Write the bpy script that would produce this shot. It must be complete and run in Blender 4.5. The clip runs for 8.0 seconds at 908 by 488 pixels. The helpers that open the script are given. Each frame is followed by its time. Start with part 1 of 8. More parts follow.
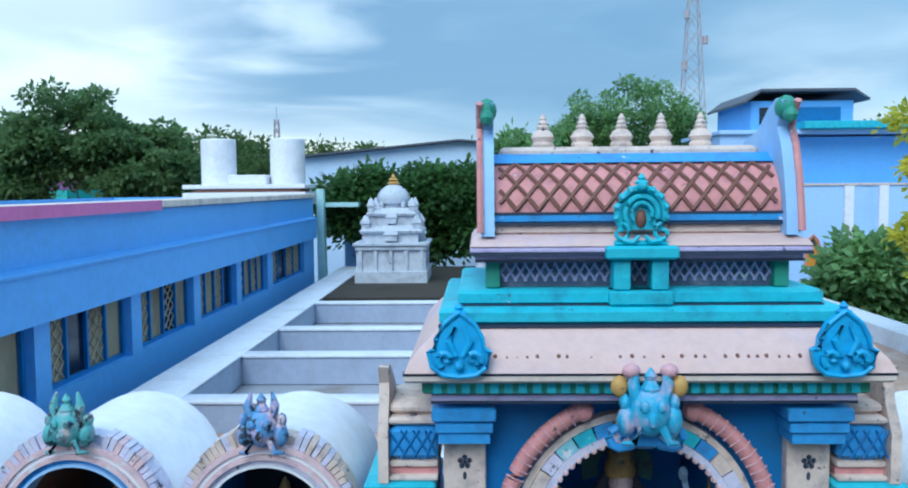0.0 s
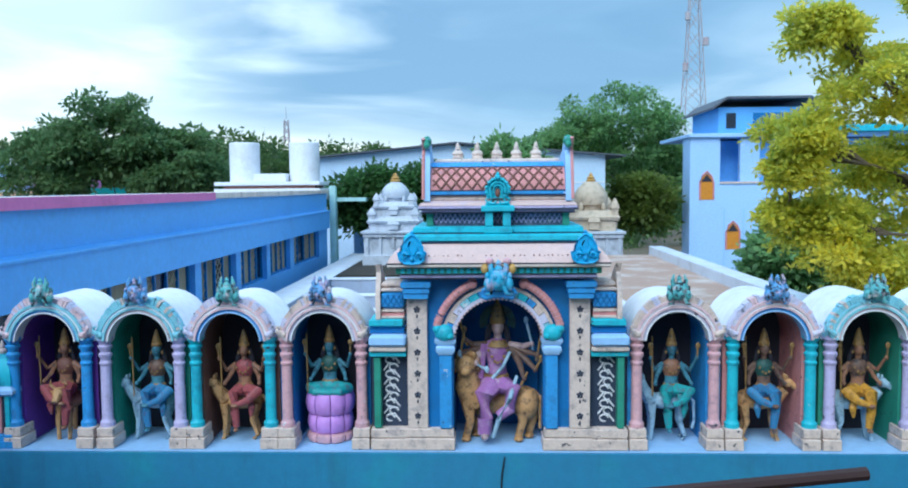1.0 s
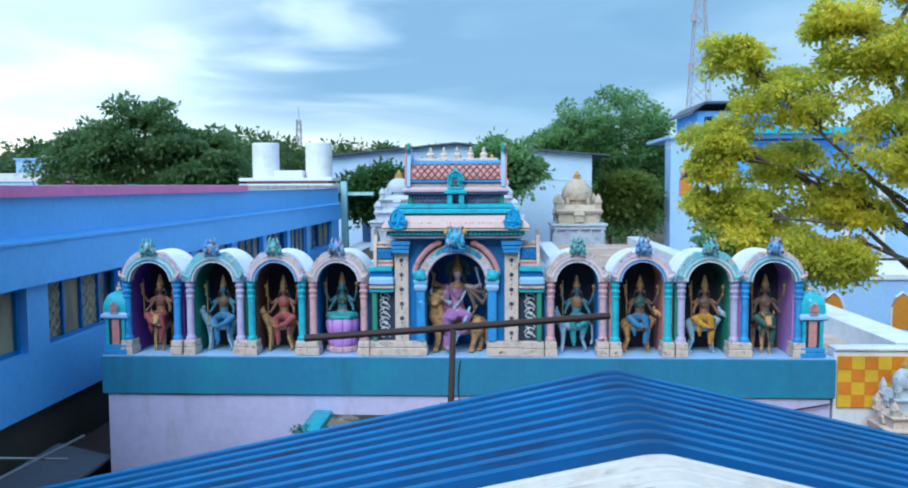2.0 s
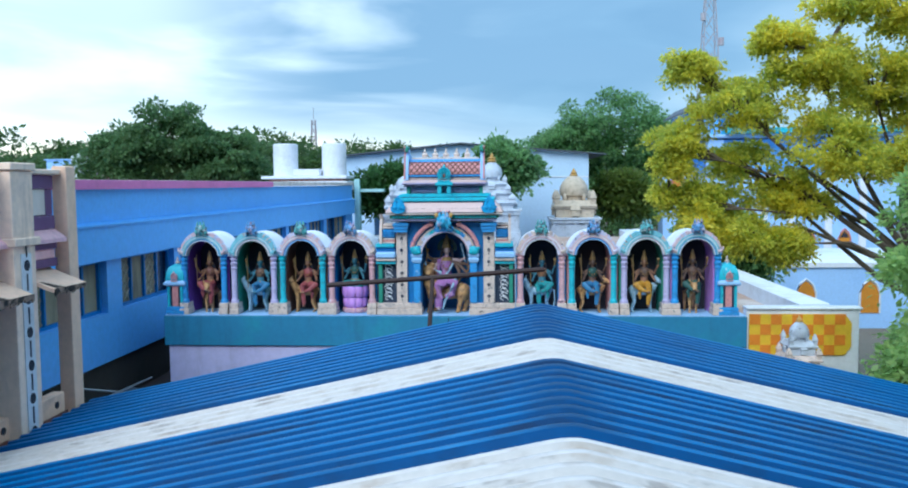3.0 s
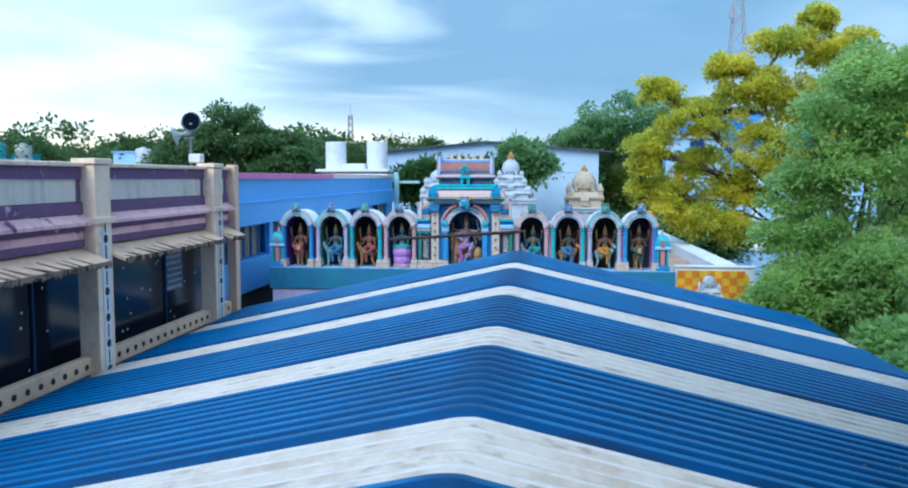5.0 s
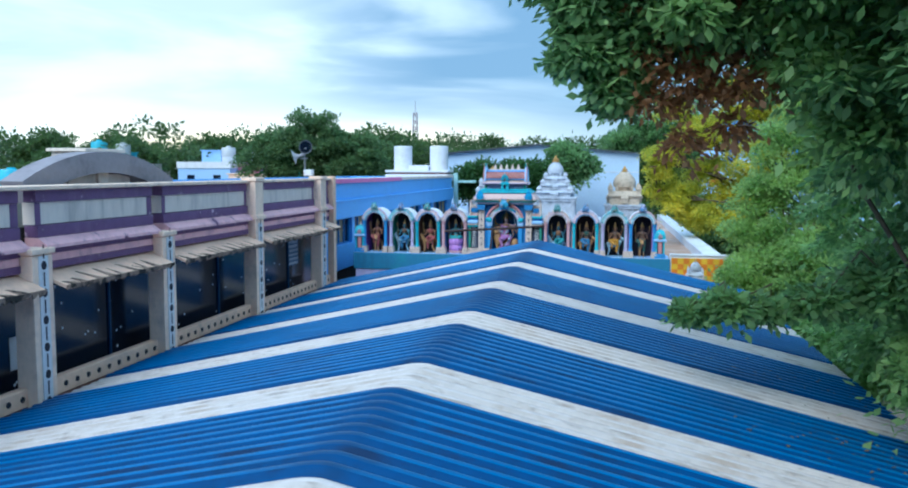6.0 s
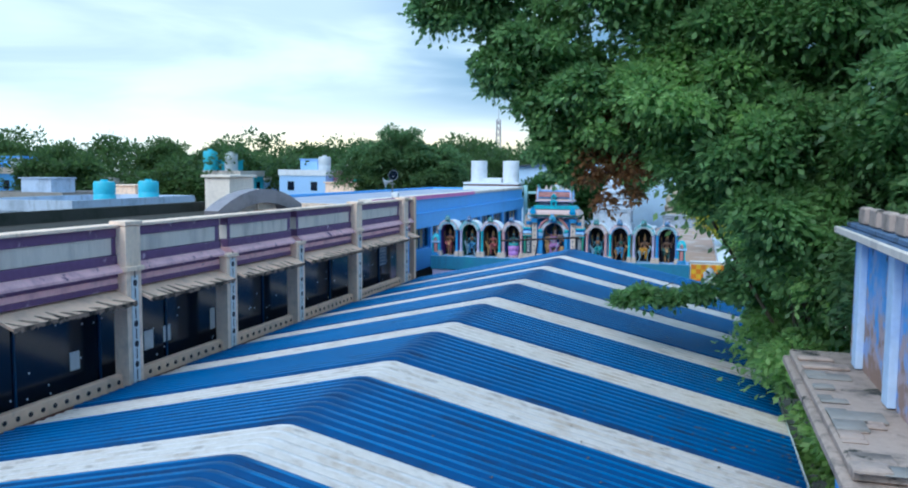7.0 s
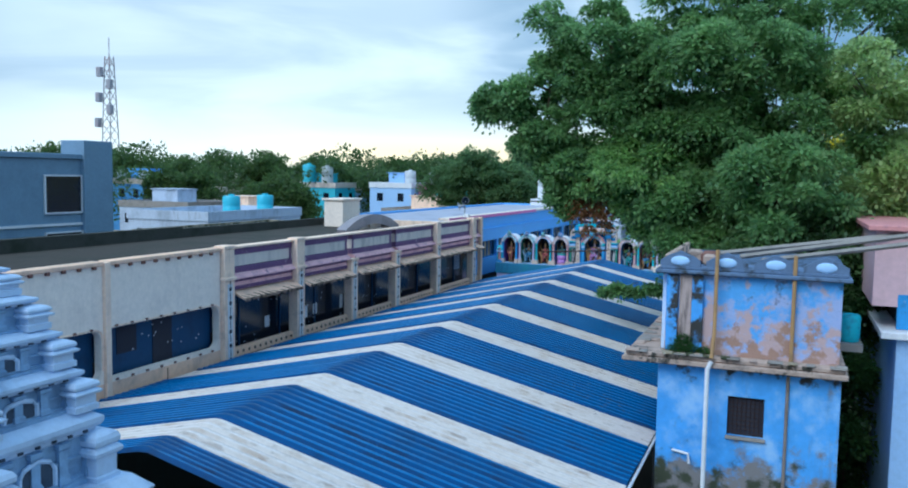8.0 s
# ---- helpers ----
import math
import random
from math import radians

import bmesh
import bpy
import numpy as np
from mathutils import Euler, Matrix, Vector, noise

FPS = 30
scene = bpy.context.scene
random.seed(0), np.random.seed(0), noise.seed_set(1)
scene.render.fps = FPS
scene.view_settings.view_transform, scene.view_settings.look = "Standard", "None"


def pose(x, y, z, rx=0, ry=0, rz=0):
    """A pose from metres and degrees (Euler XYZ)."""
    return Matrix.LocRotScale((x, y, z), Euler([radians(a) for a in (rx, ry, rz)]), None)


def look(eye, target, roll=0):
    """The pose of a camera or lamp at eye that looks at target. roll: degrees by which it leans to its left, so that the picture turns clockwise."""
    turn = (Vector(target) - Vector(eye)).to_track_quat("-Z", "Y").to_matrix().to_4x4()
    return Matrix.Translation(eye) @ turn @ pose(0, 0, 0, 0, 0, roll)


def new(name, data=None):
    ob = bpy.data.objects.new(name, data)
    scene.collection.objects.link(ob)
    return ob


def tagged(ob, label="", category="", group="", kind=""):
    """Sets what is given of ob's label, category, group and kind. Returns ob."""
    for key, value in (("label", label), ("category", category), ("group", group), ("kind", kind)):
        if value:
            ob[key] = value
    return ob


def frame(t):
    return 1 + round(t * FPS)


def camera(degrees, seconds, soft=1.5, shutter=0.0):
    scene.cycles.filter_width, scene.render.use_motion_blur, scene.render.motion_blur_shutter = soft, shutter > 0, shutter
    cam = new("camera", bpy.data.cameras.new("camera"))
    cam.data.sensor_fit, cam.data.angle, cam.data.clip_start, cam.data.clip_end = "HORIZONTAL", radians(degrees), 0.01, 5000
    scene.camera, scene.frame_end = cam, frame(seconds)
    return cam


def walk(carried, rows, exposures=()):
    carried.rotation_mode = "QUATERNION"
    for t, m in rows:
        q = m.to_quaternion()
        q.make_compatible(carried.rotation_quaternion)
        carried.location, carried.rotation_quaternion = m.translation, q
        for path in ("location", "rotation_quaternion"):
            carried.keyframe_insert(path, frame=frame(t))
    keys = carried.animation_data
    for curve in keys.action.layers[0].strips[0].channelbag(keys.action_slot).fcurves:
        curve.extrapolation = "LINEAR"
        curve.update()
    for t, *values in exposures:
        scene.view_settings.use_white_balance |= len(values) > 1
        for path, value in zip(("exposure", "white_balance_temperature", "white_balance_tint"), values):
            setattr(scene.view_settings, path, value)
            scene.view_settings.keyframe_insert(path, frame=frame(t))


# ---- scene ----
cam = camera(58.0, 8.0, soft=2.0)
PATH = [
    (0, (-0.771, -3.996, 6.957), (-0.83, -2.001, 6.819), -0.5),
    (0.5, (-0.375, -5.995, 6.915), (-0.445, -4.001, 6.777), -0.4),
    (1, (-0.131, -8.438, 6.869), (-0.207, -6.444, 6.729), -0.5),
    (1.5, (0.206, -10.619, 6.815), (0.121, -8.626, 6.673), -0.3),
    (3, (1.241, -15.748, 6.632), (1.106, -13.757, 6.487), -0.5),
    (3.5, (1.381, -17.18, 6.622), (1.237, -15.19, 6.474), -0.3),
    (4, (1.481, -18.431, 6.585), (1.324, -16.443, 6.432), -0.4),
    (4.5, (1.715, -20.13, 6.583), (1.541, -18.144, 6.427), -0.2),
    (6, (3.518, -29.009, 7.111), (3.156, -27.05, 6.932), 0.2),
    (6.5, (4.661, -32.172, 7.477), (4.19, -30.237, 7.297), 0.3),
    (7, (5.958, -35.377, 7.924), (5.392, -33.466, 7.747), 0.4),
    (7.5, (7.791, -39.392, 8.472), (7.123, -37.515, 8.301), 0.5),
    (7.8, (8.885, -42.113, 8.762), (8.168, -40.253, 8.595), 0.8),
    (8, (9.834, -44.194, 8.936), (9.08, -42.348, 8.772), 0.9),
]
walk(cam, [(t, look(eye, target, roll)) for t, eye, target, roll in PATH], [(0, 0.22, 5650, 1), (0.5, 0.34, 5650, 1), (1.5, 0.37, 5650, 1), (4.5, 0.35, 5600, 1), (6, 0.32, 5500, 1), (8, 0.04, 5500, 1)])

# ---- sky and sun ----
world = bpy.data.worlds.new("sky")
scene.world = world
world.use_nodes = True
wn, wl = world.node_tree.nodes, world.node_tree.links
wn.clear()


def wnode(kind, **values):
    n = wn.new(kind)
    for k, v in values.items():
        n.inputs[k].default_value = v
    return n


def wmath(op, a, b=0.0):
    n = wn.new("ShaderNodeMath")
    n.operation = op
    for i, s in enumerate((a, b)):
        if isinstance(s, (int, float)):
            n.inputs[i].default_value = s
        else:
            wl.new(s, n.inputs[i])
    return n.outputs[0]


def wmix(fac, a, b):
    n = wn.new("ShaderNodeMix")
    n.data_type = "RGBA"
    if isinstance(fac, float):
        n.inputs[0].default_value = fac
    else:
        wl.new(fac, n.inputs[0])
    for i, s in ((6, a), (7, b)):
        if isinstance(s, tuple):
            n.inputs[i].default_value = (*s, 1)
        else:
            wl.new(s, n.inputs[i])
    return n.outputs[2]


def wrange(s, a, b, c=0.0, d=1.0):
    n = wn.new("ShaderNodeMapRange")
    n.interpolation_type = "SMOOTHSTEP"
    wl.new(s, n.inputs[0])
    for i, v in enumerate((a, b, c, d)):
        n.inputs[i + 1].default_value = v
    return n.outputs[0]


SUN_UP, SUN_ROUND = radians(42), radians(200)
nishita = wn.new("ShaderNodeTexSky")
nishita.sky_type, nishita.sun_disc = "NISHITA", False
nishita.sun_elevation, nishita.sun_rotation = SUN_UP, SUN_ROUND
coord = wn.new("ShaderNodeTexCoord")
sep = wn.new("ShaderNodeSeparateXYZ")
wl.new(coord.outputs["Generated"], sep.inputs[0])
up = wmath("MAXIMUM", sep.outputs[2], 0.0)
lift = wmath("ADD", up, 0.16)
flat = wn.new("ShaderNodeCombineXYZ")
wl.new(wmath("DIVIDE", sep.outputs[0], lift), flat.inputs[0])
wl.new(wmath("DIVIDE", sep.outputs[1], lift), flat.inputs[1])
cloud = wnode("ShaderNodeTexNoise", Scale=0.42, Detail=3.5, Roughness=0.45, Distortion=0.35)
wl.new(flat.outputs[0], cloud.inputs["Vector"])
wisp = wnode("ShaderNodeTexNoise", Scale=1.15, Detail=6.0, Roughness=0.5, Distortion=0.4)
wl.new(flat.outputs[0], wisp.inputs["Vector"])
dark = wrange(cloud.outputs[0], 0.33, 0.56)
bright = wrange(wisp.outputs[0], 0.36, 0.68)
blue_sky = wn.new("ShaderNodeVectorMath")
blue_sky.operation = "SCALE"
blue_sky.inputs["Scale"].default_value = 0.10
wl.new(nishita.outputs[0], blue_sky.inputs[0])
grey_cloud = wmix(bright, (0.21, 0.38, 0.58), (0.42, 0.63, 0.83))
white_cloud = wmix(bright, (0.60, 0.80, 0.96), (1.0, 1.05, 1.08))
clouds = wmix(dark, white_cloud, grey_cloud)
# evening light low in the north-west
west = wn.new("ShaderNodeVectorMath")
west.operation = "DOT_PRODUCT"
wl.new(coord.outputs["Generated"], west.inputs[0])
west.inputs[1].default_value = (-0.52, 0.853, 0.05)
sunset = wn.new("ShaderNodeVectorMath")
sunset.operation = "DOT_PRODUCT"
wl.new(coord.outputs["Generated"], sunset.inputs[0])
sunset.inputs[1].default_value = (-0.36, 0.932, 0.04)
near_glow = wrange(west.outputs["Value"], 0.83, 1.0)
lit = wmix(wmath("MULTIPLY", near_glow, 0.75), clouds, (1.45, 1.5, 1.5))
low = wrange(up, 0.12, 0.0)
warm = wrange(sunset.outputs["Value"], 0.95, 0.998)
haze = wmix(wrange(west.outputs["Value"], 0.80, 1.0), (0.66, 0.82, 0.94), (1.42, 1.42, 1.34))
band = wmix(wmath("MULTIPLY", warm, wrange(up, 0.075, 0.03)), haze, (1.75, 1.36, 0.72))
layered = wmix(wmath("MULTIPLY", low, 0.85), lit, band)
# blue-grey streaks of cloud above the bright horizon
tall = wn.new("ShaderNodeVectorMath")
tall.operation = "MULTIPLY"
wl.new(coord.outputs["Generated"], tall.inputs[0])
tall.inputs[1].default_value = (1.0, 1.0, 5.5)
streak = wnode("ShaderNodeTexNoise", Scale=2.3, Detail=5.0, Roughness=0.5, Distortion=0.5)
wl.new(tall.outputs[0], streak.inputs["Vector"])
veil = wmath("MULTIPLY", wrange(up, 0.02, 0.10), wrange(streak.outputs[0], 0.36, 0.60, 0.25, 1.0))
north = wn.new("ShaderNodeVectorMath")
north.operation = "DOT_PRODUCT"
wl.new(coord.outputs["Generated"], north.inputs[0])
north.inputs[1].default_value = (-0.06, 0.975, 0.20)
thick = wmath("ADD", wmath("MULTIPLY", wrange(north.outputs["Value"], 0.93, 1.0), 0.62), 0.46)
streaked = wmix(wmath("MULTIPLY", veil, thick), layered, (0.27, 0.44, 0.64))
# a cloudy sky is brightest overhead
dome = wn.new("ShaderNodeVectorMath")
dome.operation = "SCALE"
wl.new(wmix(0.90, blue_sky.outputs[0], streaked), dome.inputs[0])
wl.new(wrange(up, 0.25, 0.9, 1.0, 1.7), dome.inputs["Scale"])
total = dome.outputs[0]
back = wnode("ShaderNodeBackground", Strength=0.90)
wl.new(total, back.inputs[0])
wout = wn.new("ShaderNodeOutputWorld")
wl.new(back.outputs[0], wout.inputs[0])

sun = new("sun", bpy.data.lights.new("sun", "SUN"))
sun.data.energy, sun.data.angle, sun.data.color = 2.1, radians(40), (1.0, 0.96, 0.9)
sun.matrix_world = look((0, 0, 0), (-math.sin(SUN_ROUND) * math.cos(SUN_UP), -math.cos(SUN_ROUND) * math.cos(SUN_UP), -math.sin(SUN_UP)))


# ---- mesh helpers ----
class Shape:
    """Vertices, faces and a material slot for each face."""

    def __init__(self):
        self.v, self.f, self.m, self.slot = [], [], [], 0

    def add(self, verts, faces):
        k = len(self.v)
        self.v.extend(tuple(p) for p in verts)
        self.f.extend(tuple(i + k for i in fc) for fc in faces)
        self.m.extend([self.slot] * len(faces))
        return self

    def box(self, x0, x1, y0, y1, z0, z1, c=0.0):
        if c <= 0:
            p = [(x, y, z) for z in (z0, z1) for y in (y0, y1) for x in (x0, x1)]
            return self.add(p, [(0, 2, 3, 1), (4, 5, 7, 6), (0, 1, 5, 4), (2, 6, 7, 3), (0, 4, 6, 2), (1, 3, 7, 5)])
        c = min(c, 0.45 * min(x1 - x0, y1 - y0, z1 - z0))
        prof = [(c, z0), (0, z0 + c), (0, z1 - c), (c, z1)]
        rings = []
        for d, z in prof:
            a, b, e, g = x0 + d, x1 - d, y0 + d, y1 - d
            k = c * 0.6
            rings.append([(a + k, e, z), (b - k, e, z), (b, e + k, z), (b, g - k, z), (b - k, g, z), (a + k, g, z), (a, g - k, z), (a, e + k, z)])
        return self.loft(rings)

    def loft(self, rings, caps=True):
        n = len(rings[0])
        verts = [p for r in rings for p in r]
        faces = [(i * n + j, i * n + (j + 1) % n, (i + 1) * n + (j + 1) % n, (i + 1) * n + j) for i in range(len(rings) - 1) for j in range(n)]
        if caps:
            faces += [tuple(range(n))[::-1], tuple(range((len(rings) - 1) * n, len(rings) * n))]
        return self.add(verts, faces)

    def lathe(self, prof, x=0, y=0, z=0, n=12, sx=1.0, sy=1.0, turn=0.0):
        return self.loft([[(x + r * sx * math.cos(turn + 2 * math.pi * k / n), y + r * sy * math.sin(turn + 2 * math.pi * k / n), z + h) for k in range(n)] for r, h in prof])

    def square(self, prof, x=0, y=0, z=0, ratio=1.0):
        """A stack of square rings (half width, height) with the ratio depth to width."""
        return self.loft([[(x - r, y - r * ratio, z + h), (x + r, y - r * ratio, z + h), (x + r, y + r * ratio, z + h), (x - r, y + r * ratio, z + h)] for r, h in prof])

    def tube(self, pts, radii, n=6):
        pts = [Vector(p) for p in pts]
        if isinstance(radii, (int, float)):
            radii = [radii] * len(pts)
        rings = []
        for i, p in enumerate(pts):
            d = (pts[min(i + 1, len(pts) - 1)] - pts[max(i - 1, 0)]).normalized()
            a = d.cross(Vector((0, 0, 1)) if abs(d.z) < 0.9 else Vector((1, 0, 0))).normalized()
            b = d.cross(a)
            rings.append([p + radii[i] * (a * math.cos(2 * math.pi * k / n) + b * math.sin(2 * math.pi * k / n)) for k in range(n)])
        return self.loft(rings)

    def ball(self, x, y, z, rx, ry, rz, n=10, m=7):
        return self.loft([[(x + rx * s * math.cos(2 * math.pi * k / n), y + ry * s * math.sin(2 * math.pi * k / n), z - rz * math.cos(a)) for k in range(n)]
                          for a in [math.pi * (i + 0.3) / (m - 0.4) for i in range(m)] for s in [math.sin(a)]])

    def arch(self, x, z, r0, r1, y0, y1, a0=0.0, a1=180.0, n=20, tall=1.0, legs=0.0):
        """A curved band in the xz plane between two radii, from y0 to y1."""
        an = [radians(a0 + (a1 - a0) * i / n) for i in range(n + 1)]
        sec = [[(x + r * math.cos(a), y, z + r * math.sin(a) * tall) for r, y in ((r0, y0), (r1, y0), (r1, y1), (r0, y1))] for a in an]
        if legs:
            sec = [[(p[0], p[1], p[2] - legs) for p in sec[0]]] + sec + [[(p[0], p[1], p[2] - legs) for p in sec[-1]]]
        return self.loft(sec)

    def prism(self, poly, axis, a, b):
        """A polygon (two coordinates) drawn out along an axis from a to b."""
        if axis == "x":
            r = [[(t, p, q) for p, q in poly] for t in (a, b)]
        elif axis == "y":
            r = [[(p, t, q) for p, q in poly] for t in (a, b)]
        else:
            r = [[(p, q, t) for p, q in poly] for t in (a, b)]
        return self.loft(r)

    def moved(self, dx=0, dy=0, dz=0, s=1.0, rz=0.0):
        c, n = math.cos(radians(rz)), math.sin(radians(rz))
        self.v = [((x * c - y * n) * s + dx, (x * n + y * c) * s + dy, z * s + dz) for x, y, z in self.v]
        return self


ORIGIN = {}


def mesh_of(name, shape, mats, smooth=True):
    me = bpy.data.meshes.new(name)
    me.from_pydata(shape.v, [], shape.f)
    for m in (mats if isinstance(mats, (list, tuple)) else [mats]):
        me.materials.append(m)
    if isinstance(mats, (list, tuple)):
        me.polygons.foreach_set("material_index", shape.m)
    bm = bmesh.new()
    bm.from_mesh(me)
    bmesh.ops.recalc_face_normals(bm, faces=bm.faces)
    bm.to_mesh(me)
    bm.free()
    if smooth:
        me.shade_smooth()
        me.set_sharp_from_angle(angle=radians(38))
    return me


def thing(name, at, label, category, group="", kind="", local=False):
    ob = new(name)
    ob.location = at
    ob.empty_display_size = 0.2
    ORIGIN[ob.name] = (0, 0, 0) if local else tuple(at)
    return tagged(ob, label, category, group, kind)


def part(name, shape, mats, parent, label="", smooth=True):
    o = ORIGIN[parent.name]
    if any(o):
        shape.v = [(x - o[0], y - o[1], z - o[2]) for x, y, z in shape.v]
    ob = new(name, mesh_of(name, shape, mats, smooth))
    ob.parent = parent
    ORIGIN[ob.name] = o
    return tagged(ob, label)


def solid(name, shape, mats, label, category, group="", kind="", smooth=True):
    """A thing of one mesh, with its origin at the middle of its base."""
    xs, ys, zs = zip(*shape.v)
    o = ((min(xs) + max(xs)) / 2, (min(ys) + max(ys)) / 2, min(zs))
    shape.v = [(x - o[0], y - o[1], z - o[2]) for x, y, z in shape.v]
    ob = new(name, mesh_of(name, shape, mats, smooth))
    ob.location = o
    ORIGIN[ob.name] = o
    return tagged(ob, label, category, group, kind)


# ---- materials ----
def mat(name, color, rough=0.6, stain=None, amount=0.35, big=0.9, fine=9.0, bump=0.15, metal=0.0, streak=False, random_tint=0.0, spec=0.4, drips=0.0, drip_color=(0.03, 0.03, 0.03)):
    """A surface with its colour, broad stains, fine grain and relief, at real-world size."""
    m = bpy.data.materials.new(name)
    m.use_nodes = True
    n, l = m.node_tree.nodes, m.node_tree.links
    p = n["Principled BSDF"]
    p.inputs["Roughness"].default_value, p.inputs["Metallic"].default_value = rough, metal
    p.inputs["Specular IOR Level"].default_value = spec
    g = n.new("ShaderNodeNewGeometry")
    mp = n.new("ShaderNodeMapping")
    mp.inputs["Scale"].default_value = (1, 1, 0.22 if streak else 1)
    l.new(g.outputs["Position"], mp.inputs[0])
    a, b = n.new("ShaderNodeTexNoise"), n.new("ShaderNodeTexNoise")
    for t, s, d in ((a, big, 6), (b, fine, 4)):
        t.inputs["Scale"].default_value, t.inputs["Detail"].default_value, t.inputs["Roughness"].default_value = s, d, 0.62
        l.new(mp.outputs[0], t.inputs["Vector"])
    r = n.new("ShaderNodeMapRange")
    r.interpolation_type = "SMOOTHSTEP"
    r.inputs[1].default_value, r.inputs[2].default_value, r.inputs[4].default_value = 0.46, 0.72, amount
    l.new(a.outputs[0], r.inputs[0])
    mix = n.new("ShaderNodeMix")
    mix.data_type = "RGBA"
    st = stain or tuple(c * 0.5 for c in color)
    mix.inputs[6].default_value, mix.inputs[7].default_value = (*color, 1), (*st, 1)
    l.new(r.outputs[0], mix.inputs[0])
    hs = n.new("ShaderNodeHueSaturation")
    vr = n.new("ShaderNodeMapRange")
    vr.inputs[3].default_value, vr.inputs[4].default_value = 0.82, 1.16
    l.new(b.outputs[0], vr.inputs[0])
    colour = mix.outputs[2]
    if drips:
        mp2 = n.new("ShaderNodeMapping")
        mp2.inputs["Scale"].default_value = (1, 1, 0.13)
        l.new(g.outputs["Position"], mp2.inputs[0])
        c = n.new("ShaderNodeTexNoise")
        c.inputs["Scale"].default_value, c.inputs["Detail"].default_value, c.inputs["Roughness"].default_value = 3.2, 7, 0.65
        l.new(mp2.outputs[0], c.inputs["Vector"])
        r2 = n.new("ShaderNodeMapRange")
        r2.interpolation_type = "SMOOTHSTEP"
        r2.inputs[1].default_value, r2.inputs[2].default_value, r2.inputs[4].default_value = 0.52, 0.72, drips
        l.new(c.outputs[0], r2.inputs[0])
        mix2 = n.new("ShaderNodeMix")
        mix2.data_type = "RGBA"
        l.new(r2.outputs[0], mix2.inputs[0])
        l.new(colour, mix2.inputs[6])
        mix2.inputs[7].default_value = (*drip_color, 1)
        colour = mix2.outputs[2]
    l.new(colour, hs.inputs["Color"])
    if random_tint:
        oi = n.new("ShaderNodeObjectInfo")
        rr = n.new("ShaderNodeMapRange")
        rr.inputs[3].default_value, rr.inputs[4].default_value = 1 - random_tint, 1 + random_tint
        l.new(oi.outputs["Random"], rr.inputs[0])
        mu = n.new("ShaderNodeMath")
        mu.operation = "MULTIPLY"
        l.new(rr.outputs[0], mu.inputs[0]), l.new(vr.outputs[0], mu.inputs[1])
        l.new(mu.outputs[0], hs.inputs["Value"])
    else:
        l.new(vr.outputs[0], hs.inputs["Value"])
    l.new(hs.outputs[0], p.inputs["Base Color"])
    if bump:
        bp = n.new("ShaderNodeBump")
        bp.inputs["Strength"].default_value, bp.inputs["Distance"].default_value = bump, 0.02
        l.new(b.outputs[0], bp.inputs["Height"])
        l.new(bp.outputs[0], p.inputs["Normal"])
    return m


def worn(m, color, z0, z1, low, high, s0, s1, scale):
    """Adds a second skin (bare plaster, moss, soot) that shows in patches, thicker towards z0 than towards z1."""
    n, l = m.node_tree.nodes, m.node_tree.links
    g = next(k for k in n if k.type == "NEW_GEOMETRY")
    cut = n.new("ShaderNodeSeparateXYZ")
    l.new(g.outputs["Position"], cut.inputs[0])
    t = n.new("ShaderNodeTexNoise")
    t.inputs["Scale"].default_value, t.inputs["Detail"].default_value, t.inputs["Roughness"].default_value = scale, 9, 0.62
    l.new(g.outputs["Position"], t.inputs["Vector"])
    r = n.new("ShaderNodeMapRange")
    for i, v in enumerate((z0, z1, low, high)):
        r.inputs[i + 1].default_value = v
    l.new(cut.outputs[2], r.inputs[0])
    a = n.new("ShaderNodeMath")
    l.new(t.outputs[0], a.inputs[0]), l.new(r.outputs[0], a.inputs[1])
    e = n.new("ShaderNodeMapRange")
    e.interpolation_type = "SMOOTHSTEP"
    e.inputs[1].default_value, e.inputs[2].default_value = s0, s1
    l.new(a.outputs[0], e.inputs[0])
    mix = n.new("ShaderNodeMix")
    mix.data_type = "RGBA"
    p = n["Principled BSDF"].inputs["Base Color"]
    l.new(p.links[0].from_socket, mix.inputs[6])
    mix.inputs[7].default_value = (*color, 1)
    l.new(e.outputs[0], mix.inputs[0])
    l.new(mix.outputs[2], p)
    return m


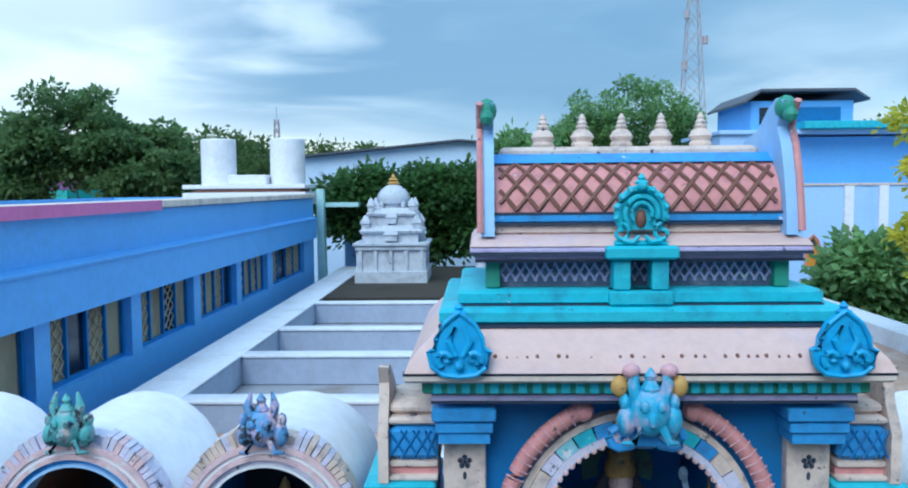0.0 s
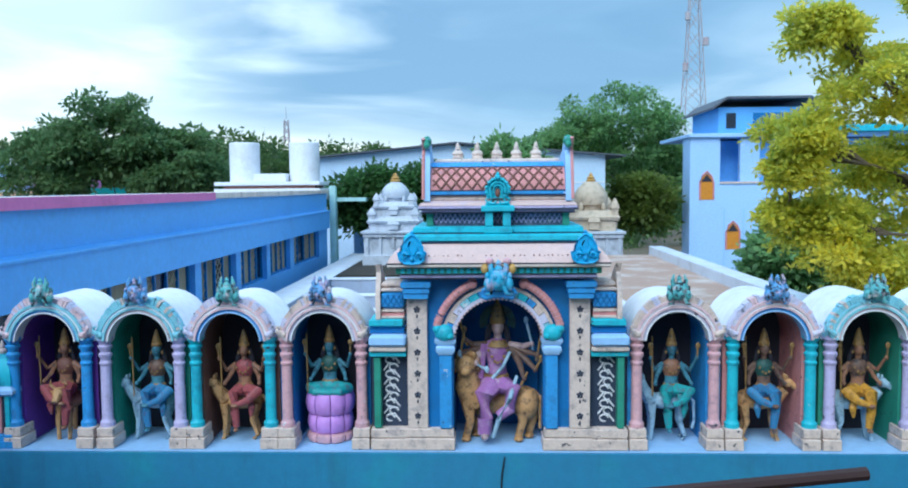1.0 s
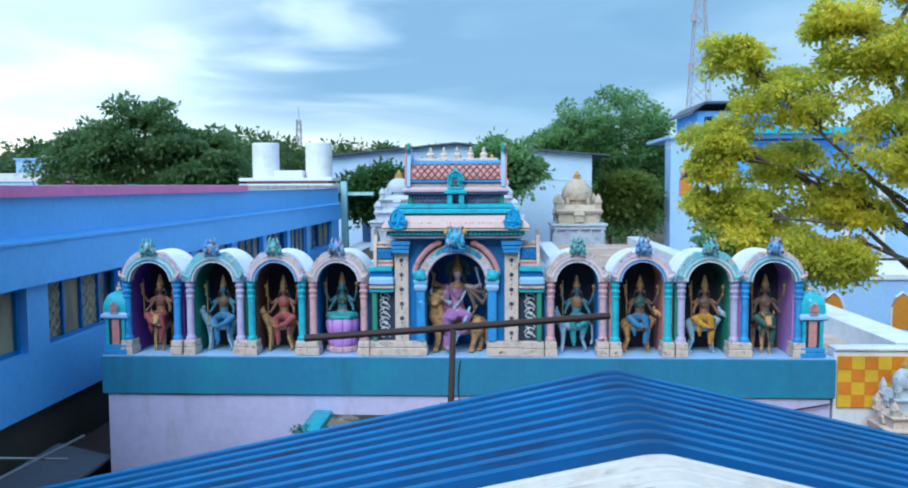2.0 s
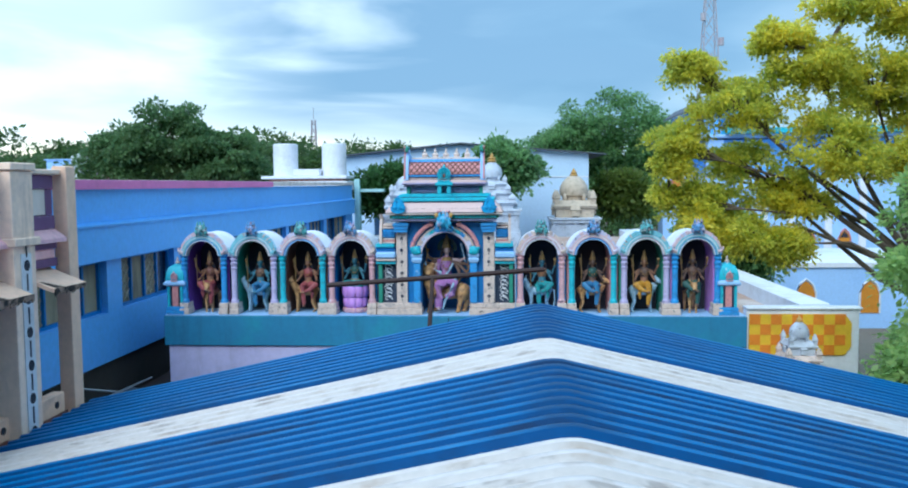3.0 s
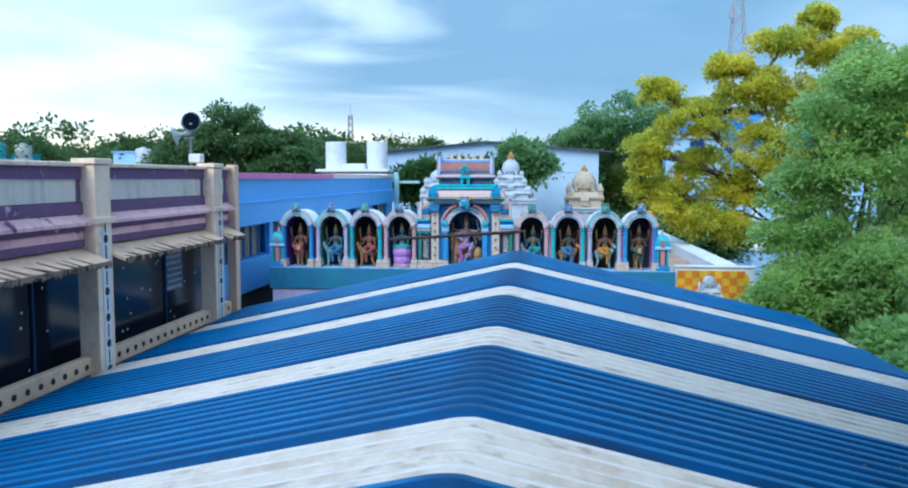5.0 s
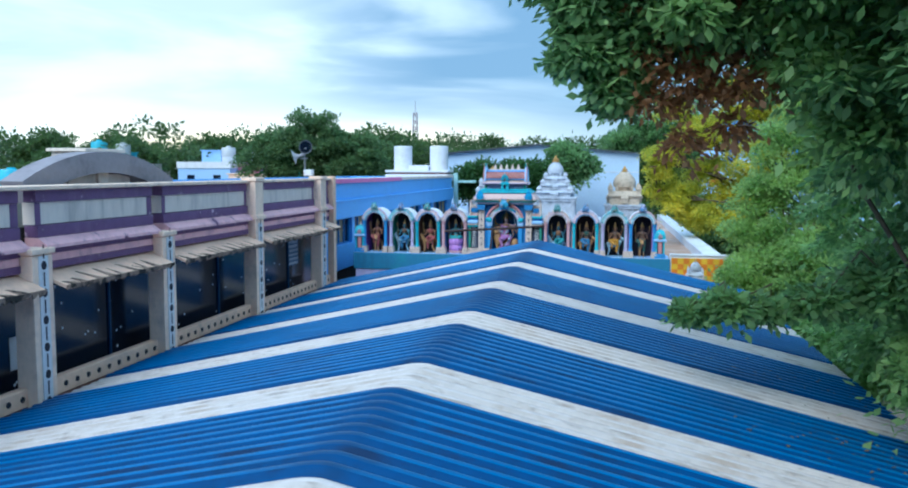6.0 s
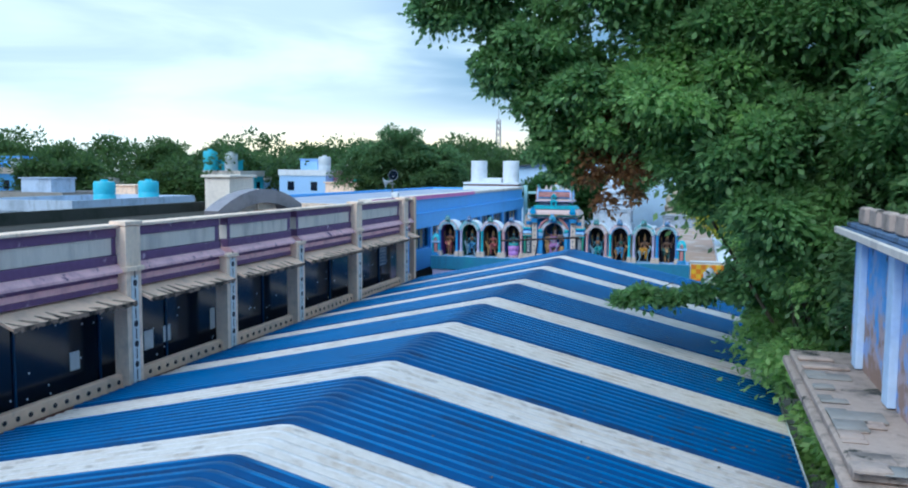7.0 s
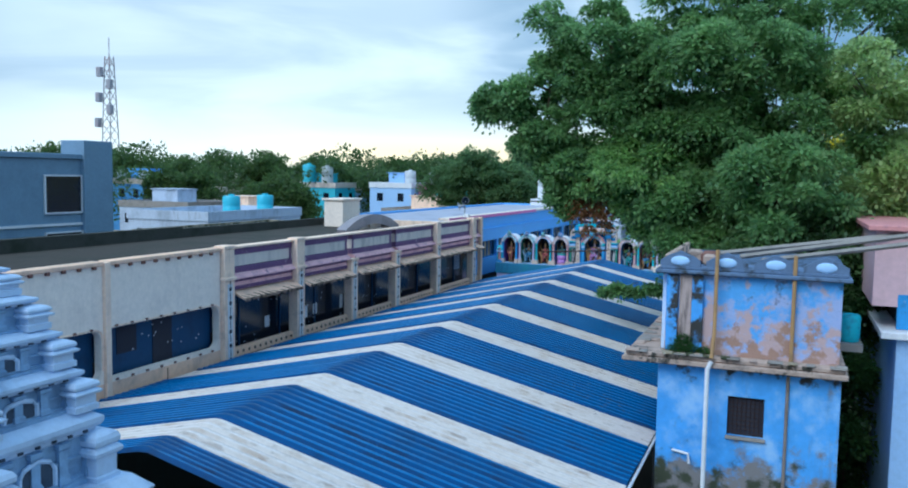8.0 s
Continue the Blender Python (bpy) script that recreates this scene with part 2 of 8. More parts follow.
def leaf_mat(name, lo, hi):
    m = bpy.data.materials.new(name)
    m.use_nodes = True
    n, l = m.node_tree.nodes, m.node_tree.links
    p = n["Principled BSDF"]
    p.inputs["Roughness"].default_value = 0.5
    g = n.new("ShaderNodeNewGeometry")
    t = n.new("ShaderNodeTexNoise")
    t.inputs["Scale"].default_value = 0.7
    l.new(g.outputs["Position"], t.inputs["Vector"])
    ad = n.new("ShaderNodeMath")
    ad.operation = "MULTIPLY_ADD"
    l.new(g.outputs["Random Per Island"], ad.inputs[0])
    ad.inputs[1].default_value = 0.55
    sb = n.new("ShaderNodeMath")
    sb.operation = "SUBTRACT"
    l.new(t.outputs[0], sb.inputs[0])
    sb.inputs[1].default_value = 0.25
    l.new(sb.outputs[0], ad.inputs[2])
    mix = n.new("ShaderNodeMix")
    mix.data_type, mix.clamp_factor = "RGBA", True
    mix.inputs[6].default_value, mix.inputs[7].default_value = (*lo, 1), (*hi, 1)
    l.new(ad.outputs[0], mix.inputs[0])
    l.new(mix.outputs[2], p.inputs["Base Color"])
    tr = n.new("ShaderNodeBsdfTranslucent")
    glow = n.new("ShaderNodeHueSaturation")
    glow.inputs["Value"].default_value, glow.inputs["Saturation"].default_value = 1.85, 0.92
    l.new(mix.outputs[2], glow.inputs["Color"])
    l.new(glow.outputs[0], tr.inputs[0])
    ms = n.new("ShaderNodeMixShader")
    ms.inputs[0].default_value = 0.55
    l.new(p.outputs[0], ms.inputs[1]), l.new(tr.outputs[0], ms.inputs[2])
    l.new(ms.outputs[0], n["Material Output"].inputs[0])
    return m


WHITE = mat("white_paint", (0.76, 0.77, 0.82), 0.6, (0.45, 0.44, 0.46), 0.4)
BEAM_SHADED = mat("shaded_limewash", (0.37, 0.43, 0.56), 0.7, (0.28, 0.31, 0.41), 0.6, big=1.2, drips=0.3, drip_color=(0.3, 0.26, 0.24))
ROOF_BROWN = mat("stained_brown_roof", (0.42, 0.28, 0.22), 0.85, (0.62, 0.55, 0.52), 0.8, big=0.8, fine=6, bump=0.4)
LIME_LIT = mat("lit_limewash", (0.68, 0.71, 0.79), 0.7, (0.50, 0.50, 0.54), 0.6, big=1.5, bump=0.3)
GREY_LIME = mat("grey_limewash", (0.34, 0.35, 0.40), 0.8, (0.20, 0.14, 0.10), 0.8, big=0.9)
STONE_WHITE = mat("white_stucco", (0.52, 0.56, 0.64), 0.75, (0.22, 0.24, 0.28), 0.6, big=2.2, bump=0.4)
SKYBLUE = mat("sky_blue_paint", (0.16, 0.44, 0.90), 0.5, (0.14, 0.36, 0.76), 0.5, big=0.4, bump=0.06)
PALEBLUE = mat("pale_blue_wall", (0.36, 0.58, 0.90), 0.6, (0.26, 0.46, 0.78), 0.5, big=0.5)
TEAL = mat("teal_wall_paint", (0.04, 0.205, 0.37), 0.55, (0.04, 0.27, 0.38), 0.8, big=1.1, bump=0.08, drips=0.35, drip_color=(0.03, 0.10, 0.16))
LAVENDER = mat("lavender_wall_paint", (0.58, 0.54, 0.80), 0.65, (0.42, 0.40, 0.62), 0.5, drips=0.25, drip_color=(0.2, 0.18, 0.24))
CREAM = mat("cream_paint", (0.92, 0.68, 0.53), 0.65, (0.50, 0.38, 0.33), 0.5, big=2.5, drips=0.4, drip_color=(0.18, 0.13, 0.11))
TAN = mat("tan_paint", (0.86, 0.57, 0.41), 0.65, (0.42, 0.29, 0.24), 0.5, big=2.0)
PURPLE = mat("purple_paint", (0.16, 0.08, 0.185), 0.6, (0.09, 0.045, 0.11), 0.5, big=3, drips=0.3, drip_color=(0.3, 0.2, 0.3))
MAUVE = mat("mauve_paint", (0.86, 0.50, 0.53), 0.65, (0.44, 0.23, 0.32), 0.6, big=2.2, drips=0.3, drip_color=(0.16, 0.08, 0.14))
BONE = mat("weathered_white_paint", (0.76, 0.65, 0.58), 0.7, (0.36, 0.31, 0.32), 0.5, big=1.6, streak=True, drips=0.4, drip_color=(0.16, 0.13, 0.12))
CYAN = mat("turquoise_paint", (0.06, 0.48, 0.60), 0.5, (0.04, 0.26, 0.38), 0.75, big=7, fine=26, bump=0.3)
DEEPBLUE = mat("deep_blue_paint", (0.02, 0.17, 0.46), 0.5, (0.02, 0.12, 0.28), 0.7, big=5, fine=20, bump=0.2)
BRIGHTBLUE = mat("bright_blue_paint", (0.06, 0.31, 0.70), 0.5, (0.05, 0.18, 0.42), 0.75, big=8, fine=26, bump=0.3)
PINK = mat("pink_paint", (0.66, 0.38, 0.42), 0.55, (0.40, 0.26, 0.32), 0.8, big=8, fine=26, bump=0.3)
SALMON = mat("salmon_paint", (0.64, 0.28, 0.28), 0.55, (0.38, 0.17, 0.20), 0.8, big=9, fine=26, bump=0.3)
LILAC = mat("lilac_paint", (0.52, 0.46, 0.70), 0.55, (0.32, 0.28, 0.44), 0.75, big=8, fine=26, bump=0.3)
VIOLET = mat("violet_paint", (0.56, 0.28, 0.72), 0.5, (0.35, 0.14, 0.5), 0.4, big=4)
GREEN = mat("green_paint", (0.05, 0.28, 0.20), 0.55, (0.02, 0.14, 0.10), 0.4, big=4)
BROWN_RED = mat("brown_red_paint", (0.20, 0.09, 0.07), 0.6, (0.1, 0.05, 0.05), 0.4, big=4)
DARK = mat("near_black", (0.03, 0.03, 0.045), 0.8, (0.02, 0.02, 0.03), 0.3)
GOLD = mat("gold_ochre_paint", (0.55, 0.33, 0.10), 0.5, (0.35, 0.18, 0.05), 0.5, big=5)
BEIGE = mat("beige_stucco", (0.68, 0.55, 0.49), 0.65, (0.34, 0.28, 0.28), 0.85, big=8, fine=26, bump=0.4)
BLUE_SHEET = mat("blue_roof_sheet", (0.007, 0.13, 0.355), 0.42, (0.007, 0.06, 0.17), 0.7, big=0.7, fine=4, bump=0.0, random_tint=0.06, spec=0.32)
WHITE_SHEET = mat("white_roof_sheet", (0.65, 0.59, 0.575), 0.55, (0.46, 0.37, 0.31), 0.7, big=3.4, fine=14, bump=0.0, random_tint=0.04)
BLUE_RIB_SHADE = mat("rib_shade_blue_sheet", (0.004, 0.058, 0.19), 0.6, (0.006, 0.035, 0.10), 0.7, big=1.6, fine=8, bump=0.0, spec=0.15)
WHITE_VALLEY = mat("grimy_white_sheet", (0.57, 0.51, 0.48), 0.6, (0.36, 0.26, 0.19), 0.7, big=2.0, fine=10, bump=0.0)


def fleck(m, color, stretch, s0, s1, amount):
    """Adds soiling in flecks drawn out along the fall of the sheets."""
    n, l = m.node_tree.nodes, m.node_tree.links
    mp = n.new("ShaderNodeMapping")
    mp.inputs["Scale"].default_value = stretch
    l.new(next(k for k in n if k.type == "NEW_GEOMETRY").outputs["Position"], mp.inputs[0])
    t = n.new("ShaderNodeTexNoise")
    t.inputs["Scale"].default_value, t.inputs["Detail"].default_value, t.inputs["Roughness"].default_value = 1.0, 6, 0.6
    l.new(mp.outputs[0], t.inputs["Vector"])
    e = n.new("ShaderNodeMapRange")
    e.interpolation_type = "SMOOTHSTEP"
    e.inputs[1].default_value, e.inputs[2].default_value, e.inputs[4].default_value = s0, s1, amount
    l.new(t.outputs[0], e.inputs[0])
    mix = n.new("ShaderNodeMix")
    mix.data_type = "RGBA"
    p = n["Principled BSDF"].inputs["Base Color"]
    l.new(p.links[0].from_socket, mix.inputs[6])
    mix.inputs[7].default_value = (*color, 1)
    l.new(e.outputs[0], mix.inputs[0])
    l.new(mix.outputs[2], p)


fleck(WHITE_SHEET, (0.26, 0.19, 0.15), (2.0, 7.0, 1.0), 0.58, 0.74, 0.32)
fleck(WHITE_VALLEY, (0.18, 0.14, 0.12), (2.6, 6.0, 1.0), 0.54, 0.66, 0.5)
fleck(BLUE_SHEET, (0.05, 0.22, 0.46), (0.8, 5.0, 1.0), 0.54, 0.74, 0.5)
fleck(BLUE_RIB_SHADE, (0.01, 0.02, 0.05), (1.0, 4.0, 1.0), 0.50, 0.70, 0.7)
# grime along the crown of the blue sheets, with the ridge's shading coloured in
gn, gl = BLUE_SHEET.node_tree.nodes, BLUE_SHEET.node_tree.links
own = gn.new("ShaderNodeTexCoord")
cut = gn.new("ShaderNodeSeparateXYZ")
gl.new(own.outputs["Object"], cut.inputs[0])
away = gn.new("ShaderNodeMath")
away.operation = "ABSOLUTE"
gl.new(cut.outputs[0], away.inputs[0])
spot = gn.new("ShaderNodeTexNoise")
spot.inputs["Scale"].default_value, spot.inputs["Detail"].default_value = 3.0, 6
gl.new(next(n for n in gn if n.type == "NEW_GEOMETRY").outputs["Position"], spot.inputs["Vector"])
reach = gn.new("ShaderNodeMath")
reach.operation = "MULTIPLY_ADD"
gl.new(spot.outputs[0], reach.inputs[0])
reach.inputs[1].default_value = -0.7
gl.new(away.outputs[0], reach.inputs[2])
crown_mask = gn.new("ShaderNodeMapRange")
crown_mask.interpolation_type = "SMOOTHSTEP"
crown_mask.inputs[1].default_value, crown_mask.inputs[2].default_value, crown_mask.inputs[3].default_value, crown_mask.inputs[4].default_value = -0.36, 0.16, 0.8, 0.0
gl.new(reach.outputs[0], crown_mask.inputs[0])
crown_grime_shade = gn.new("ShaderNodeMix")
crown_grime_shade.data_type = "RGBA"
shader = gn["Principled BSDF"]
gl.new(shader.inputs["Base Color"].links[0].from_socket, crown_grime_shade.inputs[6])
crown_grime_shade.inputs[7].default_value = (0.004, 0.035, 0.11, 1)
gl.new(crown_mask.outputs[0], crown_grime_shade.inputs[0])
gl.new(crown_grime_shade.outputs[2], shader.inputs["Base Color"])
STEEL = mat("galvanised_steel", (0.30, 0.31, 0.33), 0.45, (0.16, 0.15, 0.15), 0.4, metal=0.6)
RUST = mat("rusty_pipe_paint", (0.035, 0.014, 0.012), 0.6, (0.03, 0.016, 0.014), 0.5, big=6)
CONCRETE = mat("weathered_concrete", (0.30, 0.27, 0.25), 0.85, (0.13, 0.12, 0.11), 0.6, big=1.4, bump=0.4)
MOSS = mat("mossy_concrete", (0.30, 0.25, 0.18), 0.9, (0.035, 0.04, 0.025), 1.0, big=3.2, fine=16, bump=0.7)
SOOT = mat("soot_black_plaster", (0.055, 0.055, 0.048), 0.9, (0.022, 0.03, 0.018), 0.9, big=0.9, fine=7, bump=0.5)
UNDERCROFT_SHADE = mat("undercroft_shade_green", (0.018, 0.03, 0.028), 0.7, (0.012, 0.014, 0.014), 0.6, big=1.2, streak=True)
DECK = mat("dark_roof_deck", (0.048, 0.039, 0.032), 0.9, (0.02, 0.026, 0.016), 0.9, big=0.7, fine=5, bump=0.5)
WALL_CREAM = mat("pale_cream_plaster", (0.92, 0.78, 0.68), 0.65, (0.74, 0.62, 0.56), 0.4, big=0.9, drips=0.14, drip_color=(0.42, 0.34, 0.33))
NAVY = mat("navy_screen_paint", (0.010, 0.055, 0.14), 0.5, (0.008, 0.03, 0.08), 0.6, big=2)
RAGGED = mat("mottled_plaster_edge", (0.30, 0.20, 0.15), 0.85, (0.05, 0.035, 0.03), 1.0, big=6, fine=20, bump=0.6)
worn(PURPLE, (0.55, 0.40, 0.50), 0, 10, 0, 0, 0.60, 0.68, 3.0)
worn(MAUVE, (0.13, 0.06, 0.14), 0, 10, 0, 0, 0.60, 0.66, 2.6)
worn(RAGGED, (0.03, 0.024, 0.02), 0, 10, 0, 0, 0.50, 0.56, 5.0)
worn(MOSS, (0.045, 0.055, 0.03), 0, 10, 0, 0, 0.47, 0.56, 3.2)
worn(MOSS, (0.50, 0.45, 0.36), 0, 10, 0, 0, 0.63, 0.67, 7.0)
DIRT = mat("dusty_ground", (0.20, 0.16, 0.12), 0.95, (0.10, 0.10, 0.06), 0.7, big=0.15, fine=3, bump=0.5)
GLASS_DARK = mat("dark_window_glass", (0.008, 0.014, 0.03), 0.16, (0.02, 0.025, 0.04), 0.4, bump=0.0, spec=0.6)
HOTPINK = mat("faded_magenta_paint", (0.72, 0.20, 0.45), 0.6)
BARK = mat("bark", (0.13, 0.10, 0.07), 0.9, (0.06, 0.05, 0.04), 0.5, big=5, bump=0.6)


# small chips and soot on the painted stucco
for m, q in ((CYAN, 0.63), (BRIGHTBLUE, 0.64), (PINK, 0.62), (SALMON, 0.64), (LILAC, 0.62), (BEIGE, 0.61), (GREEN, 0.63), (GOLD, 0.62), (STONE_WHITE, 0.62), (VIOLET, 0.66)):
    worn(m, (0.05, 0.06, 0.085), 0, 10, 0, 0, q, q + 0.07, 15.0)
for m, q in ((CYAN, 0.66), (BRIGHTBLUE, 0.65), (PINK, 0.66), (SALMON, 0.66), (LILAC, 0.66)):
    worn(m, (0.62, 0.62, 0.68), 0, 10, 0, 0, q, q + 0.05, 9.0)


# ---- ground ----
solid("ground", Shape().box(-1500, 1500, -1500, 1500, -0.4, 0.0), DIRT, "dusty brown ground of the town", "ground", kind="structure")

# ---- temple hall: walls, fascia and roof ----
X0, X1, Y1 = -5.7, 7.5, 26.0
hall = thing("temple_hall", (0.9, 13, 0), "low temple hall with lavender walls and teal parapet band", "temple", kind="structure")
part("wall", Shape().box(-5.55, 5.68, 0.03, 0.33, 0, 3.49).box(-5.55, -5.25, 0.33, Y1, 0, 3.6).box(7.05, 7.35, 0.5, Y1, 0, 3.6).box(-5.55, 7.35, Y1 - 0.3, Y1, 0, 3.6), LAVENDER, hall)
part("parapet_band", Shape().box(-5.62, 5.74, -0.02, 1.3, 3.48, 4.08, 0.012), TEAL, hall, "teal painted parapet band", )
part("niche_floor", Shape().box(-5.6, 5.72, -0.015, 1.25, 4.082, 4.10), PALEBLUE, hall)
part("roof_slab", Shape().box(-5.6, 7.35, 1.3, Y1, 3.35, 3.55), GREY_LIME, hall, "grey stained flat roof deck")
# light from above is coloured in: shaded beam sides, thin lit tops added
for i, y in enumerate((2.2, 4.6, 6.9, 9.95, 12.6, 16.4)):
    part("roof_beam", Shape().box(-4.9, -0.2, y, y + 0.34, 3.553, 4.03, 0.015), BEAM_SHADED, hall)
    part("lit_beam_top", Shape().box(-4.9, -0.2, y - 0.03, y + 0.37, 4.032, 4.085, 0.012), LIME_LIT, hall)
for x0, x1 in ((-5.72, -4.9), (-0.2, 0.5), (2.6, 3.2)):
    part("roof_beam", Shape().box(x0, x1, 1.32, Y1 - 0.3, 3.553, 4.05, 0.02), BEAM_SHADED, hall)
    part("lit_beam_top", Shape().box(x0 - 0.02, x1 + 0.02, 1.32, Y1 - 0.28, 4.052, 4.1, 0.012), LIME_LIT, hall)
part("roof_edge", Shape().box(6.9, 7.5, 0.6, 27, 3.553, 4.25, 0.02), LIME_LIT, hall, "white lime-washed roof parapet")
part("roof_patch", Shape().box(3.2, 6.9, 1.4, 26.6, 3.56, 3.9), ROOF_BROWN, hall, "brown stained roof surface")
part("cell_floor", Shape().box(-4.88, -0.22, 2.56, 4.58, 3.556, 3.64).box(-4.88, -0.22, 4.96, 6.88, 3.556, 3.64), ROOF_BROWN, hall, "brown rain-stained floor between the beams")
part("dark_deck", Shape().box(-4.85, -0.2, 17.2, 25.6, 3.6, 4.1, 0.01), DECK, hall, "dark weathered roof deck")

# ---- striped shed roof ----
RX, RZ, EX, EZ, SHEET = 1.54, 5.02, 5.95, 3.72, 1.1
CREST = 0.10  # the crown lies this far east of the middle


def sheet_section(high):
    """Offsets across one sheet: place along it and height of the rib."""
    pitch = SHEET / 5
    return [(k * pitch / 9, high * (0.5 - 0.5 * math.cos(2 * math.pi * k / 9)) ** 0.6) for k in range(46)]


def sheet_mesh(side, material, high):
    """One sheet from the crown of the ridge to the eave; the west side is rolled at the crown, the east side breaks sharply."""
    s = Shape()
    run = []
    roll, end = (0.18, EX + CREST) if side < 0 else (0.08, EX - CREST)
    fall = (RZ - EZ + 0.012) / (end - roll / 2)
    for i in range(7):
        u = i / 6 * roll
        run.append((u, RZ - fall * u * u / (2 * roll)))
    zb = run[-1][1]
    for u in (1.6, 3.0, 4.5, end):
        run.append((u, zb - fall * (u - roll)))
    sec = sheet_section(high)
    rows = [[(side * u, o, z - RZ + h) for o, h in sec] for u, z in run]
    n = len(sec)
    verts = [p for r in rows for p in r]
    faces = [(i * n + j, i * n + j + 1, (i + 1) * n + j + 1, (i + 1) * n + j) for i in range(len(rows) - 1) for j in range(n - 1)]
    low = [(x, y, z - 0.006) for x, y, z in verts]
    k = len(verts)
    faces += [tuple(q + k for q in f[::-1]) for f in faces]
    s.add(verts + low, faces)
    # south rib faces take slot 1: blue has rib shade painted in, white brown dirt
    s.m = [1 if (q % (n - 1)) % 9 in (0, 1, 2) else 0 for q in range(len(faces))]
    return mesh_of("sheet", s, material)


shed = thing("shed_roof", (RX, -20.5, 0), "gabled shed roof of blue and white ribbed sheets", "roof", kind="structure")
roof_meshes = {(c, s): sheet_mesh(s, [BLUE_SHEET, BLUE_RIB_SHADE] if c == "b" else [WHITE_SHEET, WHITE_VALLEY], 0.075 if c == "b" else 0.045) for c in "bw" for s in (-1, 1)}
order = "bb" + "wbb" * 8 + "wb"
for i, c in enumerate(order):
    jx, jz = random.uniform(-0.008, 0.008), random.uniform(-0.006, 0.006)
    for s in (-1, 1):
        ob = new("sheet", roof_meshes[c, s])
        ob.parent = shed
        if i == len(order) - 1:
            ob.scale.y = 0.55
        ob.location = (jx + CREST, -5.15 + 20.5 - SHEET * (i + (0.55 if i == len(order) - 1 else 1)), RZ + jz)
# steel frame under the sheets
for y in (-5.6, -12.0, -18.4, -24.8, -31.2, -34.9):
    for x in (RX - EX + 0.35, RX + EX - 0.35):
        part("post", Shape().lathe([(0.05, 0), (0.05, EZ - 0.04)], x, y, 0, 8), STEEL, shed)
    part("rafter", Shape().prism([(RX - EX + 0.1, EZ - 0.09), (RX, RZ - 0.12), (RX + EX - 0.1, EZ - 0.09), (RX + EX - 0.1, EZ - 0.03), (RX, RZ - 0.06), (RX - EX + 0.1, EZ - 0.03)], "y", y - 0.03, y + 0.03), STEEL, shed)
for x, z in ((RX - EX + 0.05, EZ - 0.02), (RX + EX + 0.03, EZ - 0.03)):
    part("eave_pipe", Shape().tube([(x, -5.2, z), (x, -20, z), (x, -35.4, z)], 0.03, 8), WHITE, shed, "white painted eave pipe")

# ---- left building with a veranda of pillars ----
BX = -4.6
left = thing("veranda_building", (-9, -20, 0), "two-storey building with purple and cream parapet bands", "building")
# wall colour carries the deep shade beneath the shed roof
part("ground_floor", Shape().box(-13.5, BX - 0.1, -40, -5.15, 0, 3.45), UNDERCROFT_SHADE, left)
part("roof_slab", Shape().box(-13.5, BX - 0.35, -40, -5.2, 6.05, 6.25), DECK, left)
part("rear_wall", Shape().box(-13.6, -13.3, -40, -17.2, 3.45, 6.70).box(-13.58, -13.32, -17.2, -5.2, 3.45, 6.62), SOOT, left, "mossy black-stained rear parapet")
part("end_wall", Shape().box(-13.3, BX - 0.5, -5.45, -5.2, 3.45, 6.6), CREAM, left)
part("inner_wall", Shape().box(-8.3, -8.1, -40, -5.45, 3.45, 6.05), DEEPBLUE, left, "dark blue inner wall")
part("veranda_floor", Shape().box(-8.1, BX - 0.1, -40, -5.45, 3.452, 3.55), CONCRETE, left)
part("sill_beam", Shape().box(BX - 0.22, BX - 0.02, -25.4, -5.3, 3.5, 3.60, 0.01), TAN, left)
part("sill_shadow_gap", Shape().box(BX - 0.22, BX - 0.055, -25.4, -5.3, 3.602, 3.678), BROWN_RED, left, "dark brown strip under the balustrade")
BAYS = [(-25.4, -22.0), (-22.0, -18.5), (-18.5, -15.0), (-15.0, -10.9), (-10.9, -6.45), (-6.45, -5.25)]
WHITE_DOT = mat("white_stencil_and_reflection", (0.70, 0.70, 0.74), 0.6)
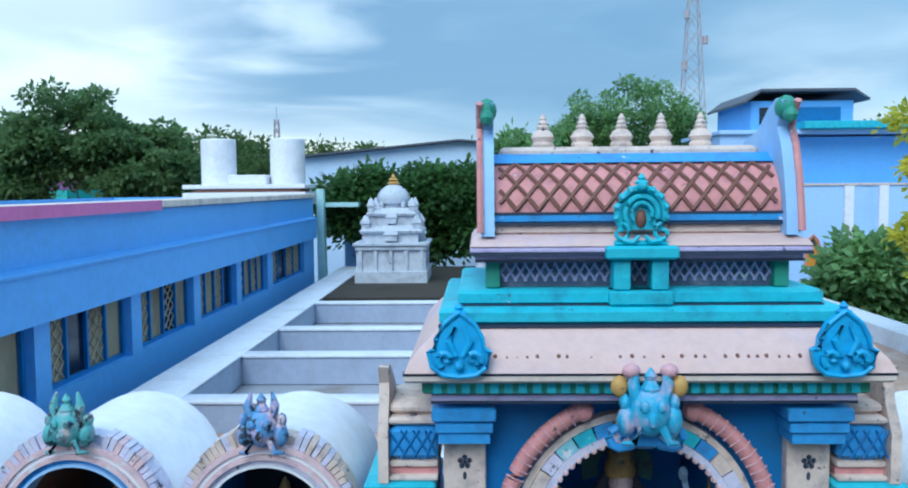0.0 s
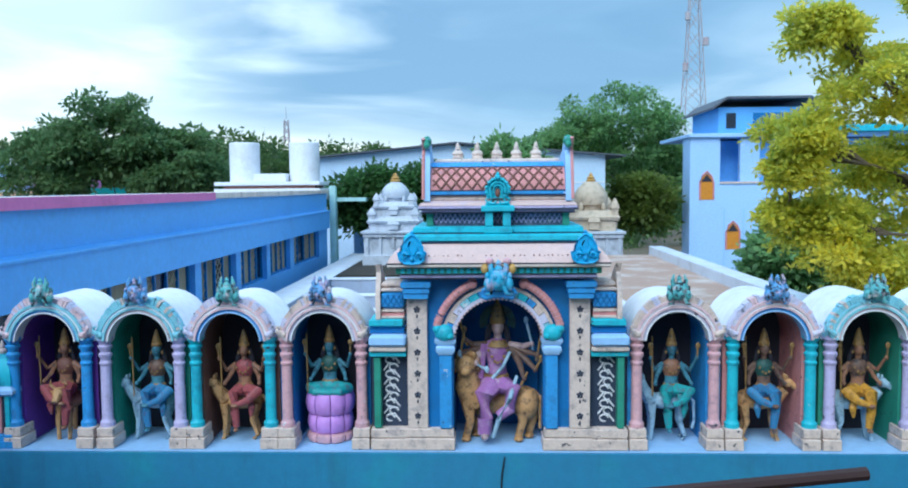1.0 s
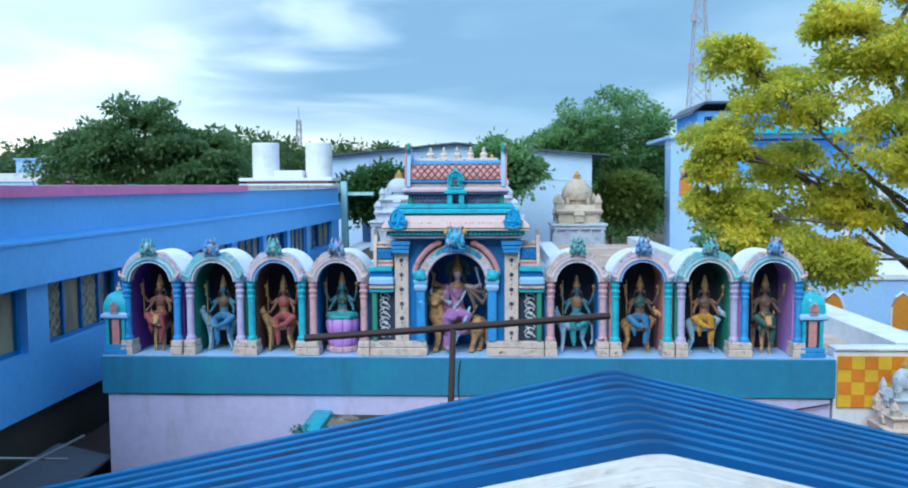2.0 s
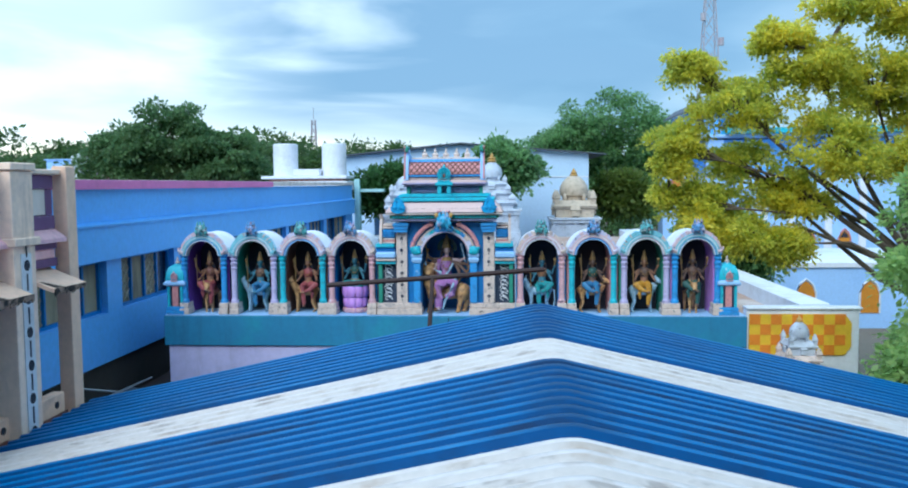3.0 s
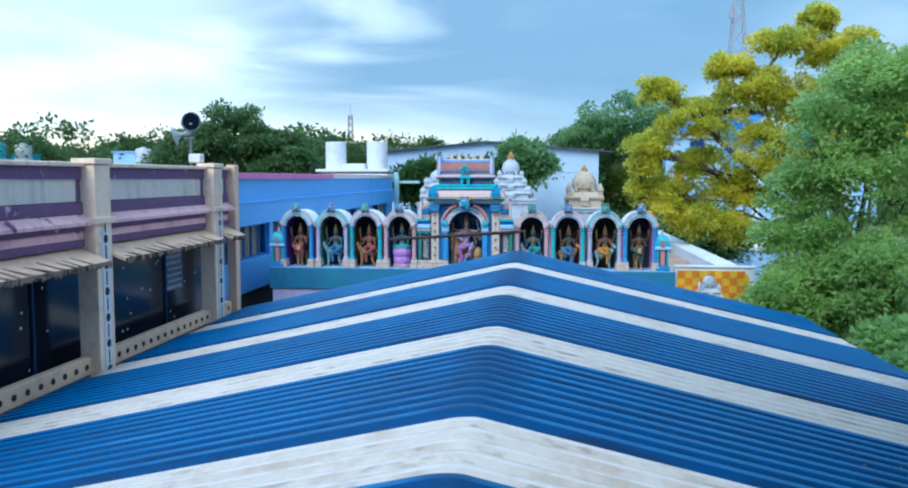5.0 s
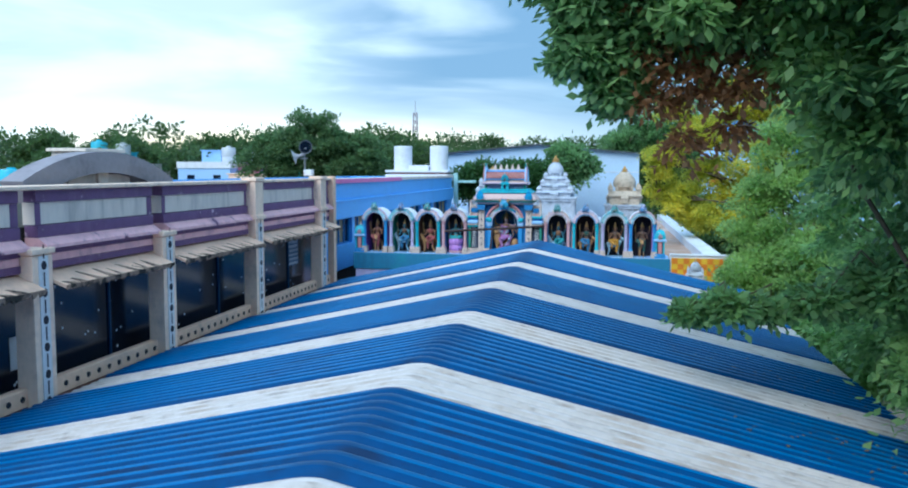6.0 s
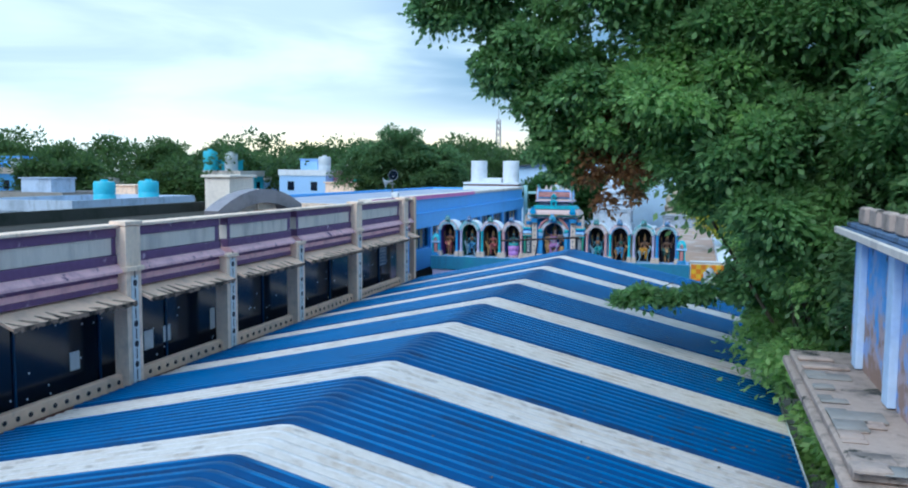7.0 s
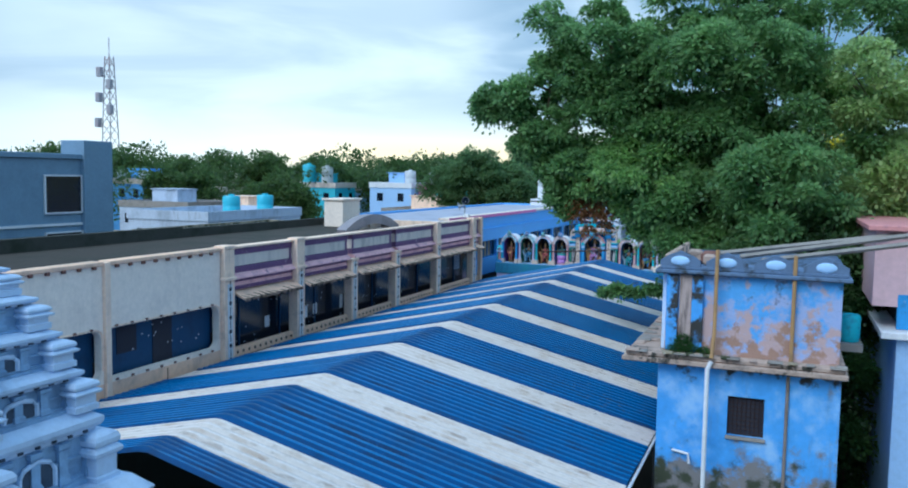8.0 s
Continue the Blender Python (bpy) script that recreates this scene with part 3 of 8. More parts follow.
for a, b in BAYS:
    a2, b2 = a + 0.2, b - 0.2
    f = BX
    rail = part("sill_band", Shape().box(f - 0.2, f - 0.04, a2, b2, 3.68, 3.95, 0.012), TAN, left, "tan balustrade band with dark holes")
    k = max(2, int((b2 - a2) / 0.27))
    for i in range(k):
        y = a2 + (i + 0.5) * (b2 - a2) / k
        s = Shape().lathe([(0.045, 0), (0.045, 0.01)], 0, 0, 0, 10)
        s.v = [(f - 0.038 + z, y + x, 3.815 + yy) for x, yy, z in s.v]
        part("hole", s, DARK, rail)
    part("parapet_panel", Shape().box(f - 0.32, f - 0.12, a2 - 0.02, b2 + 0.02, 6.29, 6.618), BONE, left)
    for q0, q1 in ((a2 - 0.018, a2 + 0.10), (b2 - 0.13, b2 + 0.018)):
        part("purple_edge", Shape().box(f - 0.3, f - 0.112, q0, q1, 6.282, 6.616), PURPLE, left)
    part("purple_band", Shape().box(f - 0.3, f - 0.09, a2 - 0.02, b2 + 0.02, 6.62, 6.80, 0.01), PURPLE, left)
    part("purple_band", Shape().box(f - 0.3, f - 0.08, a2 - 0.02, b2 + 0.02, 6.10, 6.278, 0.01), PURPLE, left)
    part("mauve_ledge", Shape().prism([(f - 0.3, 5.94), (f + 0.07, 5.94), (f + 0.07, 5.99), (f - 0.08, 6.098), (f - 0.3, 6.098)], "y", a2 - 0.02, b2 + 0.02), MAUVE, left)
    part("purple_band", Shape().box(f - 0.28, f - 0.07, a2 - 0.02, b2 + 0.02, 5.85, 5.938), PURPLE, left)
    part("mauve_panel", Shape().box(f - 0.28, f - 0.06, a2 + 0.05, b2 - 0.05, 5.73, 5.848, 0.01), MAUVE, left)
    part("purple_band", Shape().box(f - 0.28, f - 0.07, a2 - 0.02, b2 + 0.02, 5.62, 5.728), PURPLE, left)
    shade = part("sunshade", Shape().prism([(f - 0.2, 5.56), (f + 0.32, 5.36), (f + 0.34, 5.40), (f - 0.2, 5.62)], "y", a2 + 0.02, b2 - 0.02), TAN, left, "tan sloping sunshade with weathered edge")
    # slanting soot strokes towards the drip edge
    y = a2 + 0.05
    while y < b2 - 0.45:
        w, q0, lean_y = random.uniform(0.07, 0.20), random.uniform(0.42, 0.8), random.uniform(0.05, 0.18)
        row = []
        for q, e in ((q0, 0.0), (0.88, 0.7), (1.0, 1.0)):
            xs, zs, we = f - 0.2 + 0.54 * q, 5.624 - 0.22 * q, w * (0.25 + 0.75 * e)
            row.append([(xs, y + lean_y * e, zs), (xs, y + lean_y * e + we, zs), (xs, y + lean_y * e + we, zs - 0.008), (xs, y + lean_y * e, zs - 0.008)])
        part("soot_stain", Shape().loft(row), RAGGED, shade, smooth=False)
        y += w + random.uniform(0.06, 0.26)
    edge, y = [], a2 + 0.02
    while y < b2 - 0.06:
        d = random.uniform(0.03, 0.08)
        z = 5.375 - random.uniform(0.0, 0.04)
        edge += [(y, z - 0.03), (min(y + d, b2 - 0.03), z - random.uniform(-0.015, 0.015))]
        y += d + random.uniform(0.005, 0.02)
    part("ragged_edge", Shape().prism(edge + [(b2 - 0.02, 5.41), (a2 + 0.02, 5.41)], "x", f + 0.335, f + 0.352), RAGGED, shade, "ragged stained lower edge", smooth=False)
part("coping", Shape().box(BX - 0.36, BX - 0.02, -25.8, -5.2, 6.802, 6.87, 0.012), CREAM, left)
for y, tall in ((-25.6, 1), (-22.0, 1), (-18.5, 0), (-15.0, 0), (-10.9, 1), (-6.45, 1)):
    top = 6.93 if tall else 5.97
    pil = part("pillar", Shape().box(BX - 0.2, BX + 0.12, y - 0.22, y + 0.22, 3.4, top - 0.09, 0.015).box(BX - 0.23, BX + 0.15, y - 0.25, y + 0.25, top - 0.088, top, 0.01), CREAM, left)
    if tall:
        part("cap", Shape().box(BX - 0.1, BX + 0.17, y - 0.26, y + 0.26, 5.95, 6.05, 0.012), CREAM, pil)
    part("strip", Shape().box(BX + 0.122, BX + 0.135, y - 0.10, y + 0.10, 3.5, 5.86), WHITE_DOT, pil, "white strip with dark stencil dots")
    for i in range(6):
        s = Shape().lathe([(0.055, 0), (0.055, 0.008)], 0, 0, 0, 10)
        zc = 3.72 + 0.4 * i
        s.v = [(BX + 0.136 + z, y + x, zc + yy * 1.2) for x, yy, z in s.v]
        part("dot", s, DARK, pil)
        part("dash", Shape().box(BX + 0.136, BX + 0.142, y - 0.012, y + 0.012, zc + 0.1, zc + 0.3), DARK, pil)
part("corner_post", Shape().box(BX - 0.15, BX + 0.05, -5.35, -5.12, 3.3, 6.92, 0.015), TAN, left)
# stretch with round-cornered openings
SEC = [(-29.86, -25.85), (-33.9, -30.03), (-37.9, -34.07)]
for a, b in SEC:
    f = BX - 0.02
    ya, yb, za, zb, r = a + 0.02, b - 0.06, 4.12, 5.3, 0.24
    w = part("front_wall", Shape().box(f - 0.22, f, a, b, zb, 6.78).box(f - 0.22, f, a, b, 3.4, za).box(f - 0.22, f, a, ya, za, zb).box(f - 0.22, f, yb, b, za, zb), WALL_CREAM, left, "cream wall with a round-cornered opening")
    for cz, sz in ((za, 1), (zb, -1)):
        pts = [(yb, cz)] + [(yb - (r - r * math.sin(t * math.pi / 10)), cz + sz * (r - r * math.cos(t * math.pi / 10))) for t in range(6)]
        part("corner_fillet", Shape().prism(pts, "x", f - 0.21, f - 0.004), WALL_CREAM, w)
    bow = [(f + 0.004, yb + 0.03 - (r - r * math.sin(t * math.pi / 10)), zb + 0.03 - (r - r * math.cos(t * math.pi / 10))) for t in range(6)]
    part("rim", Shape().tube([(f + 0.004, ya, zb + 0.03)] + bow + [(f + 0.004, yb + 0.03, za + r)], 0.022, 6), CREAM, w, "raised pale rim of the opening")
    part("sill_panel", Shape().box(f + 0.001, f + 0.012, a + 0.01, b - 0.02, 3.42, za - 0.09), TAN, w, "tan painted band under the opening")
    for i in range(8):
        yy = ya + 0.2 + (yb - ya - 0.5) * i / 7
        for z in (zb + 0.045, za - 0.05):
            part("stud", Shape().box(f - 0.002, f + 0.03, yy - 0.045, yy + 0.045, z - 0.028, z + 0.028, 0.01), BROWN_RED, w)
    part("sill_crack", Shape().box(f + 0.010, f + 0.014, a + 1.88, a + 1.92, 3.62, 3.98), BROWN_RED, w)
    part("coping", Shape().box(f - 0.28, f + 0.06, a, b, 6.782, 6.88, 0.012), TAN, left)
    for i in range(9):
        part("coping_tooth", Shape().box(f + 0.0, f + 0.075, a + 0.2 + i * 0.42, a + 0.29 + i * 0.42, 6.71, 6.79, 0.01), BROWN_RED, w)
    part("post", Shape().box(f - 0.2, f + 0.09, a - 0.165, a - 0.005, 3.3, 6.86, 0.01), CREAM, left)
    pan = part("blue_screen", Shape().box(f - 0.40, f - 0.34, a, b, 3.5, 5.6), NAVY, left, "dark blue screen behind the opening")
    part("screen_door", Shape().box(f - 0.338, f - 0.325, a + 1.75, a + 2.45, 4.0, 5.4), DARK, pan)
    part("screen_window", Shape().box(f - 0.338, f - 0.325, a + 0.55, a + 1.2, 4.55, 5.2), DARK, pan)
    for i in range(14):
        y, z = random.uniform(a + 0.6, b - 0.5), random.uniform(4.3, 5.15)
        part("glass_dot", Shape().box(f - 0.325, f - 0.318, y - 0.016, y + 0.016, z - 0.016, z + 0.016), WHITE_DOT, pan)
for y in np.arange(-24.6, -6, 1.75):
    part("inner_door", Shape().box(-8.09, -8.04, float(y) - 0.4, float(y) + 0.4, 3.56, 5.4, 0.01), random.choice((GLASS_DARK, DARK, BRIGHTBLUE)), left)
arc = [radians(90 + d) for d in np.linspace(-25.6, 25.6, 17)]
part("arch_pediment", Shape().prism([(-15.8 + 5.09 * math.cos(a), 2.33 + 5.09 * math.sin(a)) for a in arc] + [(-15.8 + 4.72 * math.cos(a), 2.33 + 4.72 * math.sin(a)) for a in arc[::-1]], "x", -5.55, -5.15), mat("dark_weathered_cement", (0.32, 0.29, 0.32), 0.85, (0.16, 0.15, 0.17), 0.7, big=1.5, bump=0.4), left, "curved grey concrete pediment")
part("pediment_panel", Shape().box(-5.5, -5.3, -16.7, -14.9, 6.86, 7.02).box(-5.45, -5.25, -15.95, -15.65, 6.86, 7.1, 0.01), BONE, left)
part("stair_head", Shape().box(-12.5, -11.4, -7.4, -5.6, 6.25, 7.62, 0.02).box(-12.6, -11.3, -7.5, -5.5, 7.622, 7.72, 0.01), WALL_CREAM, left, "small weathered stair head")
glaze = part("glazing", Shape().box(BX - 0.62, BX - 0.58, -25.4, -5.4, 3.55, 6.04), GLASS_DARK, left, "dark blue glazing behind the pillars")
for y in np.arange(-24.3, -5.6, 2.1):
    part("glazing_bar", Shape().box(BX - 0.575, BX - 0.545, float(y) - 0.02, float(y) + 0.02, 3.55, 6.04), NAVY, glaze)
for k in range(90):
    y, z = random.uniform(-24.8, -5.8), random.uniform(3.75, 5.3)
    part("glass_dot", Shape().box(BX - 0.575, BX - 0.57, y - 0.018, y + 0.018, z - 0.018, z + 0.018), WHITE_DOT, glaze)
# white plates added as reflections of bright sky in the glazing
for y0, y1, z0, z1 in ((-23.0, -22.75, 4.15, 4.5), (-20.85, -20.55, 4.1, 4.5), (-20.2, -19.95, 4.15, 4.5), (-18.4, -18.2, 4.1, 4.6)):
    part("sky_reflection", Shape().box(BX - 0.575, BX - 0.565, y0, y1, z0, z1), WHITE_DOT, glaze, "pale patch painted as a reflection in the glass")
pan = part("lattice_panel", Shape().box(BX - 0.578, BX - 0.57, -7.5, -6.72, 4.42, 5.34), mat("grey_blue_panel_paint", (0.12, 0.18, 0.28), 0.6), glaze, "blue-grey panel with white stencilled lattice")
for i in range(6):
    for j in range(7):
        part("stencil_mark", Shape().ball(BX - 0.566, -7.38 + 0.11 * i + (0.05 if j < 4 and j % 2 else 0), 4.48 + 0.12 * j, 0.008, 0.034, 0.045 if j > 3 else 0.03, 6, 4), WHITE_DOT, pan)

# ---- blue wing beside the hall ----
WX = -6.54
WING_ROOF = mat("faded_lilac_roof_screed", (0.40, 0.41, 0.50), 0.85, (0.26, 0.26, 0.31), 0.7, big=0.6, fine=6, bump=0.3)
wing = thing("blue_wing", (-9, 9, 0), "long sky-blue painted building with a row of grilled windows", "building")
WIN = [(-3.1, -0.45), (0.15, 2.75), (3.1, 6.36), (6.76, 9.35), (9.75, 12.35), (12.75, 15.3), (15.7, 18.2), (18.75, 22.9)]
s = Shape().box(WX - 0.25, WX, -5.1, 24.3, 5.24, 6.62).box(WX - 0.25, WX, -5.1, 24.3, 3.25, 4.2)
edges = [-5.1] + [e for w in WIN for e in w] + [24.3]
for a, b in zip(edges[::2], edges[1::2]):
    s.box(WX - 0.25, WX, a, b, 4.2, 5.24)
part("wall", s, SKYBLUE, wing)
part("drip_ledge", Shape().prism([(WX, 5.90), (WX + 0.20, 5.90), (WX + 0.20, 5.94), (WX, 5.99)], "y", -5.1, 24.3), SKYBLUE, wing)
part("sunshade", Shape().prism([(WX, 5.25), (WX + 0.16, 5.25), (WX + 0.16, 5.895), (WX, 5.897)], "y", -5.1, 24.3), SKYBLUE, wing)
part("coping", Shape().box(WX - 0.5, WX + 0.12, -5.1, 24.3, 6.64, 6.78, 0.015), BONE, wing, "pale concrete coping")
part("red_edge", Shape().box(WX + 0.122, WX + 0.13, -5.1, 10.5, 6.60, 6.775), HOTPINK, wing, "faded pink painted roof edge")
part("red_corner", Shape().box(WX + 0.002, WX + 0.03, -5.1, -4.95, 4.2, 6.62), HOTPINK, wing)
part("roof", Shape().box(-13.5, WX - 0.25, -5.1, 24.3, 6.3, 6.56), WING_ROOF, wing, "pale weathered flat roof")
part("end_wall", Shape().box(-13.5, WX, 24.3, 24.55, 0, 6.7), SKYBLUE, wing)
part("rear_wall", Shape().box(-13.7, -13.5, -5.1, 24.5, 0, 6.7), SKYBLUE, wing)
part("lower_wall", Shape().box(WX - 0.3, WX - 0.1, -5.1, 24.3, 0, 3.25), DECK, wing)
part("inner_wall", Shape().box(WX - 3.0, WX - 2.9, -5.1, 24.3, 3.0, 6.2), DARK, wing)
OLIVE = mat("faded_window_curtain", (0.34, 0.29, 0.19), 0.8, (0.12, 0.10, 0.07), 0.8, big=2.2, streak=True)
GRILLE = mat("cream_window_grille", (0.50, 0.42, 0.30), 0.6)
for a, b in WIN:
    win = part("window", Shape().box(WX - 0.20, WX - 0.14, a, b, 4.2, 4.27).box(WX - 0.20, WX - 0.14, a, b, 5.17, 5.24).box(WX - 0.20, WX - 0.14, a, a + 0.06, 4.27, 5.17).box(WX - 0.20, WX - 0.14, b - 0.06, b, 4.27, 5.17), DEEPBLUE, wing)
    n = 4
    for i in range(n):
        y0, y1 = a + 0.06 + (b - a - 0.12) * i / n, a + 0.06 + (b - a - 0.12) * (i + 1) / n
        part("pane", Shape().box(WX - 0.20, WX - 0.185, y0, y1, 4.27, 5.17), (OLIVE, OLIVE, OLIVE, GLASS_DARK)[(i + int(a)) % 4], win)
        g = Shape()
        if i % 2 == 0:
            for j in range(4):
                z = 4.3 + 0.22 * j
                g.tube([(WX - 0.16, y0 + 0.06, z), (WX - 0.16, (y0 + y1) / 2, z + 0.2), (WX - 0.16, y1 - 0.06, z)], 0.014, 5)
                g.tube([(WX - 0.165, y0 + 0.06, z + 0.2), (WX - 0.165, (y0 + y1) / 2, z), (WX - 0.165, y1 - 0.06, z + 0.2)], 0.014, 5)
            part("grille", g, GRILLE, win)
        part("mullion", Shape().box(WX - 0.18, WX - 0.12, y1 - 0.03, y1 + 0.03, 4.27, 5.17), DEEPBLUE, win)
# tanks on the wing's roof
base = thing("tank_plinth", (-8.8, 24.5, 6.4), "white concrete plinth under two water tanks", "plinth")
part("slab", Shape().box(-10.95, -6.7, 24.0, 26.0, 6.4, 6.85).box(-10.95, -6.7, 24.0, 26.0, 6.97, 7.12, 0.02), WHITE, base)
part("dark_gap", Shape().box(-10.6, -6.9, 24.1, 25.9, 6.85, 6.97), BROWN_RED, base)
part("low_wall", Shape().box(-9.4, -8.1, 24.2, 25.6, 7.122, 7.45, 0.02), WHITE, base)
for x in (-9.97, -7.5):
    s = Shape().lathe([(0.61, 0), (0.61, 1.56), (0.57, 1.6), (0.50, 1.6), (0.5, 1.5)], x, 25.0, 7.124, 28)
    solid("water_tank", s, WHITE, "round white cement water tank on a roof", "water tank", group="tanks on the blue wing")


# ---- painted facade of the temple: niches, statues and central shrine ----
PZ = 4.102
SKIN = mat("statue_skin_paint", (0.30, 0.15, 0.09), 0.5, (0.05, 0.05, 0.07), 1.0, big=17, fine=30, bump=0.3)
CROWN = mat("statue_gilding", (0.34, 0.20, 0.07), 0.45, (0.05, 0.07, 0.07), 1.0, big=24, fine=40, bump=0.4)
ROSE = mat("rose_cloth_paint", (0.36, 0.09, 0.10), 0.5, (0.10, 0.05, 0.07), 1.0, big=22, fine=40, bump=0.3)
OCHRE = mat("ochre_cloth_paint", (0.58, 0.30, 0.04), 0.5, (0.20, 0.08, 0.02), 0.9, big=17, fine=40, bump=0.3)
STEELBLUE = mat("blue_cloth_paint", (0.05, 0.22, 0.44), 0.5, (0.10, 0.10, 0.20), 1.0, big=22, fine=40, bump=0.3)
TEALCLOTH = mat("teal_cloth_paint", (0.04, 0.34, 0.36), 0.5, (0.10, 0.12, 0.18), 1.0, big=22, fine=40, bump=0.3)
LION = mat("tawny_animal_paint", (0.56, 0.32, 0.14), 0.55, (0.10, 0.055, 0.04), 1.0, big=15, fine=34, bump=0.3)
PALEHORSE = mat("pale_blue_animal_paint", (0.36, 0.52, 0.66), 0.5, (0.10, 0.18, 0.28), 0.9, big=14, fine=30, bump=0.3)
PURPLE_IN = mat("purple_niche_paint", (0.16, 0.05, 0.34), 0.6, (0.08, 0.03, 0.18), 0.4, big=3)


BODICE = mat("dark_green_bodice_paint", (0.035, 0.11, 0.10), 0.5, (0.02, 0.03, 0.05), 0.9, big=18, fine=40, bump=0.3)
BLUESKIN = mat("blue_statue_skin_paint", (0.07, 0.22, 0.30), 0.5, (0.03, 0.06, 0.10), 1.0, big=17, fine=30, bump=0.3)
DUSK = mat("brown_statue_skin_paint", (0.17, 0.10, 0.075), 0.5, (0.04, 0.04, 0.05), 1.0, big=17, fine=30, bump=0.3)
SCROLL_BG = mat("dark_panel_paint", (0.03, 0.045, 0.085), 0.6)


def crest(x, y, z, w, h):
    """A carved crest: a face with ears, cheeks and a fringe."""
    s = Shape()
    s.ball(x, y - 0.03, z + h * 0.42, w * 0.42, 0.075, h * 0.32)
    for k in (-1, 1):
        s.tube([(x + k * w * 0.24, y - 0.02, z + h * 0.55), (x + k * w * 0.34, y - 0.03, z + h * 0.78), (x + k * w * 0.26, y - 0.02, z + h * 1.0)], [w * 0.15, w * 0.12, w * 0.03], 7)
        s.ball(x + k * w * 0.48, y - 0.01, z + h * 0.52, w * 0.12, 0.04, h * 0.12, 8, 5)
        s.ball(x + k * w * 0.45, y - 0.02, z + h * 0.30, w * 0.2, 0.05, h * 0.2, 8, 5)
        s.ball(x + k * w * 0.16, y - 0.09, z + h * 0.52, w * 0.10, 0.03, h * 0.08, 8, 5)
        s.tube([(x + k * w * 0.2, y - 0.06, z + h * 0.25), (x + k * w * 0.34, y - 0.07, z + h * 0.05), (x + k * w * 0.55, y - 0.04, z + h * 0.02)], [w * 0.1, w * 0.08, w * 0.04], 6)
    s.ball(x, y - 0.08, z + h * 0.36, w * 0.13, 0.05, h * 0.12, 8, 5)
    s.lathe([(w * 0.17, 0), (w * 0.2, h * 0.1), (w * 0.1, h * 0.2), (w * 0.13, h * 0.26), (w * 0.02, h * 0.36)], x, y - 0.03, z + h * 0.62, 8)
    return s


def column(x, y, z0, z1, r):
    """A round column with a stepped base, a ringed neck and a spreading capital."""
    h = z1 - z0
    prof = [(1.35, 0), (1.35, 0.05), (1.05, 0.07), (1.0, 0.10), (0.96, 0.68), (1.16, 0.695), (1.16, 0.715), (0.92, 0.73), (0.92, 0.76), (1.22, 0.785), (1.22, 0.81), (0.9, 0.83), (0.98, 0.86), (1.3, 0.885), (1.3, 0.90), (1.0, 0.915), (1.15, 0.94), (1.5, 0.965), (1.5, 1.0)]
    return Shape().lathe([(r * a, h * b) for a, b in prof], x, y, z0, 14)


chance = random.Random(17)


def niche(x, pillar_mat, inner, bands, crest_mat):
    t = thing("statue_niche", (x, 0.1, PZ), "painted arched niche with round columns and carved crest", "niche", group="niches along the temple front")
    ac = 5.24
    shell = Shape()
    shell.arch(x, ac, 0.345, 0.475, 0.14, 0.95, 0, 180, 18)
    part("vault", shell, WHITE, t, "white rounded vault")
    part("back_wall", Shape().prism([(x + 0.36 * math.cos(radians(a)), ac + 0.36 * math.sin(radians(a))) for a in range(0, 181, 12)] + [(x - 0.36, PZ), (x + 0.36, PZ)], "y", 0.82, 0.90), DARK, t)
    for k in (-1, 1):
        a, b = sorted((x + k * 0.335, x + k * 0.485))
        part("side_wall", Shape().box(a, b, 0.17, 0.94, PZ, ac), inner, t)
        p0, p1 = sorted((x + k * 0.30, x + k * 0.488))
        pl = part("plinth", Shape().box(p0, p1, -0.005, 0.30, PZ, PZ + 0.12, 0.008).box(p0 + 0.012 * (k > 0), p1 - 0.012 * (k < 0), 0.01, 0.29, PZ + 0.126, PZ + 0.225, 0.008), BEIGE, t)
        part("column", column(x + k * 0.40, 0.10, PZ + 0.226, 5.30, 0.058), pillar_mat, t)
        part("scroll", Shape().ball(x + k * 0.415, 0.03, 5.33, 0.055, 0.05, 0.045, 10, 6).tube([(x + k * 0.43, 0.0, 5.34), (x + k * 0.47, -0.015, 5.37), (x + k * 0.475, 0.0, 5.41), (x + k * 0.45, 0.01, 5.42)], [0.026, 0.024, 0.018, 0.008], 7), bands[3], t)
    for (r0, r1, y0), m in zip(((0.322, 0.336, -0.005), (0.337, 0.362, 0.018), (0.363, 0.385, -0.012)), bands):
        part("arch_band", Shape().arch(x, ac, r0, r1, y0, 0.16, 4, 176, 24), m, t)
    part("arch_band", Shape().arch(x, ac, 0.386, 0.410, 0.012, 0.16, 5, 175, 24), WHITE, t)
    part("arch_band", Shape().arch(x, ac, 0.411, 0.438, -0.002, 0.16, 6, 174, 24), bands[2], t)
    for k in (0, 1):
        for i in range(14):
            a0 = 16 + 4.1 * i
            high = 0.468 + 0.045 * i / 13 + chance.uniform(-0.006, 0.008)
            if k:
                a0 = 180 - a0
            m = bands[chance.choice((3, 3, 3, 4))]
            part("petal", Shape().arch(x, ac, 0.439, high, 0.02 + chance.uniform(-0.008, 0.008), 0.14, a0 - 1.75, a0 + 1.75, 2), m, t, smooth=False)
    part("petal_bed", Shape().arch(x, ac, 0.425, 0.485, 0.05, 0.15, 6, 174, 24), bands[3], t)
    part("liner", Shape().arch(x, ac, 0.333, 0.344, 0.17, 0.90, 0, 180, 18), inner, t)
    part("crest", crest(x, 0.0, 5.645, 0.20, 0.31), crest_mat, t)
    return t


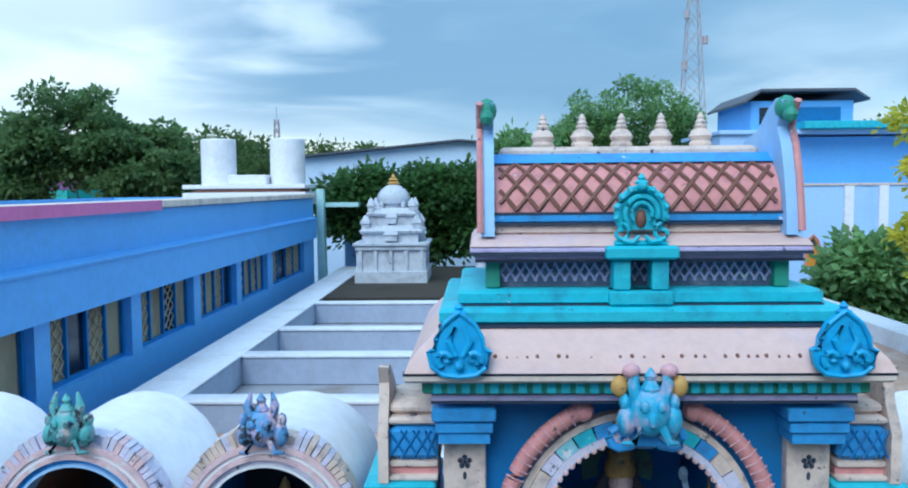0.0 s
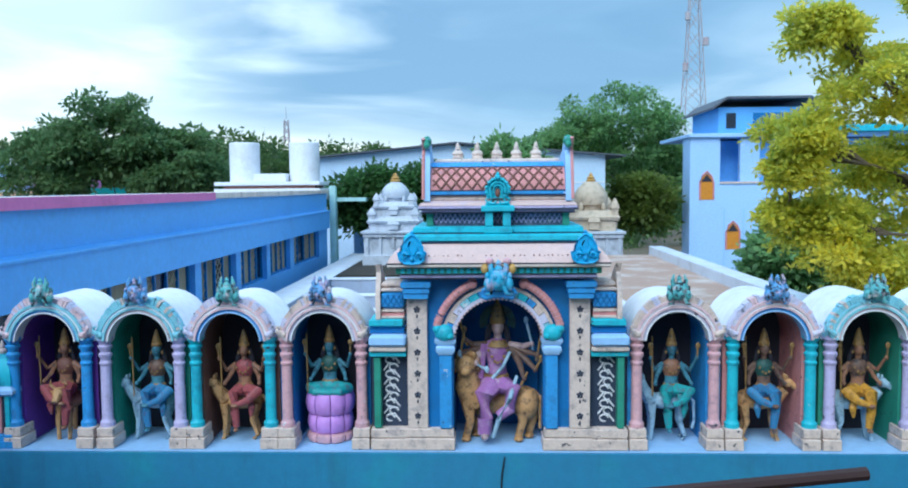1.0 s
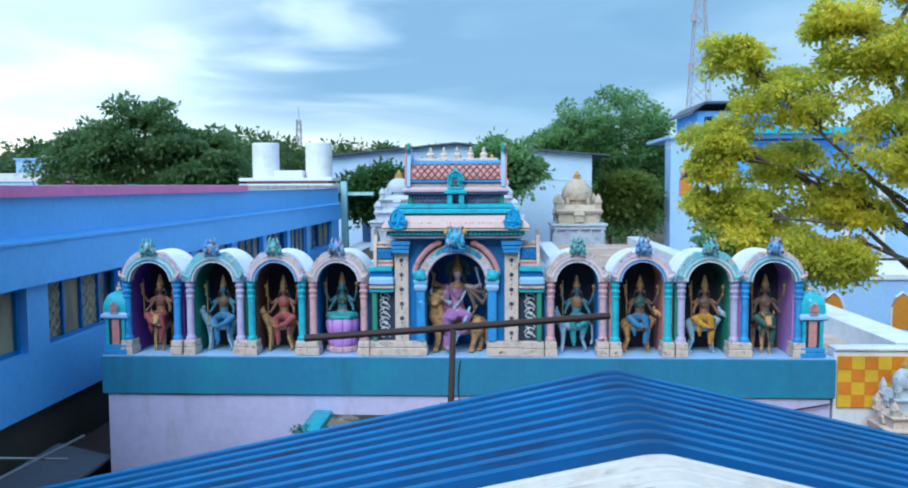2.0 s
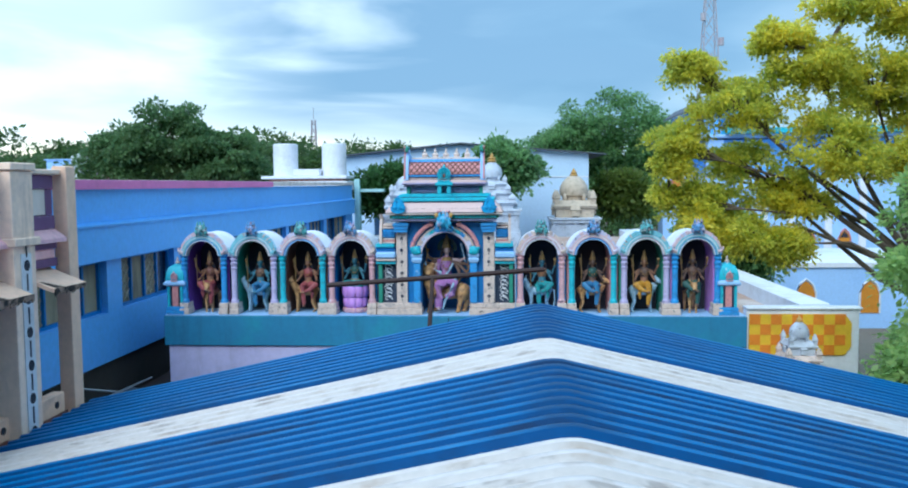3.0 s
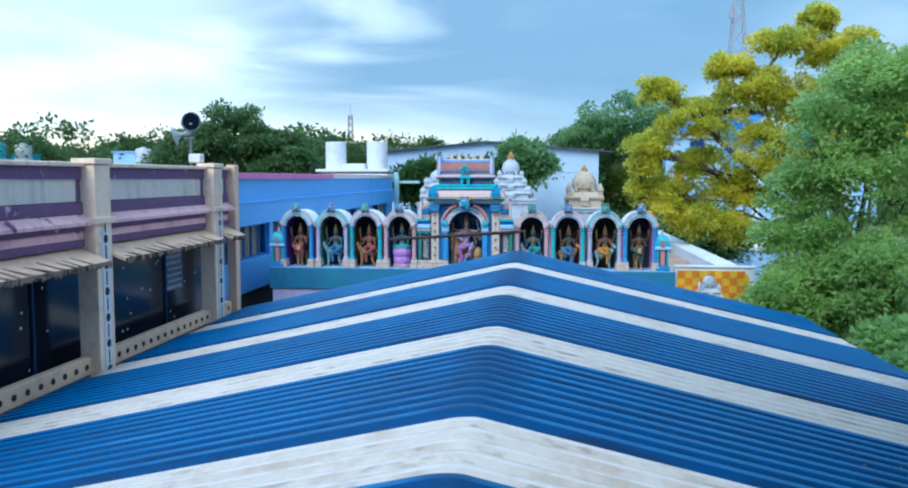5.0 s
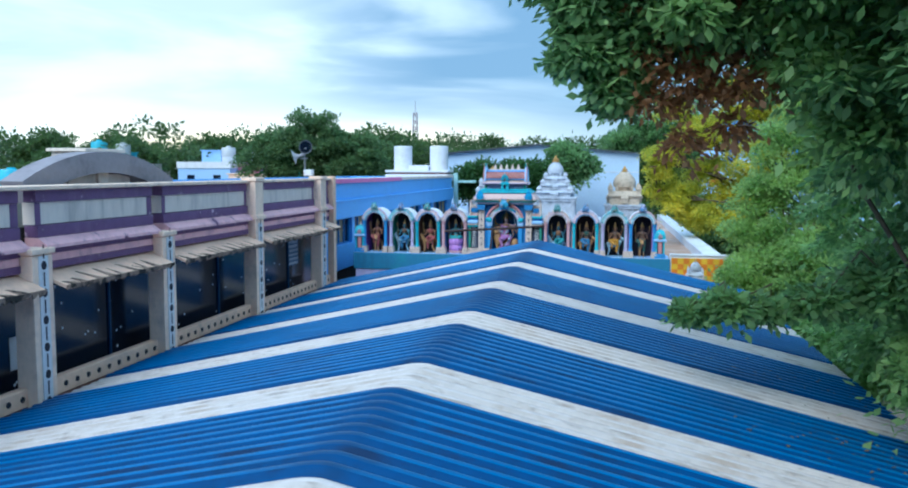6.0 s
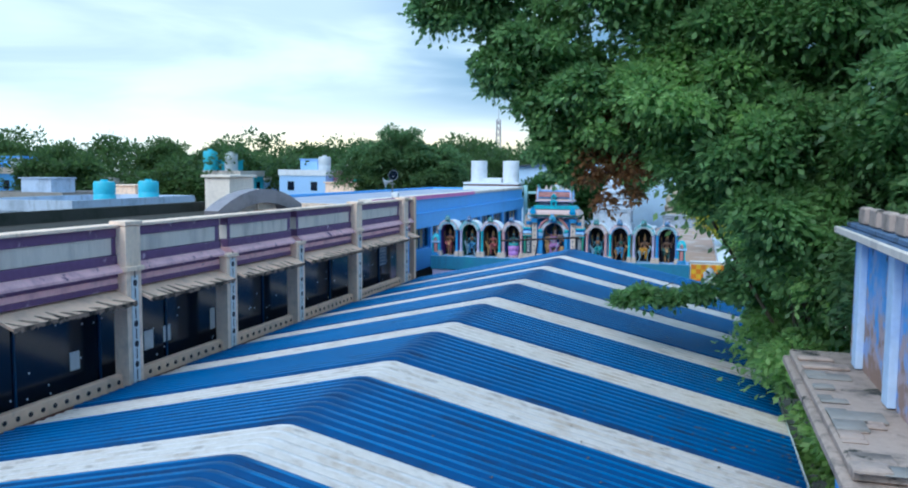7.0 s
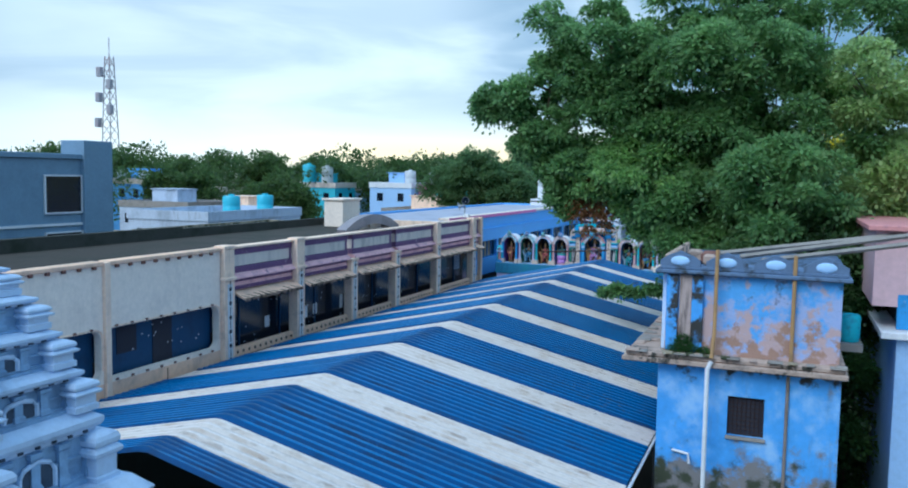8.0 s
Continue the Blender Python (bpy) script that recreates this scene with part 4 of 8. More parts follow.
FADED_CYAN = mat("faded_turquoise_paint", (0.26, 0.56, 0.66), 0.55, (0.10, 0.34, 0.46), 0.8, big=9, fine=26, bump=0.3)
FADED_PINK = mat("faded_pink_paint", (0.72, 0.52, 0.55), 0.55, (0.46, 0.32, 0.40), 0.8, big=9, fine=26, bump=0.3)
FADED_LILAC = mat("faded_lilac_paint", (0.62, 0.60, 0.76), 0.55, (0.36, 0.38, 0.56), 0.8, big=9, fine=26, bump=0.3)
for m in (FADED_CYAN, FADED_PINK, FADED_LILAC):
    worn(m, (0.06, 0.07, 0.10), 0, 10, 0, 0, 0.60, 0.68, 15.0)
    worn(m, (0.66, 0.66, 0.70), 0, 10, 0, 0, 0.60, 0.66, 8.0)
BANDS = {"a": (WHITE, BRIGHTBLUE, FADED_CYAN, FADED_PINK, FADED_LILAC), "b": (WHITE, FADED_PINK, FADED_CYAN, FADED_CYAN, BEIGE), "c": (PALEBLUE, BRIGHTBLUE, FADED_PINK, FADED_LILAC, FADED_PINK), "d": (WHITE, FADED_LILAC, FADED_PINK, BEIGE, FADED_LILAC)}
CRESTS = [mat("weathered_multicolour_crest_a", (0.12, 0.40, 0.42), 0.6, (0.60, 0.42, 0.46), 1.0, big=13), mat("weathered_multicolour_crest_b", (0.12, 0.32, 0.60), 0.6, (0.64, 0.36, 0.48), 1.0, big=13)]
for m in CRESTS:
    worn(m, (0.03, 0.035, 0.05), 0, 10, 0, 0, 0.50, 0.60, 19.0)
    worn(m, (0.60, 0.56, 0.56), 0, 10, 0, 0, 0.60, 0.66, 13.0)
NX = (-4.82, -3.81, -2.83, -1.85, 1.85, 2.84, 3.84, 4.80)
NSET = ((BRIGHTBLUE, PURPLE_IN, "a"), (LILAC, GREEN, "b"), (CYAN, BROWN_RED, "c"), (PINK, DEEPBLUE, "d"), (PINK, BRIGHTBLUE, "d"), (CYAN, SALMON, "c"), (LILAC, GREEN, "b"), (BRIGHTBLUE, VIOLET, "a"))
for i, (x, (pm, inn, bd)) in enumerate(zip(NX, NSET)):
    niche(x, pm, inn, BANDS[bd], CRESTS[i % 2])


def animal(s, x, y, z, k, front):
    """A standing animal on thin legs; k is the way that its head points, front: seen head-on."""
    if front:
        s.ball(x, y + 0.12, z + 0.40, 0.095, 0.24, 0.10)
        for dx in (-0.06, 0.06):
            s.tube([(x + dx, y - 0.06, z + 0.38), (x + dx * 1.1, y - 0.08, z + 0.20), (x + dx, y - 0.08, z + 0.0)], [0.045, 0.026, 0.022], 7)
            s.tube([(x + dx * 1.3, y + 0.3, z + 0.38), (x + dx * 1.3, y + 0.31, z + 0.0)], [0.045, 0.024], 7)
            s.tube([(x + dx * 0.7, y - 0.17, z + 0.59), (x + dx * 1.5, y - 0.17, z + 0.64), (x + dx * 1.3, y - 0.18, z + 0.70)], [0.018, 0.015, 0.004], 6)
            s.ball(x + dx * 1.6, y - 0.15, z + 0.55, 0.038, 0.02, 0.02, 7, 5)
        s.tube([(x, y - 0.06, z + 0.43), (x, y - 0.14, z + 0.53)], [0.085, 0.065], 9)
        s.ball(x, y - 0.17, z + 0.54, 0.065, 0.07, 0.07)
        s.tube([(x, y - 0.20, z + 0.53), (x, y - 0.26, z + 0.46)], [0.05, 0.036], 8)
        return
    s.ball(x, y + 0.02, z + 0.42, 0.23, 0.10, 0.095)
    s.ball(x - k * 0.15, y + 0.02, z + 0.43, 0.10, 0.095, 0.11, 9, 6)
    for dx in (-0.17, 0.17):
        for dy in (-0.05, 0.07):
            bend = 0.035 * k if dx * k < 0 else -0.01 * k
            s.tube([(x + dx, y + dy, z + 0.40), (x + dx + bend, y + dy, z + 0.21), (x + dx - bend * 0.6, y + dy, z + 0.05), (x + dx + 0.02 * k, y + dy - 0.01, z)], [0.055, 0.030, 0.021, 0.026], 7)
    s.tube([(x + k * 0.17, y - 0.0, z + 0.44), (x + k * 0.25, y - 0.03, z + 0.55), (x + k * 0.27, y - 0.05, z + 0.62)], [0.085, 0.062, 0.05], 8)
    s.ball(x + k * 0.285, y - 0.06, z + 0.635, 0.058, 0.055, 0.055)
    s.tube([(x + k * 0.31, y - 0.07, z + 0.63), (x + k * 0.37, y - 0.09, z + 0.585)], [0.042, 0.028], 7)
    for dy in (-0.045, 0.03):
        s.ball(x + k * 0.265, y + dy - 0.04, z + 0.70, 0.016, 0.014, 0.032, 6, 5)
    s.tube([(x - k * 0.23, y + 0.02, z + 0.47), (x - k * 0.29, y, z + 0.42), (x - k * 0.30, y, z + 0.22), (x - k * 0.28, y, z + 0.12)], [0.02, 0.018, 0.014, 0.022], 6)


def figure(s, x, y, z, arms, legs=True, k=1):
    """A plain seated figure with its seat at z; slots 0 skin, 1 cloth, 2 gilding, 4 hair, 5 bodice."""
    first = len(s.v)
    s.slot = 1
    s.ball(x, y, z + 0.035, 0.11, 0.10, 0.075)
    if legs:
        # one leg hangs, the other is drawn up across it
        s.tube([(x + 0.04 * k, y - 0.04, z + 0.04), (x + 0.07 * k, y - 0.15, z + 0.03), (x + 0.065 * k, y - 0.17, z - 0.16), (x + 0.05 * k, y - 0.165, z - 0.33)], [0.07, 0.062, 0.045, 0.032], 8)
        s.tube([(x - 0.04 * k, y - 0.05, z + 0.04), (x - 0.15 * k, y - 0.15, z + 0.05), (x - 0.08 * k, y - 0.20, z - 0.03), (x + 0.02 * k, y - 0.22, z - 0.07)], [0.068, 0.056, 0.042, 0.03], 8)
        s.tube([(x - 0.06 * k, y - 0.10, z + 0.02), (x - 0.10 * k, y - 0.15, z - 0.12), (x - 0.09 * k, y - 0.15, z - 0.22)], [0.03, 0.035, 0.012], 6)
    else:
        for d in (-1, 1):
            s.tube([(x, y - 0.02, z + 0.02), (x + d * 0.19, y - 0.09, z + 0.025), (x + d * 0.12, y - 0.17, z + 0.012), (x - d * 0.03, y - 0.20, z + 0.01)], [0.07, 0.06, 0.045, 0.03], 8)
    s.slot = 0
    s.lathe([(0.085, 0.05), (0.062, 0.13), (0.065, 0.18)], x, y, z, 10, 1.0, 0.75)
    s.slot = 5
    s.lathe([(0.066, 0.175), (0.088, 0.23), (0.092, 0.27), (0.075, 0.305), (0.035, 0.33)], x, y, z, 10, 1.0, 0.75)
    s.slot = 0
    if legs:
        s.ball(x + 0.05 * k, y - 0.195, z - 0.355, 0.026, 0.05, 0.022, 8, 5)
        s.ball(x + 0.05 * k, y - 0.235, z - 0.08, 0.036, 0.026, 0.022, 8, 5)
    s.tube([(x, y, z + 0.31), (x, y - 0.005, z + 0.385)], 0.027, 7)
    s.ball(x, y - 0.012, z + 0.42, 0.046, 0.052, 0.062)
    for i in range(arms):
        d = -1 if i % 2 else 1
        lift = i // 2
        hx, hz = x + d * (0.17 + 0.05 * lift), z + 0.12 + 0.24 * lift
        s.tube([(x + d * 0.082, y, z + 0.285), (x + d * (0.145 + 0.03 * lift), y - 0.02, z + 0.17 + 0.06 * lift), (hx, y - 0.10, hz)], [0.027, 0.021, 0.014], 7)
        s.ball(hx, y - 0.11, hz, 0.02, 0.02, 0.024, 7, 5)
    s.slot = 4
    s.ball(x, y + 0.03, z + 0.425, 0.056, 0.045, 0.06, 10, 6)
    for d in (-1, 1):
        s.tube([(x + d * 0.048, y + 0.02, z + 0.42), (x + d * 0.07, y + 0.03, z + 0.34), (x + d * 0.075, y + 0.03, z + 0.26)], [0.02, 0.024, 0.012], 6)
    s.slot = 2
    s.lathe([(0.048, 0.455), (0.056, 0.468), (0.052, 0.487), (0.042, 0.497), (0.045, 0.515), (0.034, 0.535), (0.036, 0.55), (0.024, 0.575), (0.026, 0.585), (0.006, 0.62)], x, y, z, 10)
    for i in range(5):
        s.ball(x - 0.06 + 0.03 * i, y - 0.075, z + 0.26 - 0.055 * math.sin(math.pi * i / 4), 0.012, 0.011, 0.012, 6, 4)
    s.lathe([(0.078, 0.075), (0.082, 0.09), (0.072, 0.105)], x, y, z, 10, 1.0, 0.8)
    for d in (-1, 1):
        s.ball(x + d * 0.055, y - 0.01, z + 0.395, 0.011, 0.012, 0.018, 6, 4)
        s.tube([(x + d * 0.22, y - 0.115, z + 0.34), (x + d * 0.225, y - 0.12, z + 0.46)], [0.008, 0.012], 5)
        s.ball(x + d * 0.225, y - 0.12, z + 0.475, 0.026, 0.014, 0.030, 7, 5)
    s.tube([(x - 0.20, y - 0.115, z + 0.0), (x - 0.205, y - 0.11, z + 0.56)], 0.008, 5)
    s.v[first:] = [(x + (a - x) * 1.12, y + (b - y), z + (c - z) * (1.16 if c > z else 1.0)) for a, b, c in s.v[first:]]


LOOKS = ((LION, ROSE, 1, 1, SKIN, BROWN_RED), (PALEHORSE, STEELBLUE, 0, -1, BLUESKIN, DUSK), (LION, ROSE, 0, -1, SKIN, ROSE), None, (PALEHORSE, TEALCLOTH, 0, -1, BLUESKIN, SKIN), (LION, STEELBLUE, 0, 1, DUSK, BODICE), (PALEHORSE, OCHRE, 0, 1, SKIN, DUSK), (LION, BODICE, 1, 1, DUSK, DUSK))
WORDS = ("rose cloth on a tawny animal", "blue cloth on a pale animal", "rose cloth on a tawny animal", "", "teal cloth on a pale animal", "blue cloth on a tawny animal", "ochre cloth on a pale animal", "dark cloth on a tawny animal")
for x, lk, wd in zip(NX, LOOKS, WORDS):
    s = Shape()
    if lk is None:
        ped = thing("lotus_pedestal", (x, 0.42, PZ), "violet painted lotus pedestal in two tiers of petals", "pedestal")
        part("core", Shape().lathe([(0.21, 0), (0.21, 0.54)], x, 0.42, PZ, 20), VIOLET, ped)
        for row, (z0, z1, rr) in enumerate(((0.0, 0.10, 0.255), (0.105, 0.30, 0.245), (0.305, 0.53, 0.262))):
            for i in range(9):
                a0, a1 = 40 * i + 1.5, 40 * (i + 1) - 1.5
                ring = []
                for q, bulge in ((0.0, 0.90), (0.12, 0.99), (0.5, 1.04), (0.85, 1.0), (1.0, 0.90)):
                    z = PZ + z0 + (z1 - z0) * q
                    arc = [(rr * bulge * (1 - 0.05 * abs(2 * m / 6 - 1) ** 2.5), radians(a0 + (a1 - a0) * m / 6)) for m in range(7)]
                    ring.append([(x + r * math.cos(b), 0.42 + r * math.sin(b), z) for r, b in arc] + [(x + 0.2 * math.cos(radians(a1)), 0.42 + 0.2 * math.sin(radians(a1)), z), (x + 0.2 * math.cos(radians(a0)), 0.42 + 0.2 * math.sin(radians(a0)), z)])
                part("petal", Shape().loft(ring), (PINK, VIOLET, VIOLET)[row], ped)
        figure(s, x, 0.42, PZ + 0.545, 4, legs=False)
        solid("statue", s, [BLUESKIN, TEALCLOTH, CROWN, LION, DARK, BODICE], "seated statue in teal cloth on a lotus", "statue", group="statues of the temple front")
        continue
    am, cloth, front, k, skin, top = lk
    s.slot = 3
    animal(s, x + (0 if front else -0.02), 0.42, PZ, k, front)
    figure(s, x + (0 if front else 0.03), 0.42, PZ + (0.52 if front else 0.50), 4, True, k)
    solid("statue", s, [skin, cloth, CROWN, am, DARK, top], "painted seated statue in " + wd, "statue", group="statues of the temple front")

# central shrine
shrine = thing("central_shrine", (0, 0.4, PZ), "tall painted central shrine with barrel roof and finials", "shrine")
AC = 5.25
pts = [(0.47 * math.cos(radians(a)), AC + 0.47 * math.sin(radians(a))) for a in range(0, 181, 10)]
inner = [(0.47, PZ)] + pts + [(-0.47, PZ)]
outer = [(0.74, PZ)] + [(0.74, AC + 0.65 * i / 5) for i in range(5)] + [(0.74 - 1.48 * i / 9, 5.90) for i in range(10)] + [(-0.74, 5.90 - 0.65 * (i + 1) / 5) for i in range(4)] + [(-0.74, PZ)]
outer = outer[:1] + outer[1:-1] + outer[-1:]
wall = Shape()
wall.loft([[(a[0], 0.06, a[1]), (b[0], 0.06, b[1]), (b[0], 1.1, b[1]), (a[0], 1.1, a[1])] for a, b in zip(inner, outer)])
part("front_wall", wall, DEEPBLUE, shrine)
part("back_wall", Shape().box(-0.5, 0.5, 1.0, 1.12, PZ, 5.8), DEEPBLUE, shrine)
part("body", Shape().box(-0.92, 0.92, 0.15, 1.1, 5.902, 6.2), WHITE, shrine)
for k in (-1, 1):
    pl = part("pilaster", Shape().box(k * 0.845 - 0.105, k * 0.845 + 0.105, -0.005, 0.3, 4.335, 5.72, 0.01), BEIGE, shrine, "beige pilaster with small flower motifs")
    for i in range(6):
        z = 4.47 + i * 0.225

        f = Shape()
        for q in range(5):
            b = radians(90 + 72 * q)
            f.ball(k * 0.845 + 0.024 * math.cos(b), -0.008, z + 0.024 * math.sin(b), 0.014, 0.010, 0.014, 6, 4)
        f.ball(k * 0.845, -0.009, z, 0.011, 0.012, 0.011, 6, 4)
        f.ball(k * 0.845, -0.007, z - 0.07, 0.010, 0.008, 0.022, 6, 4)
        part("motif", f, SCROLL_BG, pl)
    part("capital", Shape().box(k * 0.845 - 0.125, k * 0.845 + 0.125, -0.12, 0.3, 5.722, 5.77).box(k * 0.845 - 0.14, k * 0.845 + 0.14, -0.135, 0.3, 5.772, 5.83, 0.01).box(k * 0.845 - 0.155, k * 0.845 + 0.155, -0.15, 0.3, 5.832, 5.90, 0.01), BRIGHTBLUE, pl)
    b = k * 0.72
    p0, p1 = sorted((k * 0.46, k * 0.98))
    part("plinth", Shape().box(p0, p1, -0.018, 0.3, PZ, PZ + 0.13, 0.01).box(p0 + 0.01, p1 - 0.01, -0.012, 0.3, PZ + 0.136, PZ + 0.232, 0.01), BEIGE, shrine)
    part("column", Shape().box(k * 0.55 - 0.065, k * 0.55 + 0.065, -0.03, 0.1, PZ + 0.234, 5.12, 0.012), BRIGHTBLUE, shrine)
    part("capital", Shape().square([(0.07, 0), (0.10, 0.05), (0.10, 0.08), (0.08, 0.10), (0.11, 0.14), (0.11, 0.17)], k * 0.55, 0.03, 5.122), PALEBLUE, shrine)
    part("scroll", Shape().ball(k * 0.56, -0.06, 5.36, 0.10, 0.07, 0.09).ball(k * 0.63, -0.06, 5.40, 0.05, 0.06, 0.05, 8, 6).ball(k * 0.50, -0.08, 5.33, 0.045, 0.05, 0.04, 8, 6), CYAN, shrine)
    rope = Shape()
    rope.tube([(k * 0.655 * math.cos(radians(a)), -0.05, AC + 0.02 + 0.655 * math.sin(radians(a))) for a in range(14, 66, 3)], [0.042] * 17 + [0.046], 10)
    rope.ball(k * 0.655 * math.cos(radians(66)), -0.06, AC + 0.02 + 0.655 * math.sin(radians(66)), 0.055, 0.05, 0.055, 8, 6)
    part("rope_moulding", rope, SALMON, shrine, "salmon rounded arch moulding")
    rings = Shape()
    for a in range(16, 66, 4):
        c, q = math.cos(radians(a)), math.sin(radians(a))
        rings.tube([(k * (0.655 - 0.046) * c, -0.075, AC + 0.02 + (0.655 - 0.046) * q), (k * 0.655 * c, -0.093, AC + 0.02 + 0.655 * q), (k * (0.655 + 0.046) * c, -0.07, AC + 0.02 + (0.655 + 0.046) * q)], 0.004, 5)
    part("rope_ring", rings, PINK, shrine)
part("arch_band", Shape().arch(0, AC, 0.465, 0.50, -0.05, 0.1, 0, 180, 36), FADED_LILAC, shrine)
for i in range(16):
    part("arch_block", Shape().arch(0, AC, 0.502, 0.565, -0.035, 0.1, 11.25 * i + 0.5, 11.25 * (i + 1) - 0.5, 3), (CYAN, FADED_LILAC, BRIGHTBLUE, FADED_CYAN, BEIGE)[(i * 3) % 5], shrine)
part("arch_band", Shape().arch(0, AC, 0.567, 0.60, -0.02, 0.1, 0, 180, 36), BEIGE, shrine)
bead = Shape()
for i in range(33):
    a = radians(3 + 174 * i / 32)
    bead.ball(0.463 * math.cos(a), -0.04, AC + 0.463 * math.sin(a), 0.018, 0.02, 0.018, 6, 5)
part("bead_moulding", bead, FADED_PINK, shrine)
part("crest", crest(0, -0.31, 5.79, 0.23, 0.36), mat("blue_and_lilac_crest", (0.06, 0.38, 0.60), 0.5, (0.50, 0.44, 0.60), 0.95, big=12, fine=25, bump=0.3), shrine, "blue and lilac carved lion-face crest")
for k in (-1, 1):
    part("crest_ear", Shape().ball(k * 0.085, -0.33, 6.125, 0.042, 0.035, 0.034, 10, 6), PINK, shrine)
    part("crest_wing", Shape().ball(k * 0.135, -0.315, 6.05, 0.04, 0.03, 0.05, 10, 6), GOLD, shrine)
    roll = [(0.055 - 0.0045 * i, radians(-90 + 40 * i)) for i in range(10)]
    part("crest_scroll", Shape().tube([(k * 0.03, -0.24, 5.79), (k * 0.07, -0.25, 5.755)] + [(k * (0.125 + r * math.cos(a)), -0.25, 5.80 + r * math.sin(a)) for r, a in roll], [0.022] * 9 + [0.018, 0.013, 0.008], 7), BRIGHTBLUE, shrine)
part("crest_stem", Shape().box(-0.06, 0.06, -0.27, -0.02, 5.74, 5.93, 0.02), BRIGHTBLUE, shrine)
# cornices
part("cornice", Shape().box(-1.0, 1.0, -0.17, 1.2, 5.935, 5.985, 0.012), LILAC, shrine)
part("cornice", Shape().box(-1.04, 1.04, -0.21, 1.24, 5.987, 6.055, 0.01), GREEN, shrine, "dark green dentil course")
for i in range(30):
    x = -1.0 + 2.0 * (i + 0.5) / 30
    part("dentil", Shape().box(x - 0.02, x + 0.02, -0.222, -0.205, 5.995, 6.045), CYAN, shrine)
part("eave_lip", Shape().box(-1.12, 1.12, -0.29, 1.32, 6.057, 6.105, 0.012), BONE, shrine)
SPOT = mat("spotted_pink_stucco", (0.66, 0.47, 0.44), 0.6, (0.52, 0.44, 0.56), 0.9, big=2.2, fine=16, bump=0.3)
prof = [(1.115, 6.107), (1.09, 6.16), (1.04, 6.22), (0.985, 6.27), (0.95, 6.30)]
part("curved_eave", Shape().loft([[(-r, 0.5 - (r - 0.31), z), (r, 0.5 - (r - 0.31), z), (r, 0.5 + r - 0.31, z), (-r, 0.5 + r - 0.31, z)] for r, z in prof]), SPOT, shrine, "curved pink and lilac spotted eave")
drops = Shape()
for i in range(40):
    x = -0.95 + 1.9 * (i + 0.5) / 40 + random.uniform(-0.01, 0.01)
    drops.ball(x, -0.262, 6.165 + random.uniform(-0.01, 0.01), 0.012, 0.012, 0.016, 6, 4)
part("dark_drops", drops, BROWN_RED, shrine)
part("turquoise_slab", Shape().box(-0.96, 0.96, -0.16, 1.16, 6.302, 6.385, 0.02), CYAN, shrine)
part("turquoise_slab", Shape().box(-0.87, 0.87, -0.08, 1.08, 6.387, 6.46, 0.015), CYAN, shrine)
part("neck", Shape().box(-0.71, 0.71, 0.06, 0.94, 6.462, 6.60), mat("dark_slate_paint", (0.07, 0.10, 0.17), 0.6, (0.22, 0.24, 0.32), 0.8, big=14), shrine, "dark neck with hatched carving")
hat = Shape()
for i in range(28):
    x = -0.66 + 1.32 * i / 27
    hat.tube([(x - 0.03, 0.055, 6.49), (x + 0.03, 0.055, 6.58)], 0.007, 4)
    hat.tube([(x + 0.03, 0.05, 6.49), (x - 0.03, 0.05, 6.58)], 0.006, 4)
part("hatched_carving", hat, LILAC, shrine)
for x in (-0.70, 0.70):
    part("neck_post", Shape().box(x - 0.035, x + 0.035, 0.0, 0.08, 6.462, 6.60, 0.006), GREEN, shrine)
part("upper_cornice", Shape().box(-0.78, 0.78, -0.06, 1.06, 6.602, 6.635, 0.006).box(-0.81, 0.81, -0.10, 1.10, 6.637, 6.67, 0.01), LILAC, shrine)
part("upper_eave", Shape().loft([[(-r, 0.5 - (r - 0.21), z), (r, 0.5 - (r - 0.21), z), (r, 0.5 + r - 0.21, z), (-r, 0.5 + r - 0.21, z)] for r, z in ((0.81, 6.672), (0.79, 6.70), (0.73, 6.725))]), SPOT, shrine)
part("gold_band", Shape().box(-0.70, 0.70, 0.0, 0.90, 6.727, 6.775, 0.008), BEIGE, shrine)
part("blue_band", Shape().box(-0.70, 0.70, -0.02, 0.92, 6.777, 6.83, 0.012), BRIGHTBLUE, shrine)


for hx, y0, z in ((1.122, -0.292, 6.098), (1.0, -0.172, 5.938), (0.962, -0.162, 6.30), (0.872, -0.082, 6.386), (0.785, -0.063, 6.60), (0.812, -0.102, 6.636), (0.702, -0.022, 6.776), (0.70, -0.022, 6.826)):
    part("painted_line", Shape().box(-hx, hx, y0, y0 + 0.05, z - 0.006, z + 0.007), SCROLL_BG, shrine)


def barrel(t):
    """A point of the barrel roof's front, t from the foot 0 to the crown 1: y and z."""
    a = t * math.pi / 2
    return 0.45 - 0.46 * math.cos(a) ** 0.8, 6.832 + 0.30 * math.sin(a)


